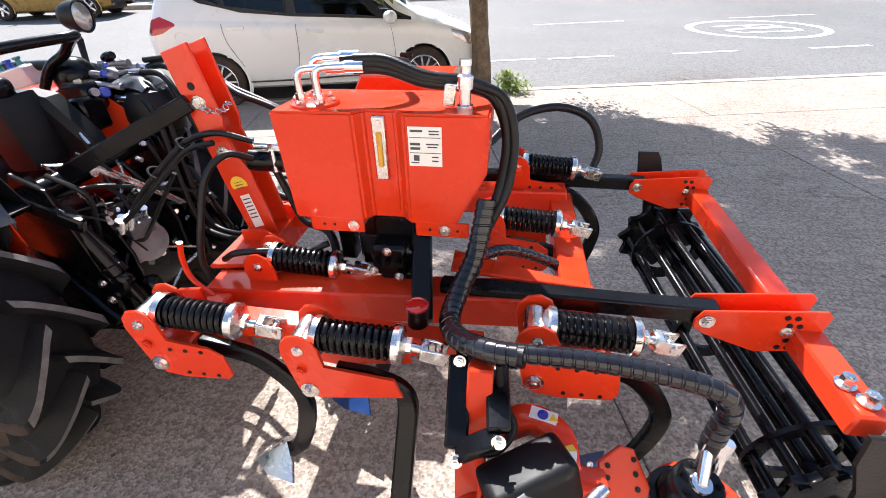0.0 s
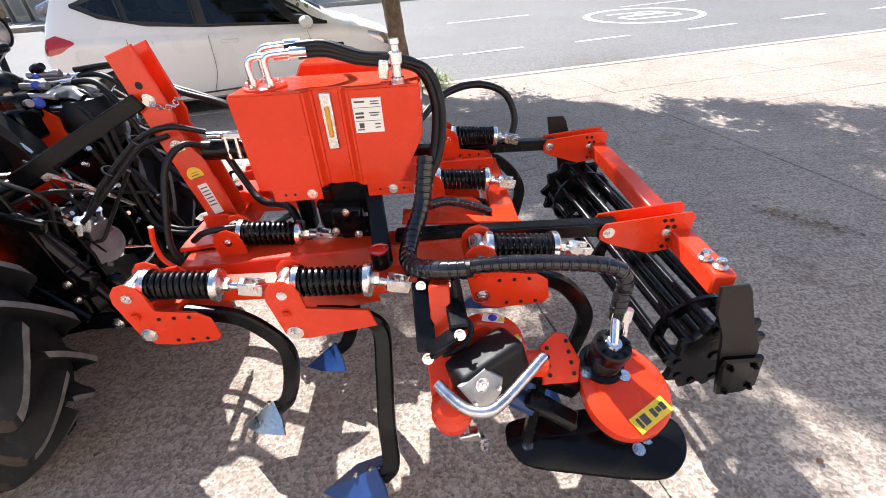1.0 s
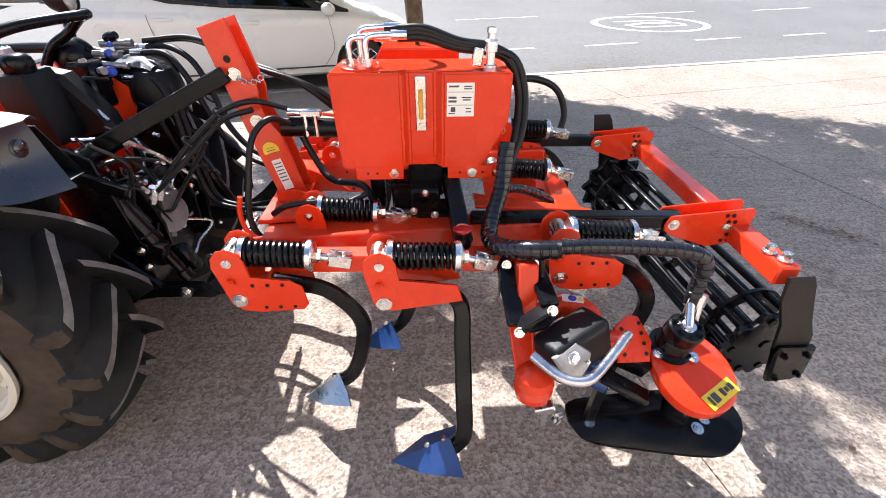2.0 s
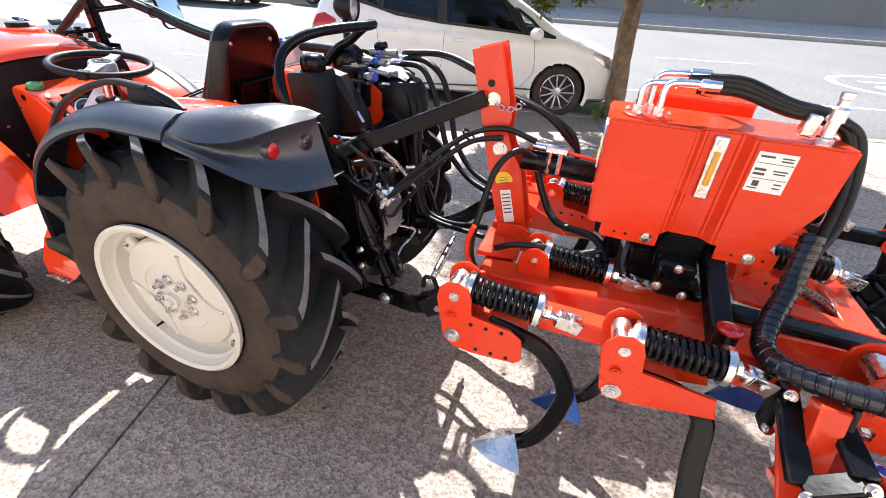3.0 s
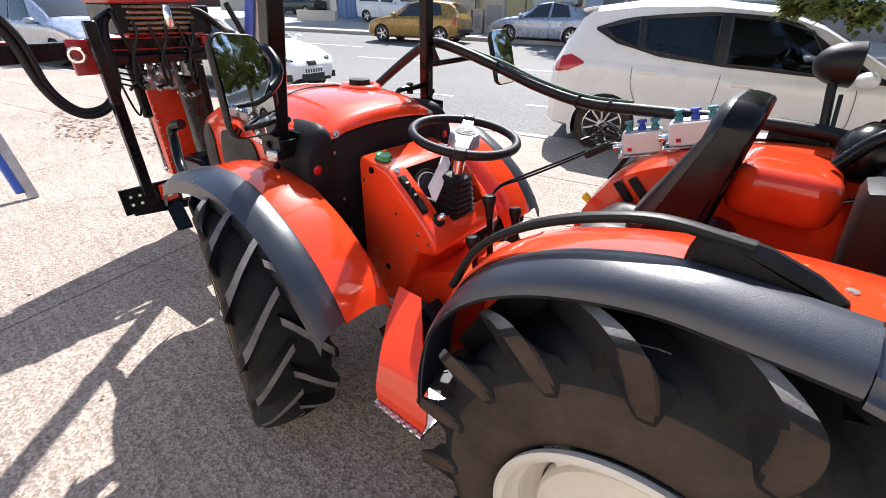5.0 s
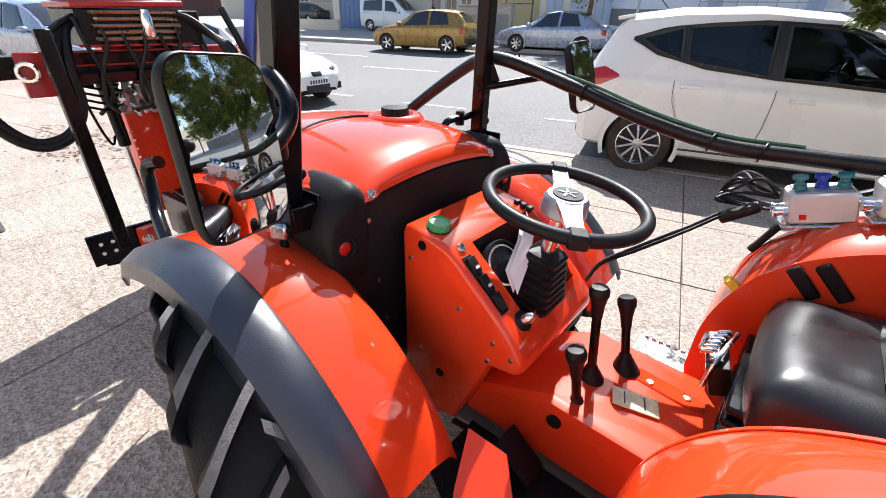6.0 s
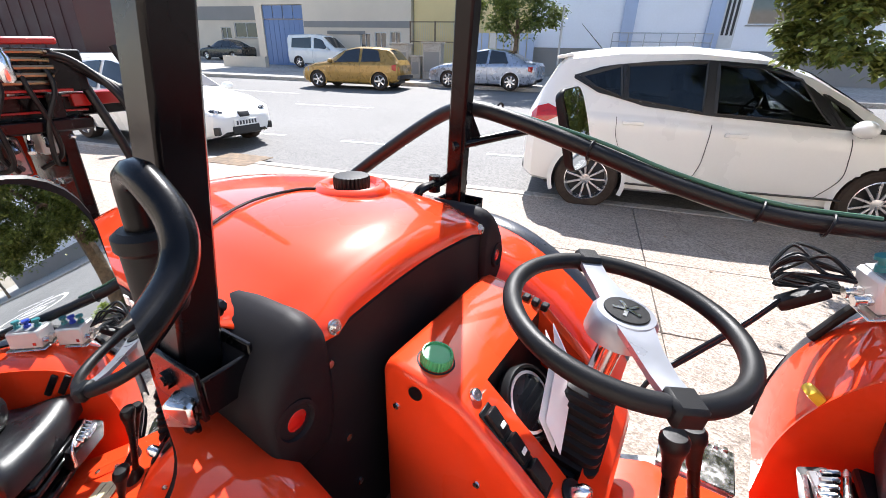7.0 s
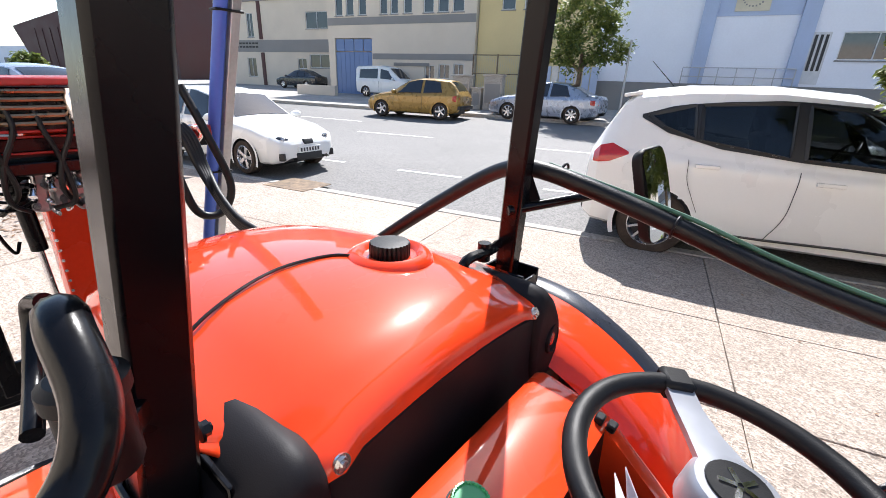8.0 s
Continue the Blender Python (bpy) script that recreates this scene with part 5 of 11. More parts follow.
    for k in range(8):
        a = k * math.tau / 8 + 0.2
        d = f @ Vector((0, math.cos(a), math.sin(a)))
        p = c + out * h * 0.765 + d * rim_r * 0.26
        bm = B()
        rod(bm, p, p + out * 0.008, 0.019, seg=16)
        rod(bm, p, p + out * 0.018, 0.0125, 0.011, 6)
        rod(bm, p + out * 0.018, p + out * 0.027, 0.008, seg=8)
        part("wheel_nut", bm, ZINC, wheel)
    bm = B()
    rod(bm, c + out * h * 0.80, c + out * (h * 0.80 + 0.022), 0.03, 0.026, 18)
    rod(bm, c + out * (h * 0.80 + 0.022), c + out * (h * 0.80 + 0.034), 0.016, 0.012, 8)
    part("hub_cap", bm, RIM, wheel)
    bm = B()
    d = ahead * math.cos(radians(230)) + Vector((0, 0, math.sin(radians(230))))
    rod(bm, c + out * h * 0.55 + d * (rim_r - 0.036), c + out * h * 0.85 + d * (rim_r - 0.05), 0.006, 0.004, 8)
    part("valve", bm, HOSE, wheel)


tractor_wheel((0.0, 0.15, 0.53), 0, -1, R=0.55, rim_f=0.492)
tractor_wheel((0.0, 2 * MID - 0.15, 0.53), 0, 1, R=0.55, rim_f=0.492)
tractor_wheel((-1.40, 0.05, 0.452), -17, -1, R=0.46, W=0.29, rim_f=0.6, proud=0.1)
tractor_wheel((-1.40, 2 * MID - 0.05, 0.452), -17, 1, R=0.46, W=0.29, rim_f=0.6, proud=0.1)


def mudguard_rear(s):
    """Rear mudguard: red skin inside, grey plastic edge that swells into the lamp housing. s = -1 is the near side."""
    def Y(d):
        return MID + s * d

    inner, outer_d = 0.30, 0.575
    ctrl = [(-0.585, 0.58), (-0.58, 0.74), (-0.535, 0.875), (-0.445, 0.985), (-0.30, 1.06), (-0.10, 1.11), (0.08, 1.125), (0.24, 1.12)]
    pts = curve_pts([(x, 0, z) for x, z in ctrl], 6)
    bm = B()
    rings = []
    for p in pts:
        rings.append([Vector((p.x, Y(d), p.z + dz)) for d, dz in ((inner, -0.035), (inner + 0.05, -0.008), (inner + 0.14, 0.004), (0.50, -0.004))])
    shell(bm, rings, 0.006)
    g = part("mudguard", bm, HOOD, tractor, "red mudguard with a grey plastic edge")
    # inner wall
    bm = B()
    wall = [(-0.56, 0.46)] + [(p.x, p.z - 0.03) for p in pts] + [(0.33, 1.02), (0.36, 0.80), (0.2, 0.62)]
    plate(bm, wall, 0.006, (0, Y(inner - 0.002), 0), (1, 0, 0), (0, 0, 1), 0.001)
    part("mudguard_wall", bm, HOOD, g)
    # grey edge
    full = [(-0.56, 0.58), (-0.555, 0.71), (-0.52, 0.85), (-0.425, 0.975), (-0.29, 1.06), (-0.12, 1.112), (0.02, 1.118), (0.128, 1.116)]
    cp = curve_pts([(x, 0, z) for x, z in full], 5)
    rings = [[Vector((p.x, Y(d), p.z + dz)) for d, dz in ((0.495, 0.0), (0.515, 0.012), (0.545, 0.012), (0.585, -0.004), (0.605, -0.022), (0.612, -0.040), (0.606, -0.050))] for p in cp]
    bm = B()
    shell(bm, rings, 0.008)
    edge = part("mudguard_edge", bm, GREY, g, "dark grey plastic edge")
    # swept tail: flat top, sharp crest, hollow face with the lamps, flared lip
    top = [
        [(0.242, 0.30, 1.122), (0.27, 0.30, 1.123), (0.30, 0.30, 1.122), (0.34, 0.30, 1.120), (0.38, 0.30, 1.114), (0.408, 0.295, 1.104)],
        [(0.212, 0.41, 1.134), (0.24, 0.41, 1.138), (0.28, 0.40, 1.143), (0.325, 0.38, 1.144), (0.37, 0.352, 1.139), (0.412, 0.312, 1.116)],
        [(0.131, 0.52, 1.128), (0.19, 0.52, 1.128), (0.26, 0.50, 1.129), (0.315, 0.465, 1.131), (0.364, 0.412, 1.132), (0.414, 0.33, 1.117)],
        [(0.131, 0.592, 1.098), (0.205, 0.586, 1.080), (0.275, 0.566, 1.080), (0.333, 0.526, 1.092), (0.382, 0.456, 1.110), (0.416, 0.347, 1.113)],
    ]
    face = [
        top[3],
        [(0.131, 0.600, 1.088), (0.210, 0.578, 1.068), (0.277, 0.546, 1.060), (0.333, 0.498, 1.063), (0.382, 0.424, 1.076), (0.420, 0.342, 1.083)],
        [(0.131, 0.606, 1.080), (0.213, 0.586, 1.058), (0.283, 0.542, 1.038), (0.343, 0.486, 1.024), (0.396, 0.416, 1.016), (0.438, 0.345, 1.016)],
        [(0.131, 0.611, 1.073), (0.215, 0.604, 1.056), (0.298, 0.574, 1.020), (0.358, 0.528, 0.984), (0.414, 0.466, 0.962), (0.470, 0.362, 0.955)],
        [(0.131, 0.613, 1.064), (0.215, 0.612, 1.046), (0.304, 0.588, 1.006), (0.366, 0.544, 0.966), (0.424, 0.480, 0.940), (0.482, 0.364, 0.928)],
    ]
    bm = B()
    for rails_in in (top, face):
        rails = [curve_pts([Vector((x, Y(d), z)) for x, d, z in rail], 5) for rail in rails_in]
        fine = [curve_pts([r[i] for r in rails], 4) for i in range(len(rails[0]))]
        loft(bm, fine)
    bmesh.ops.remove_doubles(bm, verts=bm.verts, dist=1e-5)
    bmesh.ops.recalc_face_normals(bm, faces=bm.faces)
    thicken(bm, 0.006)
    housing = part("lamp_housing", bm, GREY, g, "swept grey plastic tail with round lamps", angle=24)
    bm = B()
    loft(bm, [[Vector((x, Y(0.302), z)) for x, z in ((0.131, 1.10), (0.40, 1.085))], [Vector((x, Y(0.302), z)) for x, z in ((0.131, 0.99), (0.47, 0.945))], [Vector((x, Y(d), z)) for x, d, z in ((0.131, 0.59, 1.02), (0.47, 0.37, 0.945))]])
    thicken(bm, 0.004)
    part("inner_cover", bm, PLASTIC, housing)
    for x, d, z, r, m in ((0.356, 0.468, 1.044, 0.023, REDLENS), (0.406, 0.378, 1.05, 0.025, CARGLASS)):
        nrm = Vector((1.0, s * 0.1, 0.05)).normalized()
        c = Vector((x, Y(d), z))
        bm = B()
        lathe(bm, c - nrm * 0.022, nrm, [(0, r * 1.25), (0.018, r * 1.15), (0.022, r * 1.08), (0.022, r * 1.0), (0.019, 0)], 24)
        pod = part("lamp_pod", bm, GREY, housing)
        bm = B()
        lathe(bm, c, nrm, [(-0.003, r), (0.002, r * 0.95), (0.006, r * 0.6), (0.007, 0)], 24)
        part("rear_lamp", bm, m, housing, "round red tail lamp" if m is REDLENS else "round dark lamp")
    # grab rail on the mudguard
    bm = B()
    rail = curve_pts([(-0.545, Y(0.50), 0.87), (-0.475, Y(0.50), 1.0), (-0.345, Y(0.50), 1.10), (-0.17, Y(0.495), 1.165), (-0.02, Y(0.49), 1.165)], 7)
    sweep(bm, rail, rounded(0.026, 0.018, 0.007, 2))
    plate(bm, [(-0.10, 1.112), (0.10, 1.112), (0.098, 1.126), (0.06, 1.15), (0.0, 1.17), (-0.05, 1.176), (-0.09, 1.17), (-0.098, 1.14)], 0.034, (0, Y(0.49), 0), (1, 0, 0), (0, 0, 1), 0.012)
    part("grab_rail", bm, PLASTIC, g, "black plastic grab rail")
    bm = B()
    for x, d in ((0.10, 0.455), (0.14, 0.46), (0.16, 0.43), (0.19, 0.46)):
        lathe(bm, (x, Y(d), 1.126), (0, 0, 1), [(0, 0.008), (0.003, 0.008), (0.004, 0)], 10)
    part("screw", bm, ZINC, g)


mudguard_rear(-1)
mudguard_rear(1)


def mudguard_front(s):
    def Y(d):
        return MID + s * d

    ctrl = [(-1.87, 0.80), (-1.80, 0.865), (-1.66, 0.915), (-1.50, 0.945), (-1.33, 0.93), (-1.17, 0.86), (-1.04, 0.765), (-0.955, 0.67), (-0.905, 0.59)]
    pts = curve_pts([(x, 0, z) for x, z in ctrl], 5)
    n = len(pts) - 1
    bm = B()
    rings = []
    for i, p in enumerate(pts):
        t = i / n
        if t < 0.13:
            continue
        in_w = 0.34 + 0.03 * t
        rings.append([Vector((p.x, Y(d), p.z + dz)) for d, dz in ((in_w, -0.05), (in_w + 0.03, -0.012), (0.46, 0.008), (0.57, 0.004))])
    shell(bm, rings, 0.006)
    g = part("front_mudguard", bm, HOOD, tractor, "red front mudguard with a grey plastic edge")
    bm = B()
    rings = []
    for i, p in enumerate(pts):
        t = i / n
        nose = max(0, 1 - t / 0.13)
        w_in = 0.565 - 0.16 * nose ** 0.6
        w_out = 0.70 - 0.02 * nose - 0.03 * t
        rings.append([Vector((p.x, Y(d), p.z + dz)) for d, dz in ((w_in, 0.004), (w_in + 0.012, 0.012), (w_out - 0.05, 0.008), (w_out - 0.01, -0.018), (w_out, -0.06))])
    shell(bm, rings, 0.008)
    part("mudguard_edge", bm, GREY, g, "dark grey plastic edge")


mudguard_front(-1)
mudguard_front(1)


def build_hood():
    """Bonnet with a rounded top, and the black shroud behind it."""
    rows = [  # x, z top, half width of the top, half width at the side, z of the side's foot
        (-1.40, 1.122, 0.27, 0.395, 0.86), (-1.55, 1.135, 0.27, 0.39, 0.80), (-1.75, 1.13, 0.265, 0.38, 0.76),
        (-1.95, 1.11, 0.255, 0.365, 0.74), (-2.12, 1.075, 0.24, 0.345, 0.72), (-2.25, 1.02, 0.22, 0.32, 0.70), (-2.33, 0.95, 0.19, 0.29, 0.68), (-2.37, 0.86, 0.15, 0.25, 0.66), (-2.38, 0.76, 0.12, 0.22, 0.64),
    ]
    rings = []
    # the rear edge rolls down in a tab between the two ears of the shroud
    side = [(0.395, 0.86), (0.395, 0.95), (0.389, 1.015), (0.367, 1.068)]
    for x, xs, lift in ((-1.289, -1.425, (1.036, 1.049, 1.060, 1.064)), (-1.293, -1.428, (1.046, 1.064, 1.078, 1.082)), (-1.303, -1.432, (1.055, 1.078, 1.093, 1.098)), (-1.322, -1.437, (1.063, 1.089, 1.105, 1.110)), (-1.35, -1.443, (1.071, 1.098, 1.114, 1.119))):
        top = [(0.2835, lift[0]), (0.216, lift[1]), (0.108, lift[2]), (0.0, lift[3])]
        left = [Vector((xs, MID - y, z)) for y, z in side] + [Vector((x, MID - y, z)) for y, z in top]
        right = [Vector((x, MID + y, z)) for y, z in top[-2::-1]] + [Vector((xs, MID + y, z)) for y, z in side[::-1]]
        rings.append(left + right)
    for x, zt, wt, ws, zf in rows:
        half = [(ws, zf), (ws, zf + (zt - zf) * 0.35), (ws * 0.985, zf + (zt - zf) * 0.6), (ws * 0.93, zf + (zt - zf) * 0.80), (wt * 1.05, zt - 0.035), (wt * 0.8, zt - 0.008), (wt * 0.4, zt + 0.006), (0, zt + 0.01)]
        left = [Vector((x if x < -1.41 or y < 0.29 else -1.452, MID - y, z)) for y, z in half]
        rings.append(left + [Vector((p.x, 2 * MID - p.y, p.z)) for p in left[-2::-1]])
    cols = [curve_pts([r[k] for r in rings], 2) for k in range(len(rings[0]))]
    rings = [curve_pts([c[k] for c in cols], 2) for k in range(len(cols[0]))]
    bm = B()
    shell(bm, rings, 0.006)
    hood = part("bonnet", bm, HOOD, tractor, "glossy red bonnet")
    # dark side panel, nose grille and name strip, let into the red sides
    def flank(x, z, s, out):
        for r0, r1 in zip(rows, rows[1:]):
            if r1[0] <= x <= r0[0]:
                break
        k = (x - r0[0]) / (r1[0] - r0[0])
        zt, wt, ws, zf = (r0[i] + (r1[i] - r0[i]) * k for i in (1, 2, 3, 4))
        steps = [(zf, ws), (zf + (zt - zf) * 0.35, ws), (zf + (zt - zf) * 0.6, ws * 0.985), (zf + (zt - zf) * 0.8, ws * 0.93), (zt - 0.035, wt * 1.05)]
        w = steps[0][1]
        for (z0, w0), (z1, w1) in zip(steps, steps[1:]):
            if z >= z0:
                w = w0 + (w1 - w0) * min(1, (z - z0) / (z1 - z0))
        return Vector((x, MID + s * (w + out), z))

    for s in (-1, 1):
        for name, m, label, cols_ in (
            ("side_panel", PLASTIC, "dark grey side panel", ((-1.60, 0.835, 0.90), (-1.625, 0.815, 0.955), (-1.66, 0.80, 0.982), (-1.75, 0.785, 0.988), (-1.86, 0.775, 0.985), (-1.93, 0.775, 0.972), (-1.96, 0.785, 0.94), (-1.975, 0.81, 0.88))),
            ("nose_grille", PLASTIC, "dark nose grille", ((-2.06, 0.80, 0.90), (-2.09, 0.745, 0.945), (-2.14, 0.735, 0.965), (-2.20, 0.73, 0.95), (-2.245, 0.73, 0.92), (-2.28, 0.75, 0.87))),
            ("name_strip", SHROUD, "black strip with white lettering", ((-1.47, 0.975, 1.035), (-1.58, 0.99, 1.045), (-1.70, 1.0, 1.045), (-1.76, 1.01, 1.04))),
        ):
            bm = B()
            fine = curve_pts([(x, lo, hi) for x, lo, hi in cols_], 3)
            shell(bm, [[flank(q.x, q.y + (q.z - q.y) * j / 6, s, 0.008) for j in range(7)] for q in fine], 0.007)
            p = part(name, bm, m, hood, label)
            if name == "name_strip":
                bm = B()
                for row in (0, 1):
                    for k in range(7):
                        x = -1.50 - 0.029 * k
                        box(bm, flank(x, 1.024 - 0.026 * row + 0.045 * (-1.5 - x), s, 0.0095), (0.019, 0.003, 0.018))
                part("lettering_bar", bm, WHITE, p)
    # bonnet joint line
    bm = B()
    sweep(bm, curve_pts([(-1.60, 0.70, 1.146), (-1.655, 0.66, 1.147), (-1.675, 0.56, 1.146), (-1.66, 0.47, 1.139), (-1.635, 0.38, 1.118), (-1.62, 0.33, 1.085), (-1.61, 0.28, 1.03)], 6), rounded(0.007, 0.006, 0.002, 1))
    part("seal", bm, HOSE, hood, "thin dark rubber seal")
    # filler cap
    bm = B()
    c = Vector((-1.58, 0.757, 1.136))
    lathe(bm, c, (0, 0, 1), [(-0.01, 0.098), (0.006, 0.094), (0.015, 0.085), (0.019, 0.074), (0.016, 0.066), (0.006, 0.058), (0.004, 0.0)], 40)
    part("filler_ring", bm, HOOD, hood, "raised red ring round the filler")
    bm = B()
    outer = []
    for k in range(84):
        r = 0.045 if k % 3 else 0.0415
        outer.append((r * math.cos(k * math.tau / 84), r * math.sin(k * math.tau / 84)))
    loft(bm, [[c + Vector((x * q, y * q, z)) for x, y in outer] for q, z in ((0.98, 0.003), (1.0, 0.008), (1.0, 0.03), (0.96, 0.036), (0.5, 0.038))], close=True)
    part("filler_cap", bm, PLASTIC, hood, "black ribbed filler cap")
    bm = B()
    for y in (0.387, 0.893):
        bolt(bm, (-1.287, y, 1.052), (1, 0, 0.25), 0.009, 0.004)
    part("bonnet_screw", bm, ZINC, hood)
    # shroud
    bm = B()
    rings = []
    half = [(0.30, 0.52), (0.31, 0.66), (0.345, 0.78), (0.385, 0.86), (0.385, 0.93), (0.35, 1.0), (0.31, 1.026), (0.27, 1.034), (0.2, 1.046), (0.1, 1.056), (0, 1.060)]
    for x, k in ((-1.42, 0.0), (-1.33, 0.0), (-1.300, 0.0), (-1.294, 0.006)):
        rings.append([Vector((x, MID - y + k, z - k)) for y, z in half] + [Vector((x, MID + y - k, z - k)) for y, z in half[-2::-1]])
    vs = loft(bm, rings)
    bm.faces.new([v for v in vs[-1]])
    sh = part("shroud", bm, SHROUD, tractor, "black plastic engine shroud")
    for s in (-1, 1):
        bm = B()
        outline = [(0.285, 0.86), (0.268, 0.93), (0.268, 1.055), (0.28, 1.08), (0.30, 1.092), (0.325, 1.083), (0.355, 1.058), (0.382, 1.022), (0.396, 0.985), (0.398, 0.94), (0.392, 0.89), (0.37, 0.86)]
        rr = []
        for x, k, dz in ((-1.47, 1.0, -0.004), (-1.40, 1.0, 0.0), (-1.33, 1.0, 0.0), (-1.305, 0.985, -0.004), (-1.289, 0.95, -0.012), (-1.281, 0.88, -0.022), (-1.279, 0.78, -0.03)):
            rr.append([Vector((x, MID + s * (0.335 + (q.x - 0.335) * k), 0.96 + (q.z - 0.96) * k + dz)) for q in curve_pts([(p[0], 0, p[1]) for p in outline], 2)])
        loft(bm, rr, close=True)
        ear = part("shroud_ear", bm, SHROUD, sh, angle=55)
        bm = B()
        lathe(bm, (-1.279, MID + s * 0.352, 0.945), (1, s * 0.1, 0.05), [(-0.004, 0.036), (0.004, 0.036), (0.005, 0.03), (-0.002, 0.027), (-0.002, 0.0)], 22)
        part("indicator_ring", bm, SHROUD, ear)
        bm = B()
        lathe(bm, (-1.279, MID + s * 0.352, 0.945), (1, s * 0.1, 0.05), [(-0.003, 0.021), (-0.001, 0.019), (0.003, 0.012), (0.004, 0.0)], 22)
        part("indicator", bm, REDLENS, ear, "small red lamp")
    bm = B()
    for y, z in ((0.375, 0.985), (0.40, 0.80), (0.42, 0.66)):
        lathe(bm, (-1.294, y, z), (1, 0, 0), [(0, 0.007), (0.005, 0.007), (0.006, 0)], 12)
    part("shroud_screw", bm, ZINC, sh)
    # nose guard bar
    bm = B()
    tube(bm, [(-2.15, 0.16, 0.70), (-2.32, 0.2, 0.74), (-2.42, 0.235, 0.83), (-2.44, 0.25, 0.9), (-2.36, 0.27, 0.93)], 0.024)
    part("guard_bar", bm, BLACK, tractor, "black bent guard bar")


build_hood()


def build_dash():
    """Red console: sloping instrument face, column, steering wheel and levers."""
    back = [(-1.24, 0.50), (-1.243, 0.952), (-1.236, 0.966), (-1.222, 0.973), (-1.105, 0.951), (-1.082, 0.940)]
    closed = [(-1.065, 0.926), (-1.02, 0.889), (-0.985, 0.860), (-0.945, 0.825)]
    open_ = [(-1.078, 0.845), (-1.06, 0.80), (-0.985, 0.765), (-0.92, 0.762)]
    front = [(-0.908, 0.790), (-0.866, 0.742), (-0.857, 0.722), (-0.858, 0.700), (-0.872, 0.682), (-0.945, 0.668), (-0.965, 0.62), (-1.05, 0.40), (-1.12, 0.38)]

    def ring(y, notch, inset=0.0):
        prof = back + (open_ if notch else closed) + front
        cx, cz = -1.07, 0.76
        out_ = []
        for x, z in prof:
            v = Vector((x - cx, 0, z - cz))
            v -= v.normalized() * inset
            out_.append(Vector((cx + v.x, y, cz + v.z)))
        return out_

    y0, y1 = MID - 0.197, MID + 0.197
    bm = B()
    loft(bm, [ring(y0, False, 0.016), ring(y0 + 0.003, False, 0.007), ring(y0 + 0.010, False, 0.0015), ring(y0 + 0.018, False), ring(y0 + 0.086, False), ring(y0 + 0.088, True), ring(y1 - 0.046, True), ring(y1 - 0.044, False), ring(y1 - 0.018, False), ring(y1 - 0.010, False, 0.0015), ring(y1 - 0.003, False, 0.007), ring(y1, False, 0.016)], close=True)
    for fc in bm.faces:
        q = fc.calc_center_median()
        if y0 + 0.0875 < q.y < y1 - 0.0455 and -1.081 < q.x < -0.909 and q.z > 0.75:
            fc.material_index = 1
    dash = part("console", bm, HOOD, tractor, "red sheet-metal console with an open instrument well")
    dash.data.materials.append(PLASTIC)
    d = Vector((0.157, 0, -0.136)).normalized()
    n = Vector((0.136, 0, 0.157)).normalized()
    rot = frame_of(d, n)

    def on(u, y):
        """A place on the sloping face, u down it from its upper edge."""
        return Vector((-1.082, y, 0.940)) + d * u

    # glazed dial standing in the well
    dn = Vector((0.80, -0.10, 0.60)).normalized()
    c = Vector((-1.022, MID - 0.045, 0.868))
    bm = B()
    lathe(bm, c, dn, [(-0.03, 0.05), (-0.02, 0.066), (0.004, 0.068), (0.008, 0.066), (0.008, 0.061), (0.002, 0.060)], 40)
    dial = part("dial", bm, PLASTIC, dash, "round instrument in a black case")
    bm = B()
    lathe(bm, c, dn, [(0.002, 0.060), (0.005, 0.04), (0.006, 0.0)], 40)
    part("dial_glass", bm, CARGLASS, dial, "dusty glass")
    bm = B()
    lathe(bm, c, dn, [(0.0025, 0.056), (0.0035, 0.055), (0.0035, 0.050), (0.0025, 0.049)], 40, closed=True)
    part("dial_scale", bm, WHITE, dial)
    # black strip with rocker switches on the near rim
    bm = B()
    box(bm, on(0.105, MID - 0.160) + n * 0.0015, (0.165, 0.034, 0.004), rot, 0.0015)
    strip = part("switch_strip", bm, PLASTIC, dash, "black strip of rocker switches")
    for k in range(3):
        bm = B()
        rs = rot @ Euler((0, radians(7), 0)).to_matrix()
        box(bm, on(0.052 + 0.052 * k, MID - 0.160) + n * 0.007, (0.044, 0.026, 0.012), rs, 0.003, 2)
        sw_ = part("rocker_switch", bm, PLASTIC, strip)
        if k < 2:
            bm = B()
            box(bm, on(0.052 + 0.052 * k + 0.008, MID - 0.160) + n * 0.0145, (0.007, 0.012, 0.002), rs)
            part("switch_mark", bm, WHITE, sw_)
    bm = B()
    lathe(bm, on(0.0, MID - 0.155), n, [(0, 0.012), (0.005, 0.011), (0.006, 0.007), (0.003, 0)], 18)
    part("pilot_lamp", bm, CHROME, dash, "small chromed pilot lamp")
    bm = B()
    lathe(bm, on(0.228, MID - 0.125), n, [(-0.002, 0.026), (0.005, 0.025), (0.007, 0.018), (0.007, 0)], 22)
    ks = part("key_switch", bm, PLASTIC, dash, "black key switch with a bright barrel")
    bm = B()
    lathe(bm, on(0.228, MID - 0.125) + n * 0.006, n, [(0, 0.014), (0.022, 0.013), (0.03, 0.009), (0.034, 0.004), (0.034, 0)], 18)
    part("key_barrel", bm, CHROME, ks)
    for k in range(3):
        bm = B()
        box(bm, Vector((-1.118 + 0.022 * k, MID + 0.160, 0.9555 - 0.0042 * k)), (0.016, 0.022, 0.016), Euler((0, radians(11), 0)).to_matrix(), 0.003)
        part("push_button", bm, PLASTIC, dash)
    bm = B()
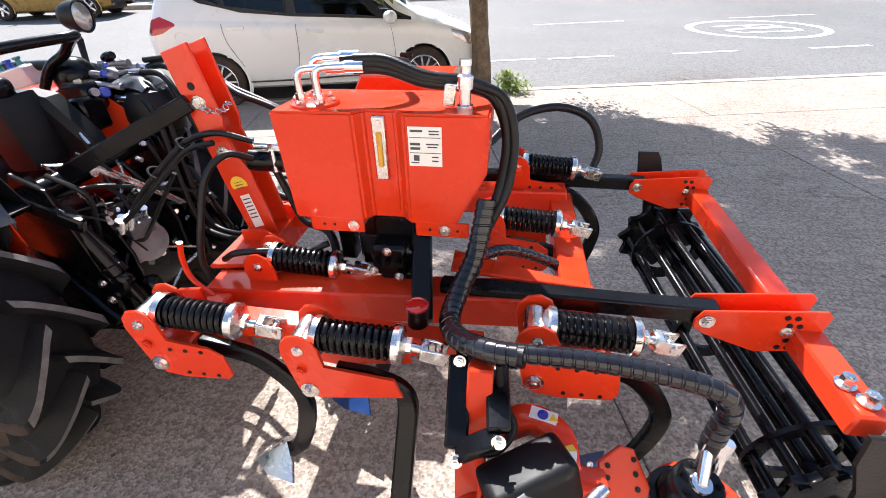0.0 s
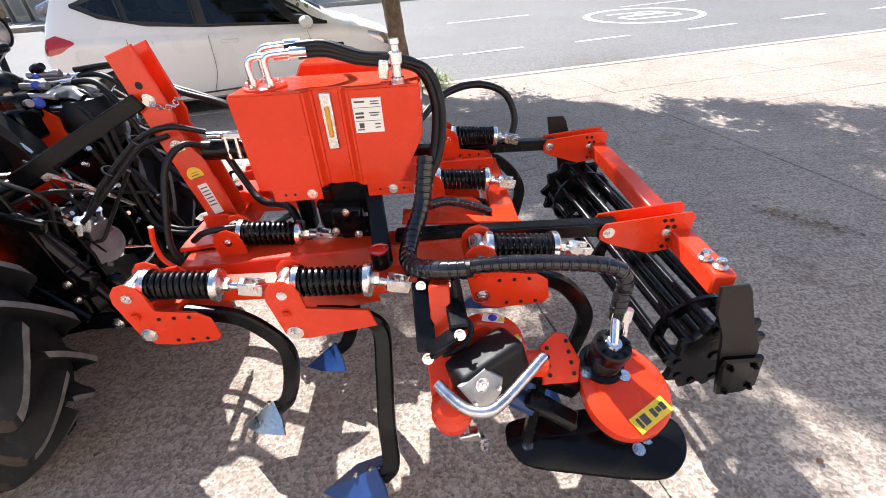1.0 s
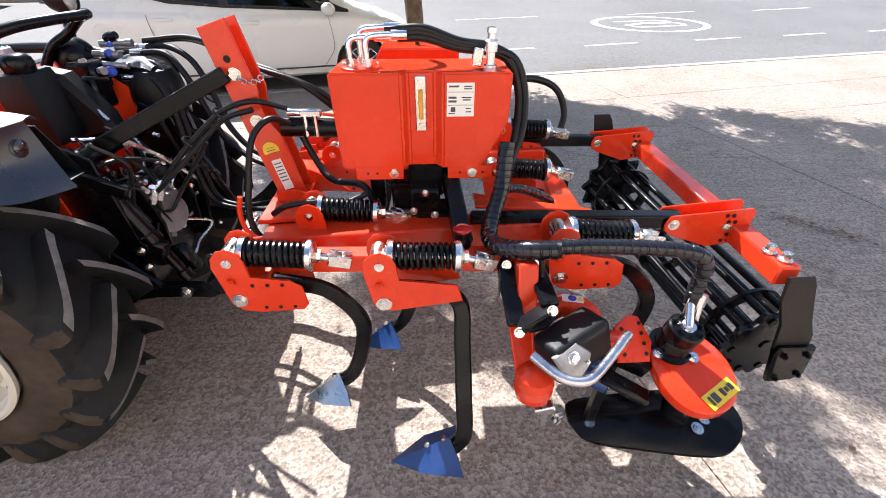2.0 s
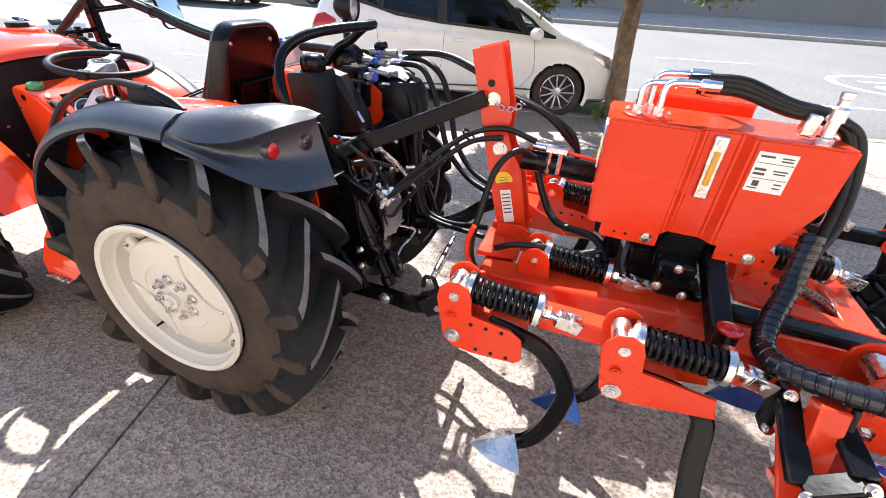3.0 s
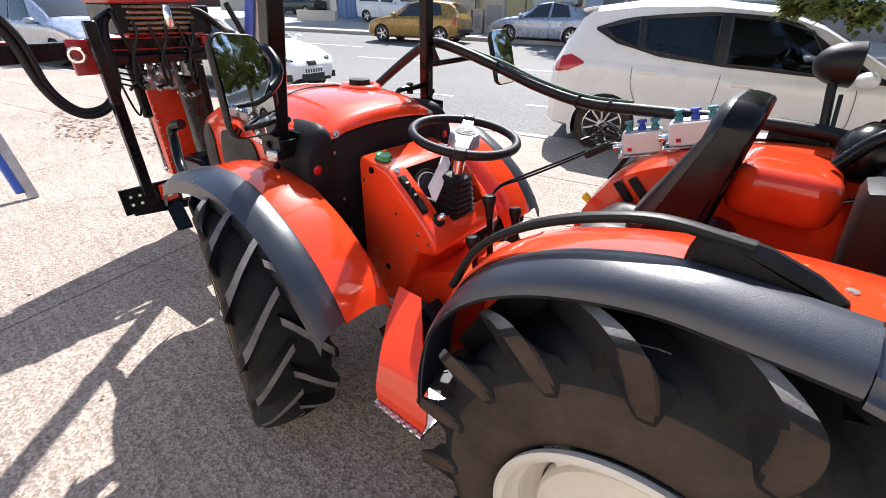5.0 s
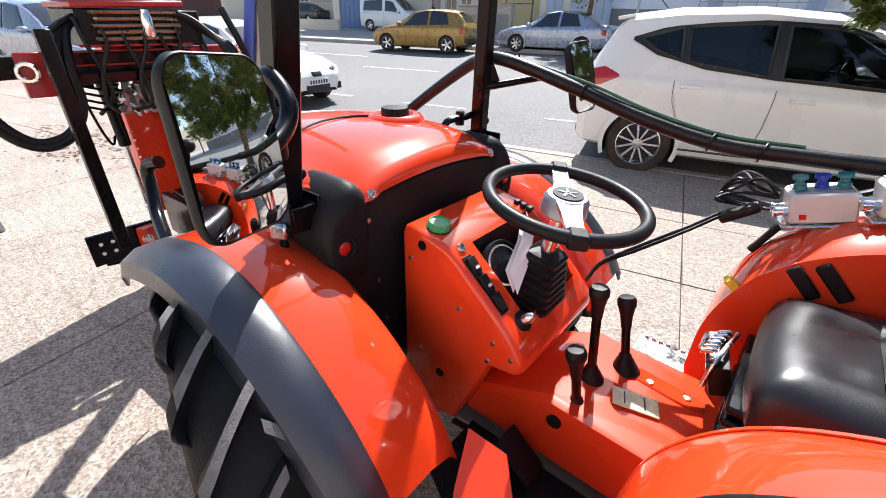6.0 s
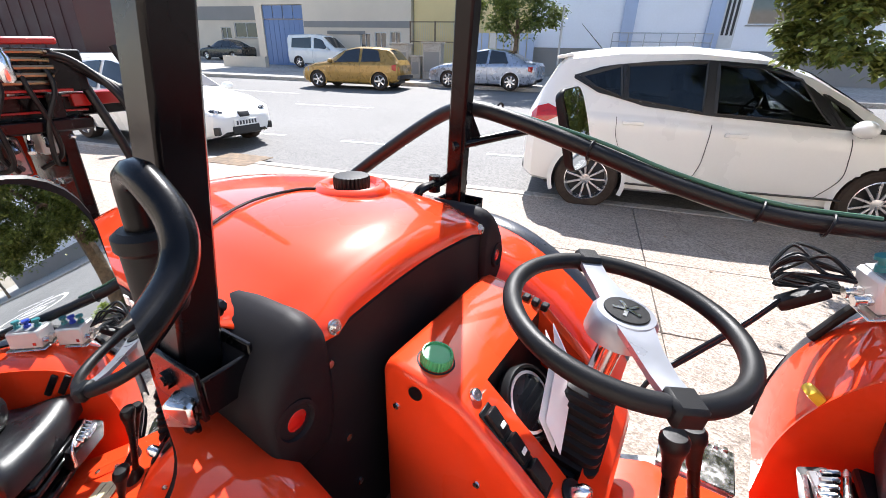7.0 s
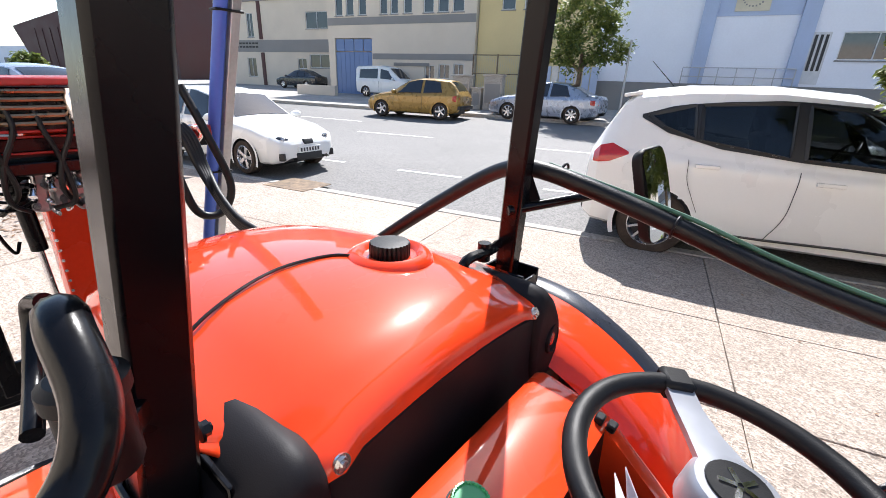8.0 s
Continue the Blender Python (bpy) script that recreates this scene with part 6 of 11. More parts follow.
    lathe(bm, (-1.168, 0.500, 0.961), (0.18, 0, 0.98), [(-0.004, 0.034), (0.002, 0.034), (0.003, 0.031)], 30)
    part("cap_seat", bm, PLASTIC, dash)
    bm = B()
    outer = [((0.029 if k % 2 else 0.0275) * math.cos(k * math.tau / 60), (0.029 if k % 2 else 0.0275) * math.sin(k * math.tau / 60)) for k in range(60)]
    fcap = frame_of((0.18, 0, 0.98))
    loft(bm, [[Vector((-1.168, 0.500, 0.962)) + fcap @ Vector((z, x * q, y * q)) for x, y in outer] for q, z in ((1.0, 0.0), (1.0, 0.017), (0.95, 0.020), (0.86, 0.0205), (0.82, 0.017), (0.1, 0.017))], close=True)
    part("green_cap", bm, GREEN, dash, "green screw cap")
    bm = B()
    for x, z in ((-1.171, 0.932), (-1.105, 0.55)):
        rod(bm, (x, y0 + 0.002, z), (x, y0 - 0.003, z), 0.013, seg=18)
    part("access_hole", bm, PLASTIC, dash, "dark round hole")
    bm = B()
    for x, z in ((-1.212, 0.883), (-1.049, 0.798), (-0.944, 0.747), (-0.890, 0.725), (-1.18, 0.60), (-0.955, 0.685)):
        lathe(bm, (x, y0 + 0.001, z), (0, -1, 0), [(0, 0.007), (0.004, 0.006), (0.005, 0)], 10)
    part("console_screw", bm, ZINC, dash)
    # folded papers leaning in the well
    bm = B()
    for off, k in ((0.0, 0.0), (0.012, 0.02)):
        a_, b_ = Vector((-0.955 + off, MID - 0.105, 0.842)), Vector((-1.0 + off, MID + 0.03, 0.925 + k))
        w_ = Vector((-0.035, 0.012, 0.045))
        mid_ = (a_ + b_) / 2 + Vector((0.01, 0, 0.012))
        loft(bm, [[a_, a_ + w_ * 0.5, a_ + w_], [mid_, mid_ + w_ * 0.5 + Vector((0.006, 0, 0.004)), mid_ + w_], [b_, b_ + w_ * 0.5, b_ + w_]])
    thicken(bm, 0.0015)
    solo("folded_paper", bm, PAPER, "folded white papers leaning in the instrument well", "paper")
    # bellows and column
    axis = Vector((0.16, 0, 0.98)).normalized()
    foot = Vector((-0.958, MID, 0.765))
    hub = Vector((-0.905, MID, 1.058))
    axis = (hub - foot).normalized()
    fb = frame_of(axis, (1, 0, 0))
    rings = []
    for k in range(8):
        w_ = 0.150 - 0.0085 * k
        for q, dz in ((1.0, 0.0), (1.0, 0.009), (0.88, 0.013), (0.88, 0.017)):
            rings.append([foot + axis * (0.0205 * k + dz) + fb @ Vector((0, x, y)) for x, y in rounded(w_ * q, w_ * q, w_ * 0.16, 3)])
    rings.append([foot + axis * 0.168 + fb @ Vector((0, x, y)) for x, y in rounded(0.05, 0.05, 0.02, 3)])
    bm = B()
    loft(bm, rings, close=True)
    part("bellows", bm, PLASTIC, dash, "black rubber bellows")
    bm = B()
    rod(bm, foot + axis * 0.15, hub - axis * 0.02, 0.02, seg=16)
    part("column", bm, CHROME, dash)
    # steering wheel
    wheel_axis = Vector((0.12, 0.0, 0.99)).normalized()
    f = frame_of(wheel_axis)
    R = 0.18
    bm = B()
    ring = [hub + wheel_axis * 0.012 + f @ Vector((0, R * math.cos(a), R * math.sin(a))) for a in [k * math.tau / 56 for k in range(56)]]
    rings = []
    for k, p in enumerate(ring):
        rad = (p - hub - wheel_axis * 0.012).normalized()
        rings.append([p + rad * 0.0155 * math.cos(q * math.tau / 12) + wheel_axis * 0.0155 * math.sin(q * math.tau / 12) for q in range(12)])
    loft(bm, rings + [rings[0]], close=True, caps=False)
    bmesh.ops.remove_doubles(bm, verts=bm.verts, dist=1e-5)
    sw = part("steering_wheel", bm, PLASTIC, tractor, "black steering wheel with silver spokes")
    bm = B()
    lathe(bm, hub, wheel_axis, [(-0.03, 0.04), (-0.02, 0.055), (0.015, 0.052), (0.024, 0.046), (0.026, 0.0)], 30)
    part("hub", bm, SILVER, sw, "silver hub")
    bm = B()
    lathe(bm, hub, wheel_axis, [(0.0255, 0.036), (0.0275, 0.035), (0.0275, 0)], 26)
    part("badge", bm, PLASTIC, sw)
    bm = B()
    for k in range(5):
        a = k * math.tau / 5
        box(bm, hub + wheel_axis * 0.0285 + f @ Vector((0, 0.013 * math.cos(a), 0.013 * math.sin(a))), (0.002, 0.02, 0.006), f.to_4x4() @ Euler((a, 0, 0)).to_matrix().to_4x4())
    part("emblem", bm, ZINC, sw)
    for a in (213, 33):
        dvec = f @ Vector((0, math.cos(radians(a)), math.sin(radians(a))))
        side_v = wheel_axis.cross(dvec)
        bm = B()
        rings = []
        for u, wdt, h in ((0.03, 0.062, 0.012), (0.08, 0.046, 0.006), (0.13, 0.040, 0.004), (0.165, 0.040, 0.008)):
            p = hub + dvec * u + wheel_axis * (h + 0.008)
            rings.append([p - side_v * wdt / 2 - wheel_axis * 0.006, p - side_v * wdt / 2 + wheel_axis * 0.004, p + side_v * wdt / 2 + wheel_axis * 0.004, p + side_v * wdt / 2 - wheel_axis * 0.006])
        loft(bm, rings, close=True)
        sp = part("spoke", bm, SILVER, sw, "silver flat spoke")
        bm = B()
        p = hub + dvec * 0.181 + wheel_axis * 0.013
        box(bm, p, (0.045, 0.044, 0.034), frame_of(dvec, wheel_axis), 0.006)
        part("spoke_end", bm, PLASTIC, sp)


build_dash()


def lever(parent, foot, top, knob_r=0.022, m=None, gaiter=0.04):
    foot, top = Vector(foot), Vector(top)
    d = (top - foot).normalized()
    bm = B()
    rod(bm, foot, top, 0.0115, seg=12)
    lv = part("lever", bm, BLACK, parent, "black gear lever with a knob")
    bm = B()
    lathe(bm, top - d * 0.07, d, [(0, 0.013), (0.035, 0.016), (0.056, knob_r), (0.064, knob_r * 1.15), (0.078, knob_r * 1.15), (0.086, knob_r * 0.9), (0.088, 0)], 20)
    part("knob", bm, m or PLASTIC, lv)
    if gaiter:
        bm = B()
        prof = []
        for k in range(5):
            prof += [(0.0 + 0.016 * k, gaiter - 0.008 * k), (0.008 + 0.016 * k, gaiter - 0.008 * k - 0.006)]
        prof += [(0.085, 0.01)]
        lathe(bm, foot, d, prof, 18)
        part("gaiter", bm, PLASTIC, lv)


def build_deck():
    """Transmission tunnel, footplates, seat and everything round it."""
    bm = B()
    poly = [(-1.06, 0.50), (-0.80, 0.62), (-0.40, 0.575), (-0.22, 0.62), (-0.22, 0.40), (-1.06, 0.40)]
    plate(bm, poly, 0.34, (0, MID + 0.03, 0), (1, 0, 0), (0, 0, 1), 0.015)
    deck = part("tunnel", bm, HOOD, tractor, "red transmission tunnel")
    bm = B()
    box(bm, (-0.585, 0.745, 0.5965), (0.17, 0.05, 0.006), Euler((0, radians(6), 0)).to_matrix(), 0.004)
    part("cover_strip", bm, HOOD, deck)
    bm = B()
    for x, y in ((-0.633, 0.735), (-0.545, 0.752)):
        lathe(bm, (x, y, 0.5985 - (x + 0.585) * 0.11), (0, 0, 1), [(0, 0.01), (0.004, 0.009), (0.005, 0)], 12)
    part("screw", bm, ZINC, deck)
    bm = B()
    box(bm, (-0.64, 0.64, 0.607), (0.11, 0.06, 0.004), Euler((0, radians(7), radians(20))).to_matrix(), 0.001)
    lab = part("warning_label", bm, PALELABEL, deck, "pale yellow printed warning label")
    bm = B()
    for k in range(2):
        box(bm, (-0.665 + 0.045 * k, 0.632 + 0.016 * k, 0.611 - 0.005 * k), (0.004, 0.04, 0.003), Euler((0, radians(7), radians(20))).to_matrix())
    part("label_bar", bm, INK, lab)
    bm = B()
    rod(bm, (-0.78, MID - 0.14, 0.555), (-0.78, MID - 0.146, 0.555), 0.019, seg=18)
    part("plug", bm, PLASTIC, deck)
    lever(tractor, (-0.755, 0.64, 0.60), (-0.785, 0.643, 0.865), 0.021)
    lever(tractor, (-0.70, 0.74, 0.60), (-0.745, 0.765, 0.79), 0.021)
    lever(tractor, (-0.745, 0.545, 0.57), (-0.776, 0.543, 0.745), 0.022, gaiter=0.04)
    # yellow-knobbed lever beside the seat
    bm = B()
    rod(bm, (-0.46, 0.985, 0.76), (-0.52, 0.965, 0.815), 0.011, seg=10)
    lv = part("hand_throttle", bm, PLASTIC, tractor)
    bm = B()
    box(bm, (-0.545, 0.955, 0.835), (0.06, 0.035, 0.022), Euler((0, radians(40), radians(15))).to_matrix(), 0.008, 2)
    part("knob", bm, YELLOW, lv, "yellow knob")
    # footplates
    for s in (-1, 1):
        y0 = MID + s * 0.14
        bm = B()
        plate(bm, [(-1.02, 0), (-0.56, 0), (-0.56, 0.30), (-0.75, 0.34), (-1.02, 0.2)], 0.008, (0, y0, 0.365), (1, 0, 0), (0, s, 0), 0.002)
        for i in range(8):
            for j in range(5):
                box(bm, (-0.96 + 0.055 * i, y0 + s * (0.03 + 0.045 * j), 0.371), (0.03, 0.006, 0.005), Euler((0, 0, radians(45 if (i + j) % 2 else -45))).to_matrix())
        fp = part("footplate", bm, PLASTIC if s < 0 else STEEL, tractor, "black footplate with raised treads" if s < 0 else "bare steel footplate with raised treads")
        # red step panel that hangs before the rear wheel
        bm = B()
        rings = []
        flare = ((0.62, -0.90, -0.80, 0.34), (0.55, -0.86, -0.70, 0.44), (0.50, -0.80, -0.60, 0.53), (0.43, -0.77, -0.56, 0.58), (0.385, -0.76, -0.57, 0.585))
        for z, x0, x1, d in flare:
            rings.append([Vector((x0 + (x1 - x0) * k / 3, MID + s * d, z)) for k in range(4)])
        if s < 0:
            shell(bm, rings, 0.006)
            part("step_panel", bm, HOOD, tractor, "red sheet-metal step panel")
        else:
            bm.free()
        bm = B()
        box(bm, (-0.665, MID + s * 0.52, 0.375), (0.2, 0.16, 0.014), None, 0.003)
        for k in range(7):
            box(bm, (-0.74 + 0.025 * k, MID + s * 0.595, 0.384), (0.012, 0.012, 0.01))
        part("step_tread", bm, ZINC, tractor)
        bm = B()
        box(bm, (-0.83, MID + s * 0.20, 0.44), (0.13, 0.085, 0.014), Euler((0, radians(38), 0)).to_matrix(), 0.006, 2)
        beam(bm, (-0.84, MID + s * 0.20, 0.43), (-1.05, MID + s * 0.20, 0.40), 0.02, 0.012)
        part("pedal", bm, PLASTIC, tractor, "black foot pedal")
    # frame and axles
    bm = B()
    box(bm, (-0.9, MID, 0.40), (1.9, 0.26, 0.2), None, 0.03)
    rod(bm, (0, 0.2, 0.535), (0, 2 * MID - 0.2, 0.535), 0.075, seg=20)
    rod(bm, (-1.4, 0.2, 0.46), (-1.4, 2 * MID - 0.2, 0.46), 0.065, seg=20)
    box(bm, (0.1, MID, 0.56), (0.5, 0.36, 0.36), None, 0.05, 2)
    part("chassis", bm, CAST, tractor, "dark cast chassis and axle housings")
    # seat
    bm = B()
    box(bm, (-0.31, MID + 0.07, 0.645), (0.3, 0.28, 0.06), None, 0.02, 2)
    seat = part("seat", bm, PLASTIC, tractor, "black vinyl seat on a folding suspension")
    c = Vector((-0.265, MID + 0.09, 0.865))

    def pad(c, sx, sy, sz, dish, rot):
        bm = B()
        nx, ny = 18, 18
        grid = []
        for i in range(nx + 1):
            row = []
            for j in range(ny + 1):
                u, v = i / nx * 2 - 1, j / ny * 2 - 1
                edge = max(abs(u), abs(v))
                ru = u * (1 - 0.10 * v * v)
                rv = v * (1 - 0.08 * u * u)
                z = sz * (1 - edge**6) - dish * math.exp(-((u * 1.5) ** 2 + (v * 1.3) ** 2)) - 0.012 * math.exp(-((abs(v) - 0.45) / 0.06) ** 2) * (u > -0.5)
                row.append(rot @ Vector((ru * sx, rv * sy, z)) + c)
            grid.append(row)
        loft(bm, grid)
        low = [[p - rot @ Vector((0, 0, 0.07)) for p in row] for row in grid]
        loft(bm, low)
        for a_, b_ in ((grid[0], low[0]), (grid[-1], low[-1])):
            loft(bm, [a_, b_])
        loft(bm, [[r[0] for r in grid], [r[0] for r in low]])
        loft(bm, [[r[-1] for r in grid], [r[-1] for r in low]])
        bmesh.ops.remove_doubles(bm, verts=bm.verts, dist=1e-4)
        return bm

    part("cushion", pad(c, 0.21, 0.215, 0.055, 0.022, Euler((0, radians(-6), 0)).to_matrix()), SEATM, seat, angle=60)
    # backrest: one moulded shell with a rim, the pad set into its front
    mid_, up_, out_ = Vector((-0.14, MID + 0.045, 1.085)), Vector((0.14, 0, 0.990)), Vector((0.990, 0, -0.14))
    edge = rounded(0.31, 0.42, 0.075, 6)

    def slab(depth, k, wave=0.0):
        ring = []
        for y, z in edge:
            low = min(1.0, max(0.0, 0.5 - z / 0.3))
            taper = 1.0 - 0.10 * max(0.0, z / 0.215) ** 2
            ring.append(mid_ + Vector((0, y * k * taper, 0)) + up_ * (z * k) + out_ * (depth - wave * low * low * (3 - 2 * low)))
        return ring

    bm = B()
    loft(bm, [slab(-0.036, 0.985, 0.06), slab(-0.054, 0.96, 0.068), slab(-0.064, 0.88, 0.075), slab(-0.062, 0.62, 0.075), slab(-0.056, 0.3, 0.07)], close=True)
    part("backrest", bm, SEATM, seat, angle=60)
    bm = B()
    loft(bm, [slab(-0.04, 0.99, 0.06), slab(-0.02, 1.0, 0.025), slab(0.0, 1.0), slab(0.016, 0.985), slab(0.021, 0.955), slab(0.018, 0.93), slab(0.004, 0.90), slab(0.001, 0.6)], close=True)
    part("back_shell", bm, BLACK, seat, "glossy black moulded back shell", angle=60)
    bm = B()
    for y, z in ((-0.105, 0.145), (0.105, 0.145), (-0.105, -0.06), (0.105, -0.06)):
        bolt(bm, mid_ + Vector((0, y, 0)) + up_ * z + out_ * 0.002, out_, 0.006, 0.004)
    part("screw", bm, ZINC, seat)
    bm = B()
    tube(bm, [(-0.15, MID - 0.035, 0.96), (-0.125, MID - 0.035, 1.085), (-0.125, MID + 0.125, 1.085), (-0.15, MID + 0.125, 0.96)], 0.007, smooth=False)
    part("back_handle", bm, BLACK, seat)
    for z in (0.66, 0.72, 0.755):
        bm = B()
        box(bm, (-0.30, MID + 0.09, z), (0.36, 0.30, 0.02), None, 0.005)
        part("suspension_plate", bm, BLACK, seat)
    for s in (-1, 1):
        for x0, x1 in ((-0.45, -0.15), (-0.15, -0.45)):
            bm = B()
            beam(bm, (x0, MID + 0.09 + s * 0.14, 0.66), (x1, MID + 0.09 + s * 0.14, 0.755), 0.012, 0.025)
            part("scissor_arm", bm, BLACK, seat)
    bm = B()
    box(bm, (-0.515, MID + 0.14, 0.715), (0.05, 0.15, 0.08), Euler((0, radians(-20), radians(12))).to_matrix(), 0.008, 2)
    part("adjuster_case", bm, PLASTIC, seat, "black adjuster case")
    bm = B()
    box(bm, (-0.535, MID + 0.13, 0.762), (0.022, 0.11, 0.012), Euler((0, radians(-20), radians(12))).to_matrix(), 0.003)
    for k in range(6):
        box(bm, (-0.545 + 0.004 * k, MID + 0.085 + 0.02 * k, 0.772), (0.03, 0.009, 0.014), Euler((0, radians(-20), radians(12))).to_matrix(), 0.003)
    for k in range(4):
        rod(bm, (-0.56 + 0.012 * k, MID + 0.11, 0.757), (-0.56 + 0.012 * k, MID + 0.17, 0.757), 0.004, seg=6)
    tube(bm, [(-0.53, MID + 0.05, 0.70), (-0.52, MID + 0.08, 0.77), (-0.50, MID + 0.2, 0.775)], 0.006)
    part("adjuster", bm, ZINC, seat, "chromed weight adjuster")


build_deck()


def build_rops():
    """Folding roll bar at the shroud: two posts, brackets, and the cross tube far above."""
    for s, x in ((-1, -1.412), (1, -1.45)):
        y = 0.24 if s < 0 else 1.052
        bm = B()
        lean = Vector((0.1, -0.12, 1)) if s > 0 else Vector((0.09, 0.08, 1))
        foot = Vector((x, y, 1.1)) - lean * 0.12
        beam(bm, foot, foot + lean * 1.32, 0.06 if s < 0 else 0.045, 0.06 if s < 0 else 0.05, 0.006, up=(1, 0, 0))
        post = part("roll_bar_post", bm, POSTPAINT, tractor, "black square steel roll bar post")
        bm = B()
        for dx in (-0.039, 0.039):
            box(bm, (x + 0.012, y + dx, 1.025), (0.115, 0.008, 0.08), None, 0.002)
        box(bm, (x - 0.042, y, 1.025), (0.008, 0.07, 0.08), None, 0.002)
        box(bm, (x + 0.066, y, 1.02), (0.008, 0.07, 0.06), None, 0.002)
        part("bracket", bm, BLACK, post)
        bm = B()
        bolt(bm, (x + 0.0, y - 0.04, 1.03), (0, -1, 0), 0.013)
        bolt(bm, (x + 0.03, y - 0.04, 0.96), (0, -1, 0), 0.01)
        bolt(bm, (x, y + 0.04, 1.1), (0, 1, 0), 0.01)
        part("bracket_bolt", bm, BLACK, post)
    bm = B()
    beam(bm, (-1.305, 0.30, 2.32), (-1.33, 0.93, 2.32), 0.055, 0.06, 0.008)
    part("roll_bar_top", bm, BLACK, tractor)
    # folding latch on the far post
    bm = B()
    tube(bm, [(-1.46, 1.02, 1.13), (-1.45, 0.96, 1.13), (-1.46, 0.88, 1.125), (-1.465, 0.865, 1.08)], 0.012, n=4, seg=8)
    rod(bm, (-1.46, 0.95, 1.105), (-1.46, 0.95, 1.15), 0.016, seg=10)
    part("latch", bm, BLACK, tractor)
    bm = B()
    beam(bm, (-1.425, 1.05, 1.30), (-1.40, 1.08, 1.22), 0.02, 0.03)
    part("catch", bm, BLACK, tractor)


build_rops()


def mirror(name_y, corners, thick, label):
    """A rear mirror whose glass has four corners (top left, top right, bottom right, bottom left) as seen from behind."""
    tl, tr, br, bl = [Vector(p) for p in corners]
    c = (tl + tr + br + bl) / 4
    right = ((tr + br) - (tl + bl)).normalized()
    up = ((tl + tr) - (bl + br)).normalized()
    n = right.cross(up).normalized()
    up = n.cross(right)
    w = ((tr + br) - (tl + bl)).length / 2
    h = ((tl + tr) - (bl + br)).length / 2
    bm = B()
    shape = rounded(w, h, min(w, h) * 0.22, 6)
    rings = []
    for k, dz in ((1.0, 0.002), (1.015, 0.0), (1.02, -0.010), (0.96, -thick), (0.5, -thick * 1.25)):
        rings.append([c + right * a * k + up * b * k + n * dz for a, b in shape])
    loft(bm, [[c + right * a * 0.965 + up * b * 0.975 + n * 0.001 for a, b in shape]] + rings, close=True)
    mo = part("wing_mirror", bm, PLASTIC, tractor, label)
    bm = B()
    # slightly convex glass
    radius = 0.8
    rings = []
    fine = []
    for (ax_, ay_), (bx_, by_) in zip(shape, shape[1:] + shape[:1]):
        k_n = max(1, round(math.hypot(bx_ - ax_, by_ - ay_) / 0.008))
        fine += [(ax_ + (bx_ - ax_) * k / k_n, ay_ + (by_ - ay_) * k / k_n) for k in range(k_n)]
    for k in range(1, 9):
        ring = []
        for a, b in fine:
            u, v = a * 0.972 * k / 8, b * 0.98 * k / 8
            ring.append(c + right * u + up * v + n * (0.011 - (u * u + v * v) / (2 * radius)))
        rings.append(ring)
    loft(bm, [[c + n * 0.011 + (p - c) * 0.001 for p in rings[0]]] + rings, close=True, caps=False)
    bmesh.ops.remove_doubles(bm, verts=bm.verts, dist=1e-4)
    part("mirror_glass", bm, MIRROR, mo, angle=60)
    return mo


def glass_corners(c, normal, w, h, roll):
    """Corners of a mirror glass about c that faces along normal."""
    n = Vector(normal).normalized()
    r = Vector((0, 0, 1)).cross(n).normalized()
    u = n.cross(r)
    ca, sa = math.cos(radians(roll)), math.sin(radians(roll))
    r, u = r * ca + u * sa, u * ca - r * sa
    c = Vector(c)
    return [c - r * w + u * h, c + r * w + u * h, c + r * w - u * h, c - r * w - u * h]


LEFT_GLASS = glass_corners((-1.122, 0.013, 1.267), (0.925, 0.345, 0.13), 0.081, 0.119, -5)
RIGHT_GLASS = glass_corners((-1.185, 1.285, 1.26), (0.93, -0.18, 0.26), 0.06, 0.115, 4)


def build_mirrors():
    mirror(-1, LEFT_GLASS, 0.02, "large black-framed rear mirror")
    bm = B()
    tube(bm, [(-1.345, 0.19, 1.20), (-1.345, 0.19, 1.29), (-1.335, 0.188, 1.325), (-1.30, 0.184, 1.33), (-1.252, 0.18, 1.295), (-1.228, 0.155, 1.258), (-1.19, 0.09, 1.235), (-1.145, 0.005, 1.235)], 0.0165)
    a = part("mirror_arm", bm, BLACK, tractor, "black bent tube arm")
    bm = B()
    lathe(bm, (-1.345, 0.19, 1.17), (0, 0, 1), [(0, 0.024), (0.008, 0.027), (0.075, 0.027), (0.08, 0.031), (0.094, 0.031), (0.1, 0.024), (0.1, 0)], 20)
    part("arm_clamp", bm, PLASTIC, a)
    bm = B()
    beam(bm, (-1.345, 0.19, 1.19), (-1.40, 0.235, 1.19), 0.03, 0.03, 0.004)
    part("arm_bracket", bm, BLACK, a)
    bm = B()
    box(bm, (-1.375, 0.19, 1.0), (0.04, 0.035, 0.04), Euler((0, 0, radians(30))).to_matrix(), 0.005)
    part("stay_nut", bm, ZINC, a)
    mirror(1, RIGHT_GLASS, 0.024, "black-framed rear mirror")
    bm = B()
    tube(bm, [(-1.44, 1.01, 1.22), (-1.36, 1.12, 1.24), (-1.28, 1.22, 1.26)], 0.012)
    part("mirror_arm", bm, BLACK, tractor, "black tube arm")


build_mirrors()

# cultivator behind the tractor
cult = thing("cultivator", (1.7, 0.7, 0), "red spring-tine cultivator with oil tank and cage roller", "cultivator")


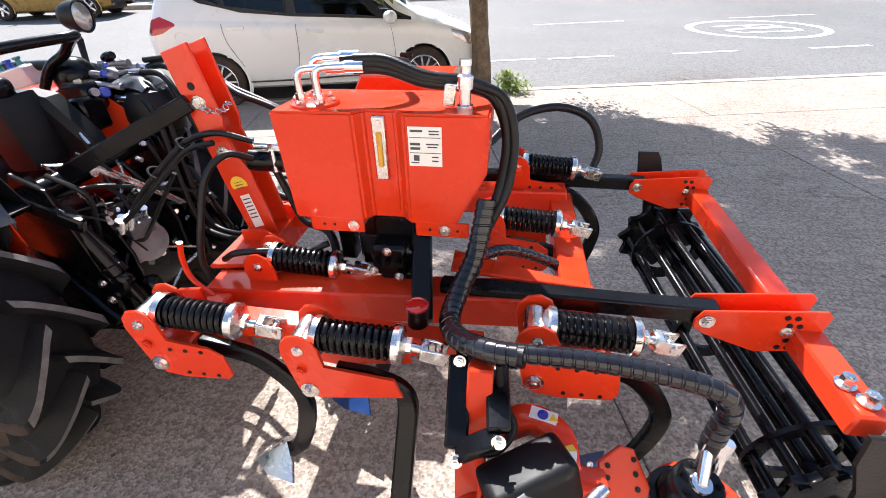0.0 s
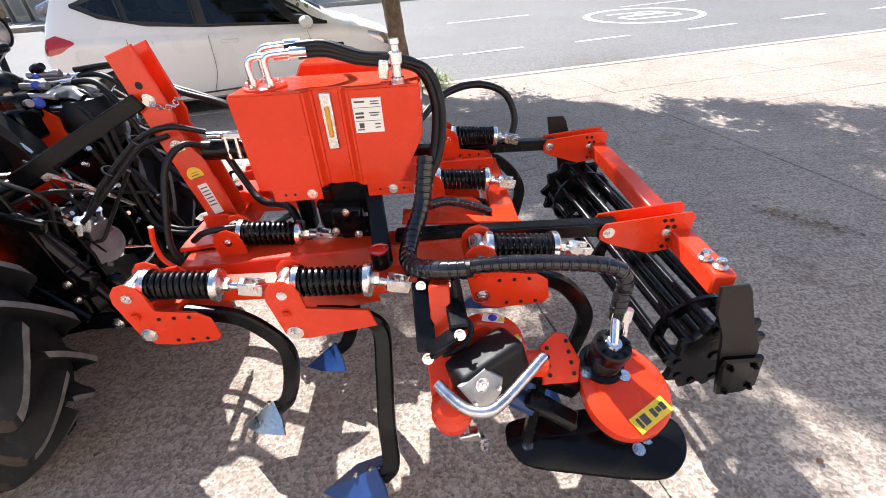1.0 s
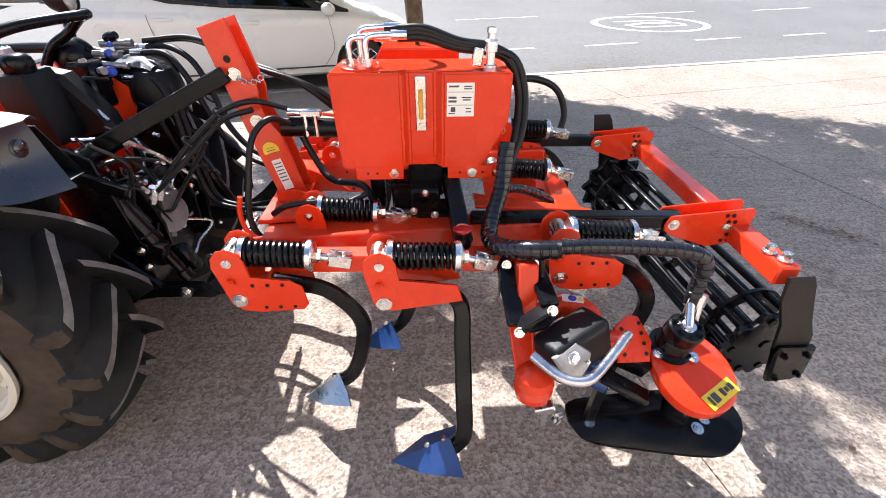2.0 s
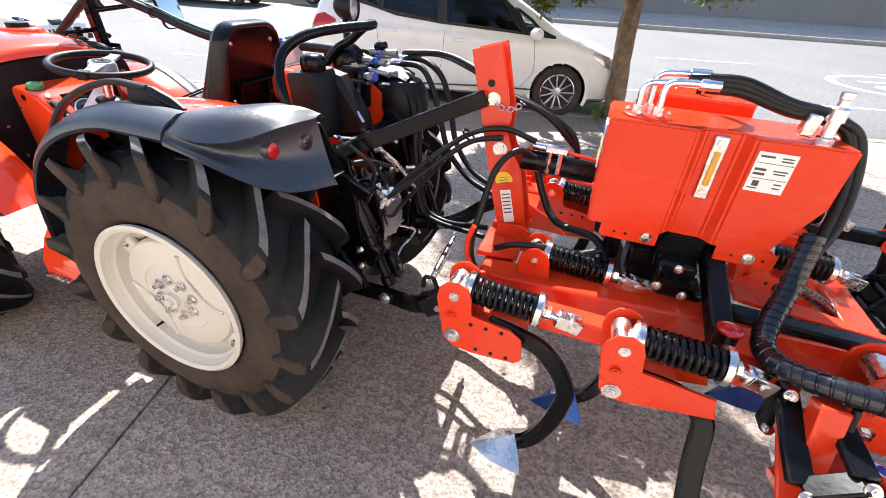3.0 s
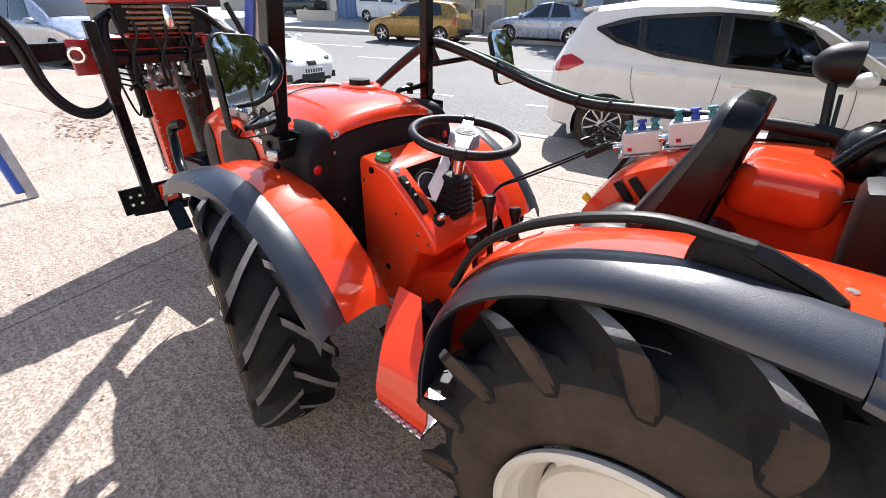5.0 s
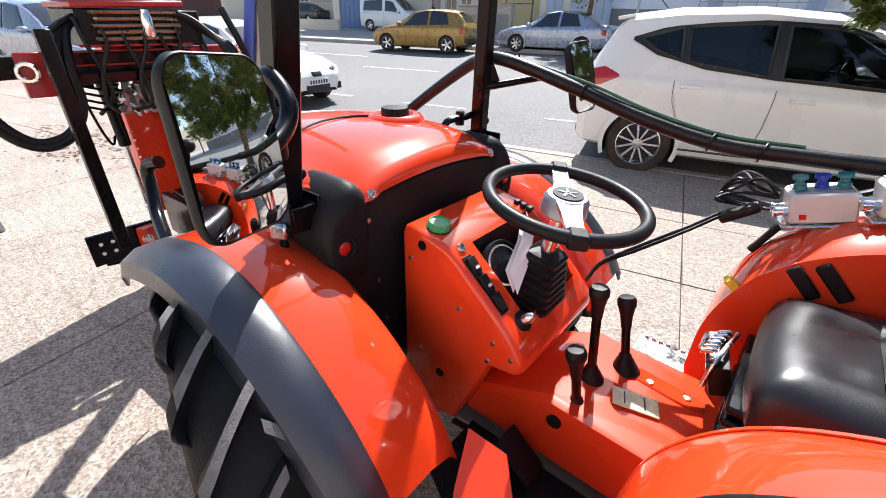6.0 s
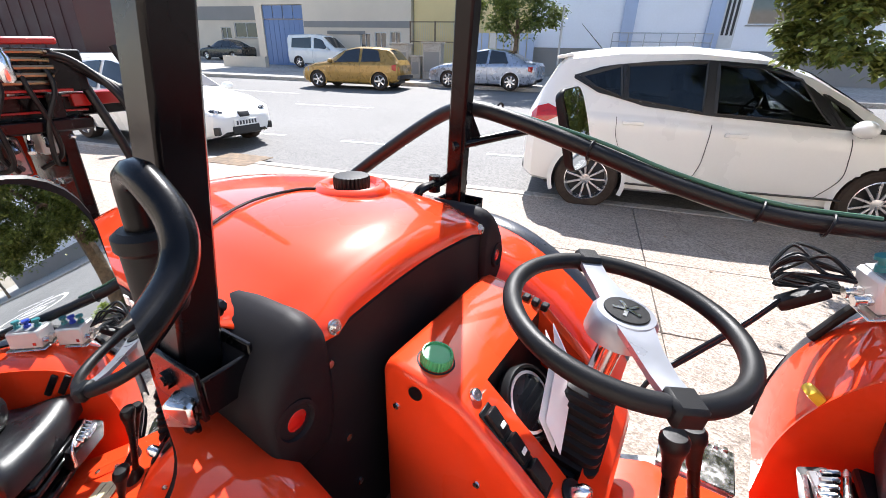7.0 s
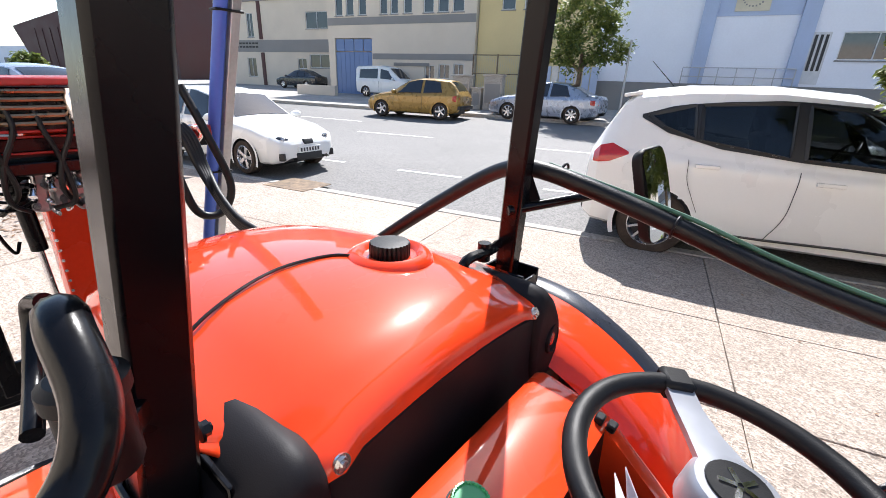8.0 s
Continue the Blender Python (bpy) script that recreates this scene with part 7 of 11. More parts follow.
def coil_spring(parent, a, b, tail, r=0.034):
    """A black coil spring between two zinc cups, with rod and fork end."""
    a, b, tail = Vector(a), Vector(b), Vector(tail)
    d = (b - a).normalized()
    f = frame_of(d)
    turns, n = 11, 12
    pts = [a + d * ((b - a).length * k / (turns * n)) + f @ Vector((0, r * math.cos(k * math.tau / n), r * math.sin(k * math.tau / n))) for k in range(turns * n + 1)]
    bm = B()
    sweep(bm, pts, [(0.0072 * math.cos(k * math.tau / 8), 0.0072 * math.sin(k * math.tau / 8)) for k in range(8)])
    sp = part("spring", bm, BLACK, parent, "black coil spring between zinc cups")
    bm = B()
    for p, s in ((a, -1), (b, 1)):
        lathe(bm, p, d * s, [(-0.006, 0.046), (0.008, 0.047), (0.013, 0.043), (0.016, 0.03), (0.022, 0.02), (0.022, 0)], 28)
    part("spring_cup", bm, ZINC, sp)
    bm = B()
    rod(bm, a - d * 0.05, b, 0.011, seg=12)
    rod(bm, b, tail, 0.011, seg=12)
    rod(bm, b + d * 0.018, b + d * 0.034, 0.019, seg=6)
    part("spring_rod", bm, ZINC, sp)
    t = (tail - b).normalized()
    g = frame_of(t)
    bm = B()
    for s in (-1, 1):
        box(bm, tail + t * 0.022 + g @ Vector((0, s * 0.017, 0)), (0.062, 0.007, 0.04), g, 0.003)
    box(bm, tail - t * 0.006, (0.02, 0.04, 0.04), g, 0.004)
    rod(bm, tail + t * 0.03 + g @ Vector((0, -0.026, 0)), tail + t * 0.03 + g @ Vector((0, 0.026, 0)), 0.01, seg=12)
    part("fork_end", bm, ZINC, sp)
    bm = B()
    rod(bm, a - d * 0.035 + Vector((0, -0.035, 0)), a - d * 0.035 + Vector((0, 0.035, 0)), 0.026, seg=20)
    part("eye", bm, ZINC, sp)


def tine(parent, pts, w=0.05, t=0.028):
    bm = B()
    sweep(bm, curve_pts(pts, 7), rounded(w, t, 0.006, 1), up=(0, 1, 0))
    return part("tine", bm, BLACK, parent, "thick black curved tine")


def share(parent, foot, tip, m, half=0.085):
    """A swept two-winged share from its bolted top to its tip."""
    foot, tip = Vector(foot), Vector(tip)
    d = (tip - foot).normalized()
    side = Vector((0, 1, 0))
    up = d.cross(side).normalized()
    if up.z < 0:
        up = -up
    mid = foot + (tip - foot) * 0.45
    back = foot - d * 0.02
    P = [tip, mid + side * half * 0.7 - up * 0.012, back + side * half - up * 0.05, back + side * half * 0.45 - up * 0.02, back + up * 0.028, back - side * half * 0.45 - up * 0.02, back - side * half - up * 0.05, mid - side * half * 0.7 - up * 0.012]
    ridge = [mid + up * 0.014, back + up * 0.03]
    bm = B()
    v = [bm.verts.new(p) for p in P]
    r = [bm.verts.new(p) for p in ridge]
    for a, b, c in ((0, 1, 8), (1, 2, 3), (0, 8, 7), (7, 5, 6)):
        vs = v + r
        bm.faces.new((vs[a], vs[b], vs[c]))
    vs = v + r
    bm.faces.new((vs[1], vs[3], vs[9], vs[8]))
    bm.faces.new((vs[8], vs[9], vs[5], vs[7]))
    thicken(bm, 0.009)
    s = part("share", bm, m, parent, "blue painted share" if m is SHARE else "bare steel share")
    bm = B()
    for k in (0.0, 0.06):
        bolt(bm, back + d * (0.02 + k) + up * 0.032 * (1 - k * 4) + up * 0.006, up, 0.01, 0.004, False)
    part("share_bolt", bm, ZINC, s)


def tine_unit(a, b, tail, pts, foot, tip, share_m, hole_rows=True, out=-1, low=0.19):
    """Red bracket plates, spring and tine. a, b: the spring's ends."""
    a = Vector(a)
    bm = B()
    lobe = [(-0.078, -0.01), (-0.072, 0.022), (-0.052, 0.044), (-0.024, 0.05), (0.004, 0.036), (0.016, 0.008), (0.020, -0.044)]
    if hole_rows:
        outline = lobe + [(0.125, -0.056), (0.160, -0.082), (0.168, -0.148), (0.152, -0.166), (0.030, -0.172), (-0.022, -0.166), (-0.052, -0.142)]
    else:
        outline = lobe + [(0.185, -0.062), (0.202, -0.122), (0.0, -0.154), (-0.040, -0.150), (-0.056, -0.128)]
    for s in (-1, 1):
        plate(bm, outline, 0.008, (a.x, a.y + s * 0.052, a.z - 0.005), (1, 0, 0), (0, 0, 1), 0.002)
    unit = part("tine_bracket", bm, RED, cult, "red painted bracket plates")
    bm = B()
    for s in (-1, 1):
        y = a.y + s * 0.057
        bolt(bm, (a.x - 0.030, y, a.z + 0.002), (0, s, 0), 0.0095, 0.006)
        bolt(bm, (a.x - 0.026, y, a.z - 0.130), (0, s, 0), 0.016)
    part("bracket_bolt", bm, ZINC, unit)
    bm = B()
    for s in (-1, 1):
        bolt(bm, (a.x - 0.034, a.y + s * 0.0565, a.z - 0.062), (0, s, 0), 0.013, 0.007, False)
    part("bracket_bolt", bm, RED, unit, "red painted bolt head")
    if hole_rows:
        bm = B()
        for k in range(3):
            for dx, dz in ((0.022, -0.076), (0.044, -0.158)):
                p = (a.x + dx + 0.042 * k, a.y - 0.0565, a.z + dz)
                rod(bm, p, (p[0], p[1] - 0.002, p[2]), 0.0055, seg=12)
        part("hole", bm, PLASTIC, unit)
    coil_spring(unit, a, b, tail)
    tn = tine(unit, pts)
    share(unit, foot, tip, share_m)


def std_tine(x, y, z):
    """The usual curve of a tine below its bracket, from pivot to foot."""
    return [(x, y, z - 0.10), (x + 0.12, y, z - 0.115), (x + 0.22, y, z - 0.15), (x + 0.30, y, z - 0.26), (x + 0.30, y, z - 0.37), (x + 0.25, y, z - 0.52), (x + 0.17, y, z - 0.60)]


def unit_at(x, y, z, m):
    tine_unit((x, y, z), (x + 0.18, y + 0.005, z - 0.017), (x + 0.245, y + 0.015, z - 0.036), std_tine(x, y, z), (x + 0.20, y, z - 0.575), (x + 0.06, y, z - 0.665), m)


unit_at(0.952, 0.155, 0.772, STEEL)
tine_unit((1.373, 0.125, 0.772), (1.558, 0.124, 0.766), (1.622, 0.132, 0.745), [(1.40, 0.12, 0.66), (1.5, 0.12, 0.645), (1.57, 0.11, 0.60), (1.575, 0.05, 0.5), (1.575, -0.05, 0.38), (1.575, -0.10, 0.25), (1.54, -0.11, 0.19)], (1.53, -0.105, 0.20), (1.345, -0.10, 0.10), SHARE, False, low=0.155)
unit_at(1.117, 0.42, 0.765, SHARE)
unit_at(1.90, 0.196, 0.796, SHARE)
unit_at(1.771, 0.71, 0.78, SHARE)
unit_at(1.853, 1.08, 0.82, SHARE)
unit_at(1.10, 0.95, 0.765, SHARE)
unit_at(0.952, 1.22, 0.775, STEEL)


def build_frame():
    bm = B()
    beam(bm, (0.93, 0.36, 0.665), (2.02, 0.40, 0.69), 0.10, 0.10, 0.006)
    part("main_beam", bm, RED, cult, "red square tube beam")
    bm = B()
    beam(bm, (0.93, 1.04, 0.665), (2.02, 1.04, 0.69), 0.10, 0.10, 0.006)
    part("main_beam", bm, RED, cult, "red square tube beam")
    bm = B()
    beam(bm, (0.95, 0.22, 0.70), (1.75, 0.20, 0.70), 0.06, 0.06, 0.005)
    part("side_beam", bm, RED, cult)
    bm = B()
    beam(bm, (0.95, 1.18, 0.70), (1.75, 1.18, 0.70), 0.06, 0.06, 0.005)
    part("side_beam", bm, RED, cult)
    for x in (0.97, 2.0):
        bm = B()
        beam(bm, (x, 0.12 if x < 1.9 else 0.2, 0.66), (x, 1.26, 0.66), 0.09, 0.09, 0.006)
        part("cross_beam", bm, RED, cult, "red square tube cross beam")
    # wedge-shaped web running back from the tank
    bm = B()
    plate(bm, [(1.64, 0.43), (2.03, 0.385), (2.03, 0.40), (1.64, 0.53)], 0.012, (0, 0, 0.755), (1, 0, 0), (0, 1, 0), 0.003)
    part("web_plate", bm, RED, cult)
    bm = B()
    plate(bm, [(0.90, 0.40), (1.03, 0.42), (1.03, 0.92), (0.90, 0.94)], 0.016, (0, 0, 0.725), (1, 0, 0), (0, 1, 0), 0.003)
    part("head_plate", bm, RED, cult)
    # mast: a leaning box of two plates with holes
    d = (Vector((0.80, 0.69, 1.29)) - Vector((0.98, 0.60, 0.70))).normalized()
    foot = Vector((0.975, 0.605, 0.70))
    side = Vector((0, 1, 0))
    wdir = side.cross(d).normalized()
    for s in (0, 1):
        bm = B()
        poly = [(-0.045, 0), (0.055, 0), (0.06, 0.25), (0.035, 0.30), (0.03, 0.36), (0.05, 0.40), (0.05, 0.63), (-0.05, 0.63), (-0.05, 0.2)]
        plate(bm, poly, 0.012, foot + side * 0.085 * s, wdir, d, 0.003)
        mast = part("mast_plate", bm, RED, cult, "red leaning mast plate")
        if s == 0:
            bm = B()
            plate(bm, [(-0.0, 0.0), (0.085, 0.0), (0.085, 0.2), (0, 0.2)], 0.01, foot + d * 0.42 - wdir * 0.045, side, d, 0.002)
            part("mast_web", bm, RED, mast)
            bm = B()
            rod(bm, foot + d * 0.52 - side * 0.0065, foot + d * 0.52 - side * 0.008, 0.012, seg=16)
            part("hole", bm, PLASTIC, mast)
            bm = B()
            bolt(bm, foot + d * 0.47 - side * 0.006, -side, 0.016, 0.01)
            bolt(bm, foot + d * 0.31 - side * 0.006, -side, 0.017, 0.008)
            part("mast_bolt", bm, ZINC, mast)
            bm = B()
            lathe(bm, foot + d * 0.205 - side * 0.0055, -side, [(0, 0.03), (0.002, 0.03), (0.002, 0)], 28)
            lab = part("round_label", bm, YELLOW, mast, "round yellow label")
            bm = B()
            for k in range(3):
                box(bm, foot + d * (0.215 - 0.01 * k) - side * 0.0085, (0.03, 0.001, 0.003), frame_of(wdir, d))
            part("label_bar", bm, INK, lab)
            bm = B()
            box(bm, foot + d * 0.112 - side * 0.0065, (0.036, 0.002, 0.115), frame_of(wdir, d), 0)
            lab = part("type_label", bm, WHITE, mast, "white type label")
            bm = B()
            for k in range(6):
                box(bm, foot + d * (0.155 - 0.013 * k) - side * 0.0082, (0.028, 0.001, 0.004), frame_of(wdir, d))
            part("label_bar", bm, INK, lab)
            # chain on the pin
            bm = B()
            p0 = foot + d * 0.465 - side * 0.02
            for k in range(7):
                q = p0 + wdir * (0.012 + 0.013 * k) - d * (0.035 * math.sin(math.pi * (k + 1) / 9)) + side * (0.004 * k)
                lathe_ring(bm, q, (0, 1, 0.2) if k % 2 else (0.6, 0.2, 1), 0.009, 0.0022)
            part("pin_chain", bm, ZINC, mast)
    for s in (-1, 1):
        bm = B()
        plate(bm, [(0.93, 0.68), (1.16, 0.68), (1.09, 0.735), (1.01, 0.775), (0.93, 0.77)], 0.012, (0, 0.64 + s * 0.09, 0), (1, 0, 0), (0, 0, 1), 0.002)
        part("mast_gusset", bm, RED, cult)
    # red hose guide loop at the front
    bm = B()
    tube(bm, [(0.90, 0.33, 0.86), (0.885, 0.33, 0.80), (0.90, 0.32, 0.74), (0.97, 0.30, 0.70)], 0.008)
    part("hose_guide", bm, RED, cult)
    # hitch pins
    for y in (0.24, 1.04):
        bm = B()
        for s in (-1, 1):
            plate(bm, [(0.84, 0.62), (0.96, 0.62), (0.96, 0.75), (0.89, 0.74)], 0.012, (0, y + s * 0.035, 0), (1, 0, 0), (0, 0, 1), 0.002)
        hb = part("hitch_bracket", bm, RED, cult)
        bm = B()
        rod(bm, (0.87, y - 0.07, 0.66), (0.87, y + 0.07, 0.66), 0.014, seg=14)
        part("hitch_pin", bm, ZINC, hb)


def lathe_ring(bm, c, axis, R, r, seg=14):
    f = frame_of(axis)
    c = Vector(c)
    rings = []
    for k in range(seg + 1):
        a = k * math.tau / seg
        rad = f @ Vector((0, math.cos(a), math.sin(a)))
        ax = f @ Vector((1, 0, 0))
        rings.append([c + rad * R + rad * r * math.cos(q * math.tau / 6) + ax * r * math.sin(q * math.tau / 6) for q in range(6)])
    loft(bm, rings, close=True, caps=False)


build_frame()


def build_tank():
    """Folded red oil tank with a grooved face, sight glass, labels and top fittings."""
    y0, y1 = 0.435, 0.70
    outline = [(1.195, 1.195), (1.40, 1.19), (1.415, 1.19), (1.73, 1.19), (1.73, 1.06), (1.655, 0.905), (1.215, 0.905)]
    bm = B()
    # near face with a folded groove
    cols = [1.195, 1.405, 1.425, 1.505, 1.53, 1.735]
    dep = [0, 0, 0.028, 0.028, 0, 0]
    front, back = [], []
    for z in (0.90, 1.05, 1.195):
        f_row, b_row = [], []
        for x, dp in zip(cols, dep):
            t = (z - 0.90) / 0.295
            xx = x
            if x > 1.6:
                xx = 1.655 + (1.735 - 1.655) * min(1, t * 1.9)
            if x < 1.25:
                xx = 1.205 - 0.01 * t
            f_row.append(Vector((xx, y0 + dp - 0.0 * t, z)))
        front.append(f_row)
    vs = loft(bm, front)
    top_f = vs[-1]
    low_f = vs[0]
    bt = [bm.verts.new(Vector((v.co.x, y1, 1.185))) for v in top_f]
    bl = [bm.verts.new(Vector((v.co.x, y1, 0.905))) for v in low_f]
    bmid = [bm.verts.new(Vector((v.co.x, y1, 1.05))) for v in vs[1]]
    n = len(top_f)
    for k in range(n - 1):
        bm.faces.new((top_f[k], top_f[k + 1], bt[k + 1], bt[k]))
        bm.faces.new((bl[k], bl[k + 1], low_f[k + 1], low_f[k]))
        bm.faces.new((bt[k], bt[k + 1], bmid[k + 1], bmid[k]))
        bm.faces.new((bmid[k], bmid[k + 1], bl[k + 1], bl[k]))
    for e_ in (0, -1):
        bm.faces.new((low_f[e_], vs[1][e_], bmid[e_], bl[e_]))
        bm.faces.new((vs[1][e_], top_f[e_], bt[e_], bmid[e_]))
    bmesh.ops.recalc_face_normals(bm, faces=bm.faces)
    bmesh.ops.bevel(bm, geom=[e for e in bm.edges if e.calc_face_angle(0) > 0.5], offset=0.006, segments=2, affect="EDGES")
    tank = part("oil_tank", bm, RED, cult, "red folded-steel oil tank", angle=25)
    bm = B()
    for x0, x1 in ((1.245, 1.40), (1.545, 1.69)):
        box(bm, ((x0 + x1) / 2, y0 + 0.003, 0.885), (x1 - x0, 0.008, 0.045), None, 0.002)
    lip = part("mounting_lip", bm, RED, tank)
    bm = B()
    for x in (1.37, 1.625):
        bolt(bm, (x, y0 - 0.002, 0.885), (0, -1, 0), 0.011)
    part("lip_bolt", bm, ZINC, lip)
    bm = B()
    for x in (1.285, 1.315, 1.585, 1.66):
        rod(bm, (x, y0 - 0.001, 0.885), (x, y0 - 0.003, 0.885), 0.004, seg=10)
    part("hole", bm, PLASTIC, lip)
    # sight glass
    g = y0 + 0.026
    bm = B()
    box(bm, (1.463, g - 0.003, 1.10), (0.034, 0.012, 0.165), None, 0.003)
    sg = part("sight_glass", bm, ZINC, tank, "level gauge with amber oil")
    bm = B()
    box(bm, (1.463, g - 0.011, 1.10), (0.014, 0.006, 0.09), None, 0.003)
    part("glass", bm, AMBER, sg)
    bm = B()
    for z in (1.035, 1.165):
        bolt(bm, (1.463, g - 0.009, z), (0, -1, 0), 0.009, 0.004, False)
    part("gauge_bolt", bm, ZINC, sg)
    # oil label with its printed bars
    bm = B()
    box(bm, (1.582, y0 - 0.002, 1.118), (0.082, 0.002, 0.098), None, 0)
    lab = part("oil_label", bm, WHITE, tank, "white printed oil label")
    bm = B()
    for x, z, w, h in ((1.562, 1.157, 0.03, 0.005), (1.604, 1.157, 0.024, 0.003), (1.604, 1.15, 0.024, 0.003), (1.558, 1.125, 0.024, 0.006), (1.558, 1.114, 0.024, 0.006), (1.600, 1.125, 0.03, 0.003), (1.600, 1.118, 0.024, 0.003), (1.560, 1.09, 0.014, 0.014), (1.606, 1.093, 0.016, 0.003), (1.606, 1.083, 0.016, 0.003), (1.556, 1.078, 0.02, 0.003)):
        box(bm, (x, y0 - 0.0038, z), (w, 0.001, h))
    for z in (1.141, 1.103):
        box(bm, (1.582, y0 - 0.0038, z), (0.076, 0.001, 0.0012))
    part("label_bar", bm, INK, lab)
    # warning sheet on the front end
    bm = B()
    box(bm, (1.194, 0.535, 1.10), (0.003, 0.085, 0.12), None, 0)
    lab = part("warning_sheet", bm, WHITE, tank, "white sheet with warning signs")
    bm = B()
    for k, (dy, dz) in enumerate(((-0.025, 0.04), (0.0, 0.04), (0.025, 0.04))):
        rod(bm, (1.1925, 0.535 + dy, 1.10 + dz), (1.1905, 0.535 + dy, 1.10 + dz), 0.012, seg=20)
    part("blue_sign", bm, BLUE, lab)
    bm = B()
    for dy, dz in ((-0.025, 0.0), (0.025, 0.005), (-0.02, -0.035), (0.02, -0.035)):
        plate(bm, [(-0.013, -0.011), (0.013, -0.011), (0, 0.012)], 0.002, (1.1915, 0.535 + dy, 1.10 + dz), (0, 1, 0), (0, 0, 1), 0)
    part("yellow_sign", bm, YELLOW, lab)
    # top: flange with bent steel pipes, breather, second tank behind
    c = Vector((1.285, 0.515, 1.192))
    bm = B()
    lathe(bm, c, (0, 0, 1), [(0, 0.062), (0.008, 0.062), (0.01, 0.058), (0.01, 0)], 32)
    fl = part("flange", bm, RED, tank)
    bm = B()
    for dx, dy, h in ((-0.028, -0.015, 0.055), (0.0, 0.02, 0.075), (0.022, -0.02, 0.06)):
        p = c + Vector((dx, dy, 0.01))
        rod(bm, p, p + Vector((0, 0, 0.02)), 0.013, seg=6)
        tube(bm, [p + Vector((0, 0, 0.02)), p + Vector((0, 0, h)), p + Vector((0.012, 0.002, h + 0.018)), p + Vector((0.05, 0.008, h + 0.022)), p + Vector((0.085, 0.012, h + 0.022))], 0.0085)
        rod(bm, p + Vector((0.075, 0.011, h + 0.022)), p + Vector((0.12, 0.014, h + 0.022)), 0.014, seg=12)
    for k in range(6):
        a = k * math.tau / 6
        bolt(bm, c + Vector((0.05 * math.cos(a), 0.05 * math.sin(a), 0.01)), (0, 0, 1), 0.007, 0.005, False)
    part("steel_pipe", bm, CHROME, fl, "bent bright steel pipes")
    bm = B()
    c2 = Vector((1.672, 0.487, 1.19))
    lathe(bm, c2, (0, 0, 1), [(0, 0.02), (0.015, 0.02), (0.017, 0.014), (0.05, 0.014), (0.052, 0.019), (0.08, 0.019), (0.085, 0.012), (0.1, 0.012), (0.102, 0.015), (0.115, 0.014), (0.115, 0)], 20)
    part("breather", bm, CHROME, tank)
    bm = B()
    box(bm, (1.635, 0.50, 1.225), (0.03, 0.03, 0.05), Euler((0, radians(8), 0)).to_matrix(), 0.003)
    part("filter_block", bm, ZINC, tank)
    # rear half of the tank: a second, taller box
    bm = B()
    plate(bm, [(1.28, 0.93), (1.60, 0.93), (1.60, 1.205), (1.32, 1.205), (1.26, 1.10)], 0.16, (0, 0.86, 0), (1, 0, 0), (0, 0, 1), 0.006)
    rear = part("rear_tank", bm, RED, cult, "red folded-steel tank behind the first")
    bm = B()
    rod(bm, (1.45, 0.86, 1.205), (1.45, 0.86, 1.245), 0.008, seg=10)
    box(bm, (1.45, 0.86, 1.25), (0.04, 0.014, 0.014), None, 0.004)
    part("wing_nut", bm, BLACK, rear)
    # black stand below the tank
    bm = B()
    box(bm, (1.475, 0.53, 0.84), (0.12, 0.12, 0.12), None, 0.008)
    beam(bm, (1.55, 0.50, 0.87), (1.59, 0.25, 0.72), 0.055, 0.05, 0.006)
    beam(bm, (1.52, 0.9, 0.93), (1.52, 0.9, 0.68), 0.06, 0.06, 0.006)
    beam(bm, (1.30, 0.55, 0.90), (1.30, 0.55, 0.70), 0.05, 0.05, 0.006)
    part("tank_stand", bm, BLACK, cult, "black steel tank stand")
    bm = B()
    box(bm, (1.47, 0.44, 0.79), (0.10, 0.08, 0.10), None, 0.01)
    for k in range(3):
        rod(bm, (1.44 + 0.03 * k, 0.40, 0.80), (1.44 + 0.03 * k, 0.375, 0.80), 0.009, seg=6)
    box(bm, (1.50, 0.46, 0.72), (0.13, 0.1, 0.07), None, 0.01)
    box(bm, (1.40, 0.56, 0.76), (0.10, 0.12, 0.12), None, 0.01)
    part("valve_block", bm, BLACK, cult, "black valve block below the tank")
    bm = B()
    for x, y, z in ((1.43, 0.385, 0.77), (1.50, 0.385, 0.755), (1.47, 0.395, 0.83), (1.578, 0.36, 0.80)):
        bolt(bm, (x, y, z), (0, -1, 0), 0.009)
    part("valve_bolt", bm, ZINC, cult)
    # round stop with its red cap
    bm = B()
    rod(bm, (1.583, 0.235, 0.66), (1.583, 0.235, 0.785), 0.027, seg=24)
    stop = part("pivot_post", bm, BLACK, cult)
    bm = B()
    lathe(bm, (1.583, 0.235, 0.785), (0, 0, 1), [(0, 0.029), (0.006, 0.029), (0.008, 0.024), (0.004, 0.022), (0.006, 0.018), (0.006, 0)], 28)
    part("cap", bm, REDLENS, stop, "round red cap")


build_tank()


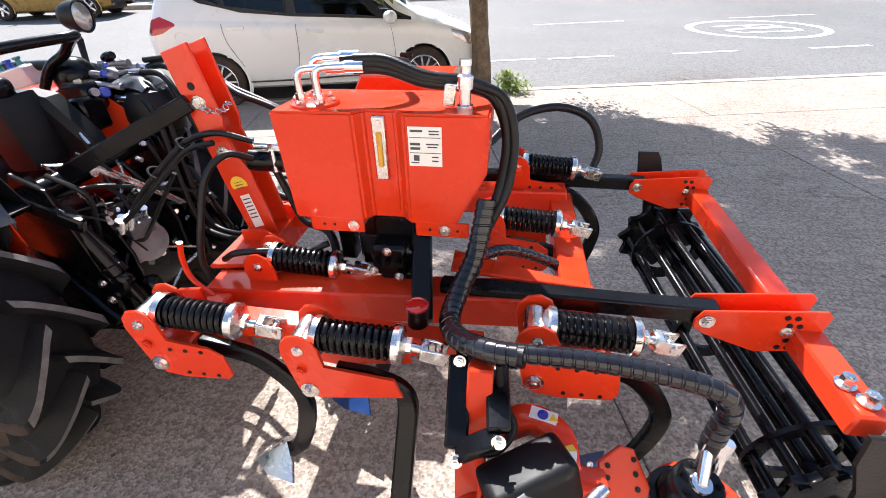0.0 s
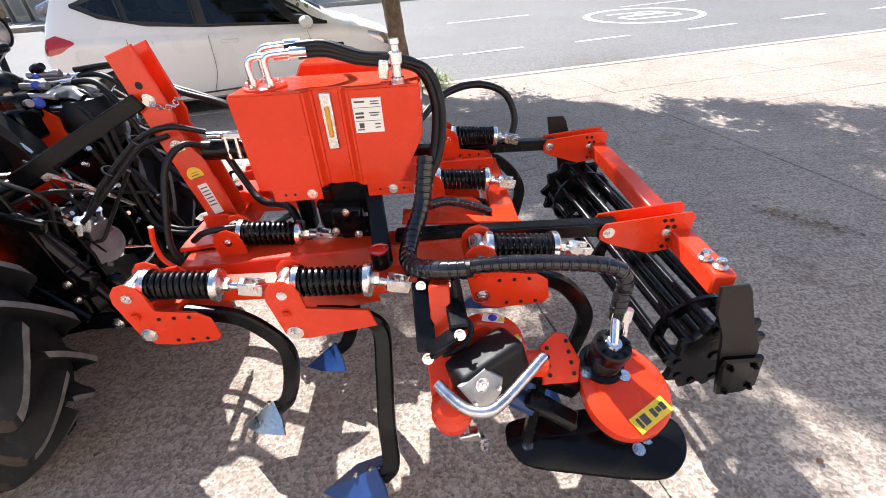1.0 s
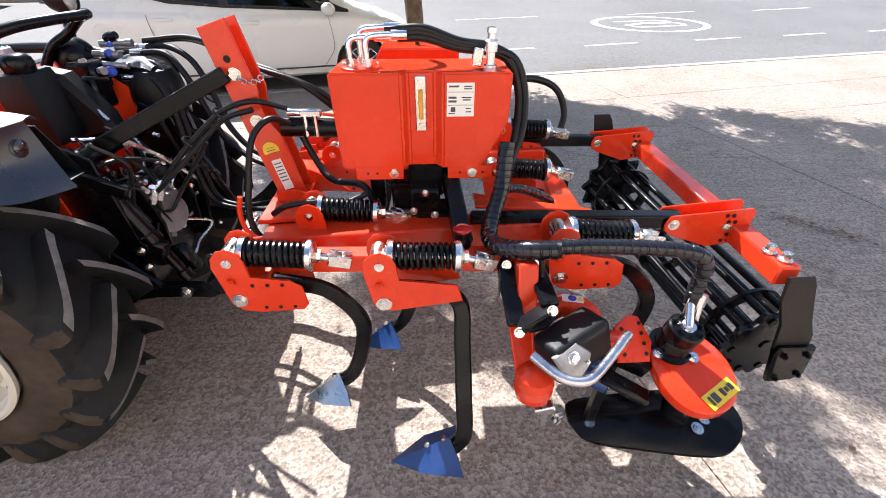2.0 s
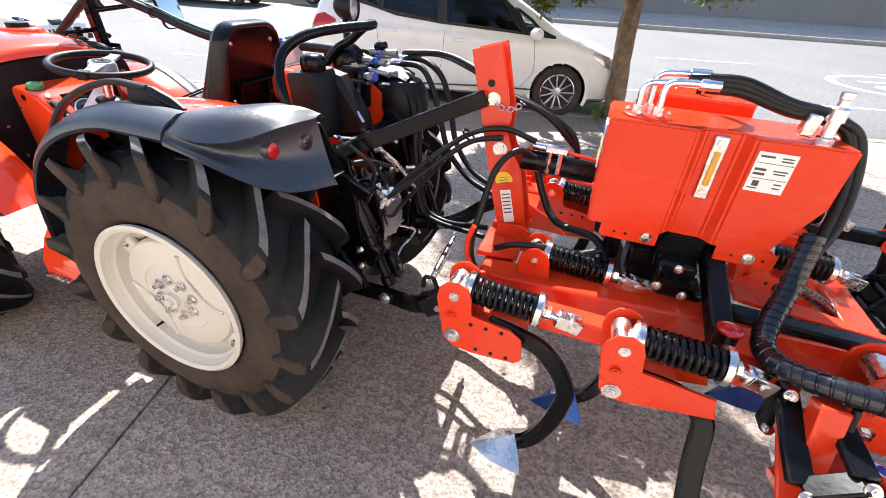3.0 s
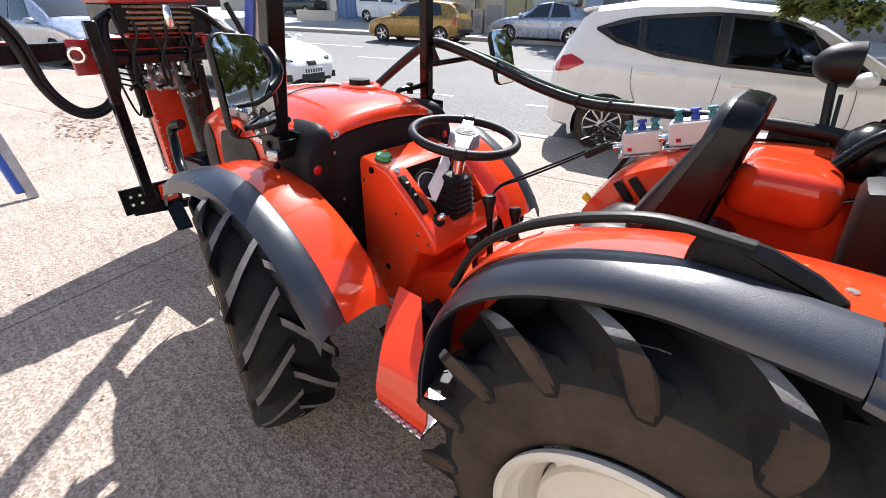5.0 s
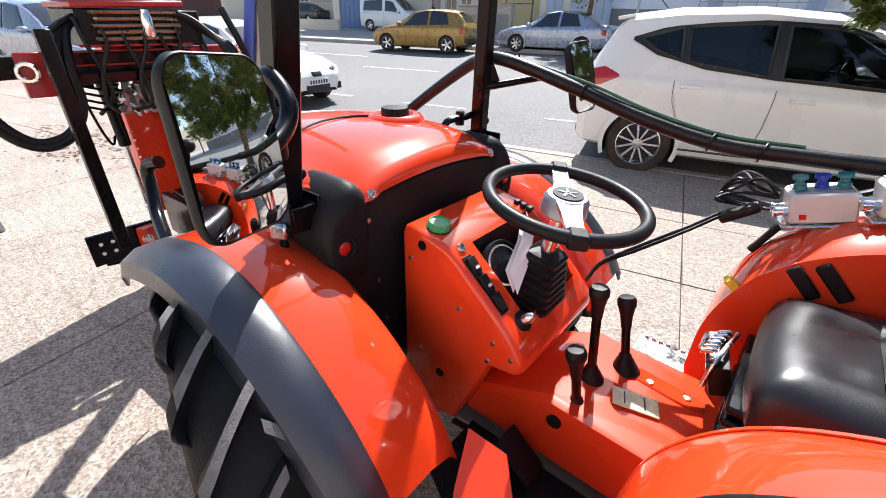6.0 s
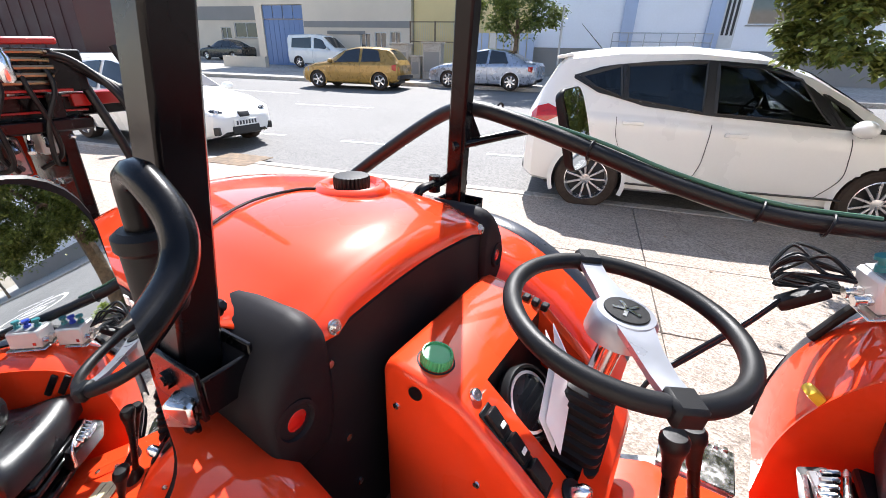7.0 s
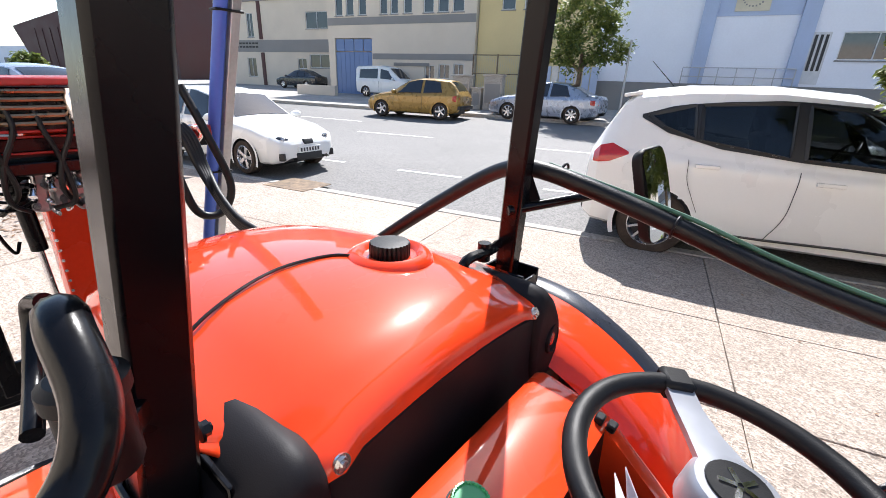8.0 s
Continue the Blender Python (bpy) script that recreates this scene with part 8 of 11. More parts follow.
def build_roller():
    """Arms, notched plates, cross bar and the cage roller."""
    for y in (0.36, 1.12):
        bm = B()
        beam(bm, (1.62, y + 0.02, 0.735), (2.33, y, 0.735), 0.05, 0.05, 0.006)
        part("roller_arm", bm, BLACK, cult, "black square steel arm")
        for s in (-1, 1):
            bm = B()
            poly = [(2.265, 0.735), (2.28, 0.765), (2.545, 0.79), (2.56, 0.775), (2.55, 0.69), (2.50, 0.655), (2.43, 0.645), (2.30, 0.69), (2.268, 0.71)]
            plate(bm, poly, 0.008, (0, y + s * 0.033, 0), (1, 0, 0), (0, 0, 1), 0.002)
            pl = part("arm_plate", bm, RED, cult, "red plate with rows of adjusting holes")
            bm = B()
            for k in range(5):
                for j in range(2):
                    p = Vector((2.475 + 0.022 * j - 0.006 * (4 - k) * 0 + 0.014 * math.sin(k), y + s * 0.0375, 0.67 + 0.024 * k))
                    rod(bm, p, p + Vector((0, s * 0.002, 0)), 0.007, seg=10)
            part("hole", bm, PLASTIC, pl)
            bm = B()
            bolt(bm, (2.293, y + s * 0.037, 0.735), (0, s, 0), 0.013)
            bolt(bm, (2.478, y + s * 0.037, 0.722), (0, s, 0), 0.011)
            part("plate_bolt", bm, ZINC, pl)
    bm = B()
    beam(bm, (2.528, 0.085, 0.695), (2.52, 1.20, 0.705), 0.068, 0.065, 0.006)
    bar = part("roller_bar", bm, RED, cult, "red square tube bar")
    bm = B()
    for x, y in ((2.512, 0.165), (2.53, 0.122)):
        bolt(bm, (x, y, 0.731), (0, 0, 1), 0.014, 0.022)
    part("bar_bolt", bm, ZINC, bar)
    # roller: knobbed discs, inner rings, round bars between, end shields
    near, far = Vector((2.61, 0.10, 0.385)), Vector((2.45, 1.18, 0.475))
    ax = (far - near).normalized()
    f = frame_of(ax)
    R = 0.128
    roller = thing("cage_roller", near + (far - near) / 2, "black cage roller of round bars between knobbed discs", "roller")
    bm = B()
    rod(bm, near, far, 0.02, seg=14)
    part("shaft", bm, BLACK, roller)
    for k in range(10):
        a = k * math.tau / 10
        d = f @ Vector((0, math.cos(a), math.sin(a)))
        bm = B()
        rod(bm, near + d * R, far + d * R, 0.0135, seg=10)
        part("bar", bm, BLACK, roller)
    for u in (0.015, 0.985):
        c = near + (far - near) * u
        bm = B()
        poly = []
        for k in range(72):
            a = k * math.tau / 72
            bump = max(0.0, math.cos(a * 11)) ** 0.6
            poly.append(((R + 0.010 + 0.034 * bump) * math.cos(a), (R + 0.010 + 0.034 * bump) * math.sin(a)))
        plate(bm, poly, 0.022, c, f @ Vector((0, 1, 0)), f @ Vector((0, 0, 1)), 0.005)
        part("knobbed_disc", bm, BLACK, roller)
    for u in (0.115, 0.5, 0.885):
        c = near + (far - near) * u
        bm = B()
        lathe(bm, c, ax, [(-0.006, R - 0.03), (0.006, R - 0.03), (0.006, R + 0.018), (-0.006, R + 0.018)], 40, closed=True)
        part("ring", bm, BLACK, roller)
    for c, s in ((near, -1), (far, 1)):
        q = c + ax * 0.055 * s + Vector((-0.002, 0, 0))
        bm = B()
        poly = [(-0.128, 0.345), (-0.05, 0.345), (-0.032, 0.318), (-0.012, 0.245), (0.022, 0.175), (0.058, 0.115), (0.07, 0.05), (-0.045, 0.04), (-0.062, 0.16), (-0.112, 0.25)]
        plate(bm, poly, 0.012, q, (1, 0, 0), (0, 0, 1), 0.004)
        sh = part("end_shield", bm, SHIELD, roller, "dark brown-black end shield")
        bm = B()
        poly = [(0.075, 0.075), (0.09, -0.045), (0.055, -0.075), (-0.02, -0.085), (-0.05, 0.045), (-0.04, 0.075)]
        plate(bm, poly, 0.03, q + Vector((0, 0.012 * s, 0)), (1, 0, 0), (0, 0, 1), 0.008)
        part("bearing_cover", bm, BLACK, sh)
        bm = B()
        for k, (x, z) in enumerate(((0.05, 0.05), (-0.02, 0.045), (0.06, -0.04), (-0.01, -0.055))):
            bolt(bm, q + Vector((x, 0.028 * s, z)), (0, s, 0), 0.008)
        part("cover_bolt", bm, BLACK, sh)


build_roller()


def build_head():
    """The side-mounted rotary head: linkage, valve, handle, disc cover, motor and blade."""
    head = thing("weeding_head", (2.1, -0.1, 0.25), "red side-mounted weeding head with motor, disc cover and blade", "weeding head")
    # parallel linkage
    for pts in (((1.70, 0.145, 0.73), (1.705, 0.145, 0.60)), ((1.785, 0.145, 0.73), (1.797, -0.03, 0.71)), ((1.714, -0.045, 0.645), (1.797, -0.035, 0.705)), ((1.70, 0.14, 0.73), (1.712, -0.04, 0.648))):
        bm = B()
        beam(bm, pts[0], pts[1], 0.05, 0.022, 0.005)
        part("link", bm, BLACK, head, "black flat steel link")
    bm = B()
    for p in ((1.702, 0.118, 0.735), (1.784, 0.118, 0.735), (1.704, 0.118, 0.62), (1.797, -0.052, 0.712), (1.714, -0.066, 0.65)):
        bolt(bm, p, (0, -0.8, 0.5), 0.010, 0.010)
    part("link_bolt", bm, ZINC, head)
    bm = B()
    box(bm, (1.752, 0.06, 0.70), (0.055, 0.055, 0.15), Euler((radians(-20), 0, 0)).to_matrix(), 0.005)
    beam(bm, (1.72, 0.13, 0.70), (1.745, -0.09, 0.50), 0.06, 0.012, 0.003)
    beam(bm, (1.775, 0.13, 0.68), (1.765, -0.09, 0.50), 0.012, 0.06, 0.003)
    part("upright", bm, RED, head, "red box upright")
    bm = B()
    lathe(bm, (1.765, -0.10, 0.44), (0, 0, 1), [(0, 0.03), (0.005, 0.05), (0.03, 0.055), (0.045, 0.045), (0.06, 0.055), (0.085, 0.05), (0.1, 0.03), (0.11, 0)], 28)
    part("pivot_boss", bm, RED, head)
    # arm with warning labels
    bm = B()
    tubepts = curve_pts([(1.72, 0.02, 0.56), (1.80, 0.05, 0.60), (1.87, 0.07, 0.62), (1.93, 0.03, 0.62), (1.95, -0.03, 0.58), (2.02, -0.03, 0.56)], 6)
    sweep(bm, tubepts, rounded(0.06, 0.05, 0.01, 2), up=(0, 0, 1))
    arm = part("arm", bm, RED, head, "red bent arm with warning labels")
    bm = B()
    box(bm, (1.895, 0.065, 0.648), (0.06, 0.03, 0.003), Euler((0, 0, radians(-15))).to_matrix())
    box(bm, (1.945, 0.0, 0.632), (0.035, 0.05, 0.003), Euler((0, radians(12), radians(-10))).to_matrix())
    lab = part("warning_label", bm, WHITE, arm)
    bm = B()
    rod(bm, (1.893, 0.065, 0.649), (1.893, 0.065, 0.6515), 0.012, seg=18)
    part("blue_sign", bm, BLUE, lab)
    bm = B()
    plate(bm, [(-0.014, -0.012), (0.014, -0.012), (0, 0.013)], 0.003, (1.947, 0.01, 0.6345), (1, 0, 0), (0, 1, 0), 0)
    plate(bm, [(-0.01, -0.009), (0.01, -0.009), (0, 0.01)], 0.003, (1.915, 0.06, 0.65), (1, 0, 0), (0, 1, 0), 0)
    part("yellow_sign", bm, YELLOW, lab)
    # valve box with a steel cover
    rot = Euler((radians(-12), radians(-10), radians(28))).to_matrix()
    vc = Vector((1.865, -0.065, 0.60))
    bm = B()
    box(bm, vc, (0.19, 0.105, 0.12), rot, 0.022, 3)
    vb = part("valve_box", bm, PLASTIC, head, "dark valve box")
    vx, vz = rot @ Vector((1, 0, 0)), rot @ Vector((0, 0.35, 0.94))
    vo = vc + rot @ Vector((-0.045, -0.058, 0.012))
    bm = B()
    plate(bm, [(-0.058, 0.040), (0.020, 0.044), (0.052, -0.004), (0.030, -0.034), (0.0, -0.046), (-0.040, -0.040)], 0.014, vo, vx, vz, 0.004)
    cvp = part("cover_plate", bm, ALU, vb, "dull metal end cover")
    vn = vx.cross(vz).normalized()
    bm = B()
    bolt(bm, vo + vn * 0.007 + vx * -0.005 + vz * 0.012, vn, 0.012, 0.009)
    for q in (-0.042, 0.028):
        bolt(bm, vo + vn * 0.007 + vx * q + vz * -0.018, vn, 0.006, 0.004, False)
    part("cover_bolt", bm, ZINC, cvp)
    # bent handle bar
    bm = B()
    tube(bm, [(1.735, -0.14, 0.645), (1.765, -0.175, 0.637), (1.80, -0.205, 0.632), (1.84, -0.215, 0.632), (1.875, -0.20, 0.634), (1.94, -0.14, 0.64), (2.002, -0.078, 0.645)], 0.013, seg=14)
    part("handle_bar", bm, STEEL, head, "bent bright steel handle bar")
    # quadrant plate
    bm = B()
    plate(bm, [(-0.05, -0.06), (0.05, -0.075), (0.065, -0.02), (0.03, 0.06), (0.0, 0.07), (-0.05, 0.04)], 0.014, (2.065, 0.0, 0.545), (0.95, 0.2, 0), (0, 0.75, 0.66), 0.003)
    quad = part("quadrant", bm, RED, head, "red plate with adjusting holes")
    bm = B()
    q = Vector((2.065, 0.0, 0.545))
    ax_, ay_ = Vector((0.95, 0.2, 0)).normalized(), Vector((0, 0.75, 0.66)).normalized()
    nn = ax_.cross(ay_)
    for k in range(4):
        for u_, v_ in ((0.04 - 0.004 * k, -0.05 + 0.03 * k), (-0.03, -0.04 + 0.024 * k)):
            p = q + ax_ * u_ + ay_ * v_ + nn * 0.0075
            rod(bm, p, p + nn * 0.002, 0.006, seg=10)
    part("hole", bm, PLASTIC, quad)
    bm = B()
    beam(bm, (1.95, 0.0, 0.53), (2.12, -0.04, 0.46), 0.05, 0.06, 0.01)
    beam(bm, (1.97, -0.06, 0.47), (2.10, -0.12, 0.42), 0.06, 0.03, 0.01)
    part("pivot_link", bm, BLACK, head)
    # disc cover: a tilted red half disc with rolled rim
    tilt = Vector((0.10, -0.22, 0.97)).normalized()
    c = Vector((2.222, -0.06, 0.485))
    f = frame_of(tilt, (1, 0, 0))
    poly = []
    for k in range(36):
        a = k * math.tau / 36
        r = 0.142 * (1 - 0.28 * max(0, -math.cos(a)) ** 2)
        poly.append((r * math.cos(a), r * math.sin(a)))
    ex = (Vector((1, 0, 0)) - tilt * tilt.x).normalized()
    ey = tilt.cross(ex)
    bm = B()
    rings = []
    for s, dz in ((0.0, 0.014), (0.6, 0.012), (0.9, 0.008), (0.99, 0.0), (1.0, -0.025), (0.985, -0.03), (0.97, -0.02), (0.9, -0.01)):
        rings.append([c + ex * a * max(s, 0.001) + ey * b * max(s, 0.001) + tilt * dz for a, b in poly])
    loft(bm, rings, close=True)
    cover = part("disc_cover", bm, RED, head, "round red disc cover with a rolled edge")
    bm = B()
    o = c + tilt * 0.012 + ex * 0.055 - ey * 0.085
    tx = (ex * 0.87 + ey * 0.5).normalized()
    ty = tilt.cross(tx)
    plate(bm, [(-0.062, -0.022), (0.062, -0.022), (0.062, 0.022), (-0.062, 0.022)], 0.003, o, tx, ty, 0)
    lab = part("maker_label", bm, YELLOW, cover, "yellow label with a dark emblem")
    bm = B()
    for a, w, h in ((-0.045, 0.008, 0.026), (-0.025, 0.02, 0.026), (0.008, 0.012, 0.022), (0.026, 0.012, 0.014), (0.044, 0.014, 0.02)):
        box(bm, o + tx * a + tilt * 0.0025, (w, h, 0.002), Matrix((tx, ty, tilt)).transposed())
    part("emblem_bars", bm, INK, lab)
    # motor
    m0 = c + tilt * 0.012 - ex * 0.035 + ey * 0.06
    bm = B()
    lathe(bm, m0, tilt, [(0, 0.062), (0.008, 0.062), (0.012, 0.05), (0.05, 0.048), (0.055, 0.044), (0.065, 0.05), (0.1, 0.05), (0.105, 0.045), (0.11, 0.0)], 30)
    mot = part("hydraulic_motor", bm, BLACK, head, "black hydraulic motor")
    bm = B()
    for k in range(7):
        a = k * math.tau / 7
        bolt(bm, m0 + tilt * 0.106 + ex * 0.036 * math.cos(a) + ey * 0.036 * math.sin(a), tilt, 0.007, 0.006, False)
    part("motor_bolt", bm, BLACK, mot)
    bm = B()
    for dx, dy in ((-0.052, -0.03), (0.05, -0.04)):
        bolt(bm, m0 + tilt * 0.008 + ex * dx + ey * dy, tilt, 0.012, 0.01)
    lathe(bm, m0 + tilt * 0.108, tilt, [(0, 0.022), (0.006, 0.02), (0.006, 0)], 20)
    rod(bm, m0 + tilt * 0.11, (2.213, 0.022, 0.675), 0.012, seg=10)
    part("motor_fitting", bm, CHROME, mot)
    # blade ring under the cover
    bm = B()
    rings = [(1.93, -0.03, 0.20), (1.95, 0.04, 0.20), (2.10, 0.05, 0.22), (2.28, 0.03, 0.26), (2.41, -0.03, 0.29), (2.435, -0.10, 0.29), (2.41, -0.16, 0.25), (2.33, -0.18, 0.22), (2.12, -0.13, 0.19), (1.98, -0.09, 0.18)]
    pts = curve_pts(rings + rings[:1], 4)[:-1]
    mid = sum(pts, Vector()) / len(pts)
    lowr = [p - Vector((0, 0, 0.012)) for p in pts]
    loft(bm, [[mid + (p - mid) * 0.15 + Vector((0, 0, 0.03)) for p in pts], [mid + (p - mid) * 0.85 + Vector((0, 0, 0.008)) for p in pts], pts, lowr, [mid + (p - mid) * 0.9 for p in lowr]], close=True)
    blade = part("blade", bm, BLACK, head, "black oval sweeping blade")
    bm = B()
    for p in ((2.33, -0.09, 0.275), (2.30, -0.115, 0.262), (1.99, -0.05, 0.215)):
        bolt(bm, p, (0, -0.3, 1), 0.013, 0.006)
    part("blade_bolt", bm, ZINC, blade)
    bm = B()
    rod(bm, c - tilt * 0.01, mid + Vector((0.06, 0.0, 0.03)), 0.05, 0.04, 20)
    beam(bm, (2.02, -0.02, 0.47), (1.99, -0.04, 0.22), 0.03, 0.03)
    part("blade_hub", bm, BLACK, head)
    # zinc bracket below the handle
    bm = B()
    rod(bm, (1.80, -0.12, 0.50), (1.80, -0.11, 0.40), 0.01, seg=10)
    box(bm, (1.82, -0.10, 0.34), (0.06, 0.03, 0.09), Euler((0, radians(-18), 0)).to_matrix(), 0.004)
    for k in range(2):
        bolt(bm, (1.85, -0.118, 0.36 - 0.03 * k), (0.3, -1, 0), 0.011)
    part("sensor_bracket", bm, ZINC, head)
    # thin blue cylinder below the valve box
    bm = B()
    rod(bm, (1.92, -0.02, 0.44), (2.0, -0.06, 0.42), 0.03, seg=16)
    part("cylinder", bm, SHARE, head, "dark blue cylinder")


build_head()


def hose(parent, ctrl, r, name="hose", m=None, n=8, label=""):
    bm = B()
    tube(bm, ctrl, r, n, 10)
    return part(name, bm, m or HOSE, parent, label)


def wrapped_hose(parent, ctrl, r, pitch=0.022, label="black hose wrapped in a spiral sleeve"):
    """A hose in a spiral sleeve: the core, and the flat band wound round it."""
    core = hose(parent, ctrl, r * 0.9, "hose", HOSE, 10, label)
    pts = curve_pts(ctrl, 24)
    acc = [0.0]
    for p, q in zip(pts, pts[1:]):
        acc.append(acc[-1] + (q - p).length)
    total = acc[-1]
    # discrete turns of the band
    bm = B()
    k = 0
    turns = int(total / pitch)
    ring_n = 12
    nrm = Vector((0, 0, 1))

    def at(s):
        for i in range(len(acc) - 1):
            if acc[i + 1] >= s:
                f = (s - acc[i]) / max(1e-9, acc[i + 1] - acc[i])
                return pts[i] + (pts[i + 1] - pts[i]) * f, (pts[i + 1] - pts[i]).normalized()
        return pts[-1], (pts[-1] - pts[-2]).normalized()

    rr = []
    for t in range(turns):
        s0, s1 = t * pitch + 0.0015, (t + 1) * pitch - 0.0015
        for s, q in ((s0, 0.94), (s0 + 0.002, 1.04), (s1 - 0.002, 1.04), (s1, 0.94)):
            p, d = at(s)
            nn = (nrm - d * nrm.dot(d)).normalized()
            sd = d.cross(nn)
            rr.append([p + (nn * math.cos(a) + sd * math.sin(a)) * r * q + d * 0.004 * math.sin(a) for a in [j * math.tau / ring_n for j in range(ring_n)]])
    loft(bm, rr, close=True, caps=False)
    part("spiral_sleeve", bm, SLEEVE, core)


def build_hoses():
    hs = thing("hydraulic_hoses", (1.7, 0.4, 0.75), "black hydraulic hoses in spiral sleeves over the cultivator", "hoses")
    # bundle over the tank and down its side to the head
    wrapped_hose(hs, [(1.735, 0.44, 0.98), (1.715, 0.37, 0.86), (1.68, 0.30, 0.79), (1.665, 0.23, 0.76), (1.69, 0.16, 0.77), (1.76, 0.10, 0.80), (1.84, 0.075, 0.815)], 0.026)
    wrapped_hose(hs, [(1.80, 0.09, 0.81), (1.90, 0.082, 0.82), (2.02, 0.075, 0.82), (2.14, 0.05, 0.825), (2.20, 0.035, 0.815), (2.222, 0.03, 0.78), (2.222, 0.03, 0.72), (2.215, 0.02, 0.66)], 0.021)
    for k, (dx, dz) in enumerate(((0.0, 0.0), (0.0, 0.022), (0.018, 0.012))):
        hose(hs, [(1.40, 0.52, 1.275 + dz), (1.48, 0.515, 1.275 + dz), (1.58, 0.50, 1.25 + dz * 0.7), (1.67, 0.53, 1.235 + dz * 0.6), (1.74 + dx, 0.55, 1.20 + dz * 0.5), (1.775 + dx, 0.53, 1.11), (1.765 + dx, 0.47, 1.0), (1.735 + dx * 0.5, 0.42, 0.92), (1.70, 0.36, 0.84)], 0.0135)
    hose(hs, [(1.36, 0.54, 1.29), (1.44, 0.55, 1.29), (1.50, 0.62, 1.27), (1.47, 0.72, 1.25)], 0.014)
    # loops behind the tank
    hose(hs, [(1.70, 0.98, 0.92), (1.82, 1.14, 0.985), (1.97, 1.22, 1.0), (2.10, 1.24, 0.95), (2.15, 1.21, 0.84), (2.12, 1.17, 0.73)], 0.016)
    wrapped_hose(hs, [(1.72, 0.42, 0.82), (1.80, 0.50, 0.79), (1.92, 0.56, 0.72), (2.02, 0.62, 0.62)], 0.016)
    hose(hs, [(1.0, 0.70, 0.97), (1.05, 0.68, 0.85), (1.12, 0.62, 0.78), (1.25, 0.52, 0.80), (1.30, 0.45, 0.74), (1.33, 0.44, 0.68)], 0.013)
    # thin lead on the arm
    hose(hs, [(1.79, 0.08, 0.78), (1.80, 0.06, 0.70), (1.83, 0.02, 0.66), (1.80, -0.02, 0.63), (1.75, -0.03, 0.62)], 0.008)
    # fittings at the motor
    bm = B()
    for dx in (0.0, 0.03):
        rod(bm, (2.213 + dx, 0.02, 0.67), (2.205 + dx, 0.0, 0.59), 0.011, seg=10)
        rod(bm, (2.215 + dx, 0.022, 0.69), (2.21 + dx, 0.015, 0.655), 0.014, seg=6)
    part("hose_fitting", bm, CHROME, hs)
    # cylinder and chrome valve behind the mast
    cyl = thing("hydraulic_cylinder", (1.08, 0.68, 0.95), "black hydraulic cylinder with chromed valve block", "cylinder")
    bm = B()
    rod(bm, (0.96, 0.66, 0.97), (1.20, 0.69, 0.95), 0.034, seg=22)
    part("barrel", bm, BLACK, cyl)
    bm = B()
    box(bm, (1.07, 0.665, 1.015), (0.075, 0.03, 0.025), None, 0.004)
    rod(bm, (0.99, 0.66, 1.02), (1.04, 0.665, 1.017), 0.013, seg=10)
    rod(bm, (1.05, 0.65, 1.01), (1.05, 0.645, 0.94), 0.01, seg=8)
    rod(bm, (1.085, 0.65, 1.01), (1.085, 0.645, 0.94), 0.01, seg=8)
    part("valve", bm, CHROME, cyl)
    bm = B()
    rod(bm, (1.11, 0.67, 1.01), (1.26, 0.69, 0.985), 0.006, seg=8)
    part("rod", bm, RED, cyl)


build_hoses()

# rear of the tractor: hitch, hydraulics, rails and hoses
def hex_coupler(bm, p, d, r=0.014, l=0.05):
    p, d = Vector(p), Vector(d).normalized()
    rod(bm, p, p + d * l * 0.35, r, seg=6)
    rod(bm, p + d * l * 0.35, p + d * l * 0.8, r * 0.85, seg=14)
    rod(bm, p + d * l * 0.8, p + d * l, r * 1.05, seg=14)


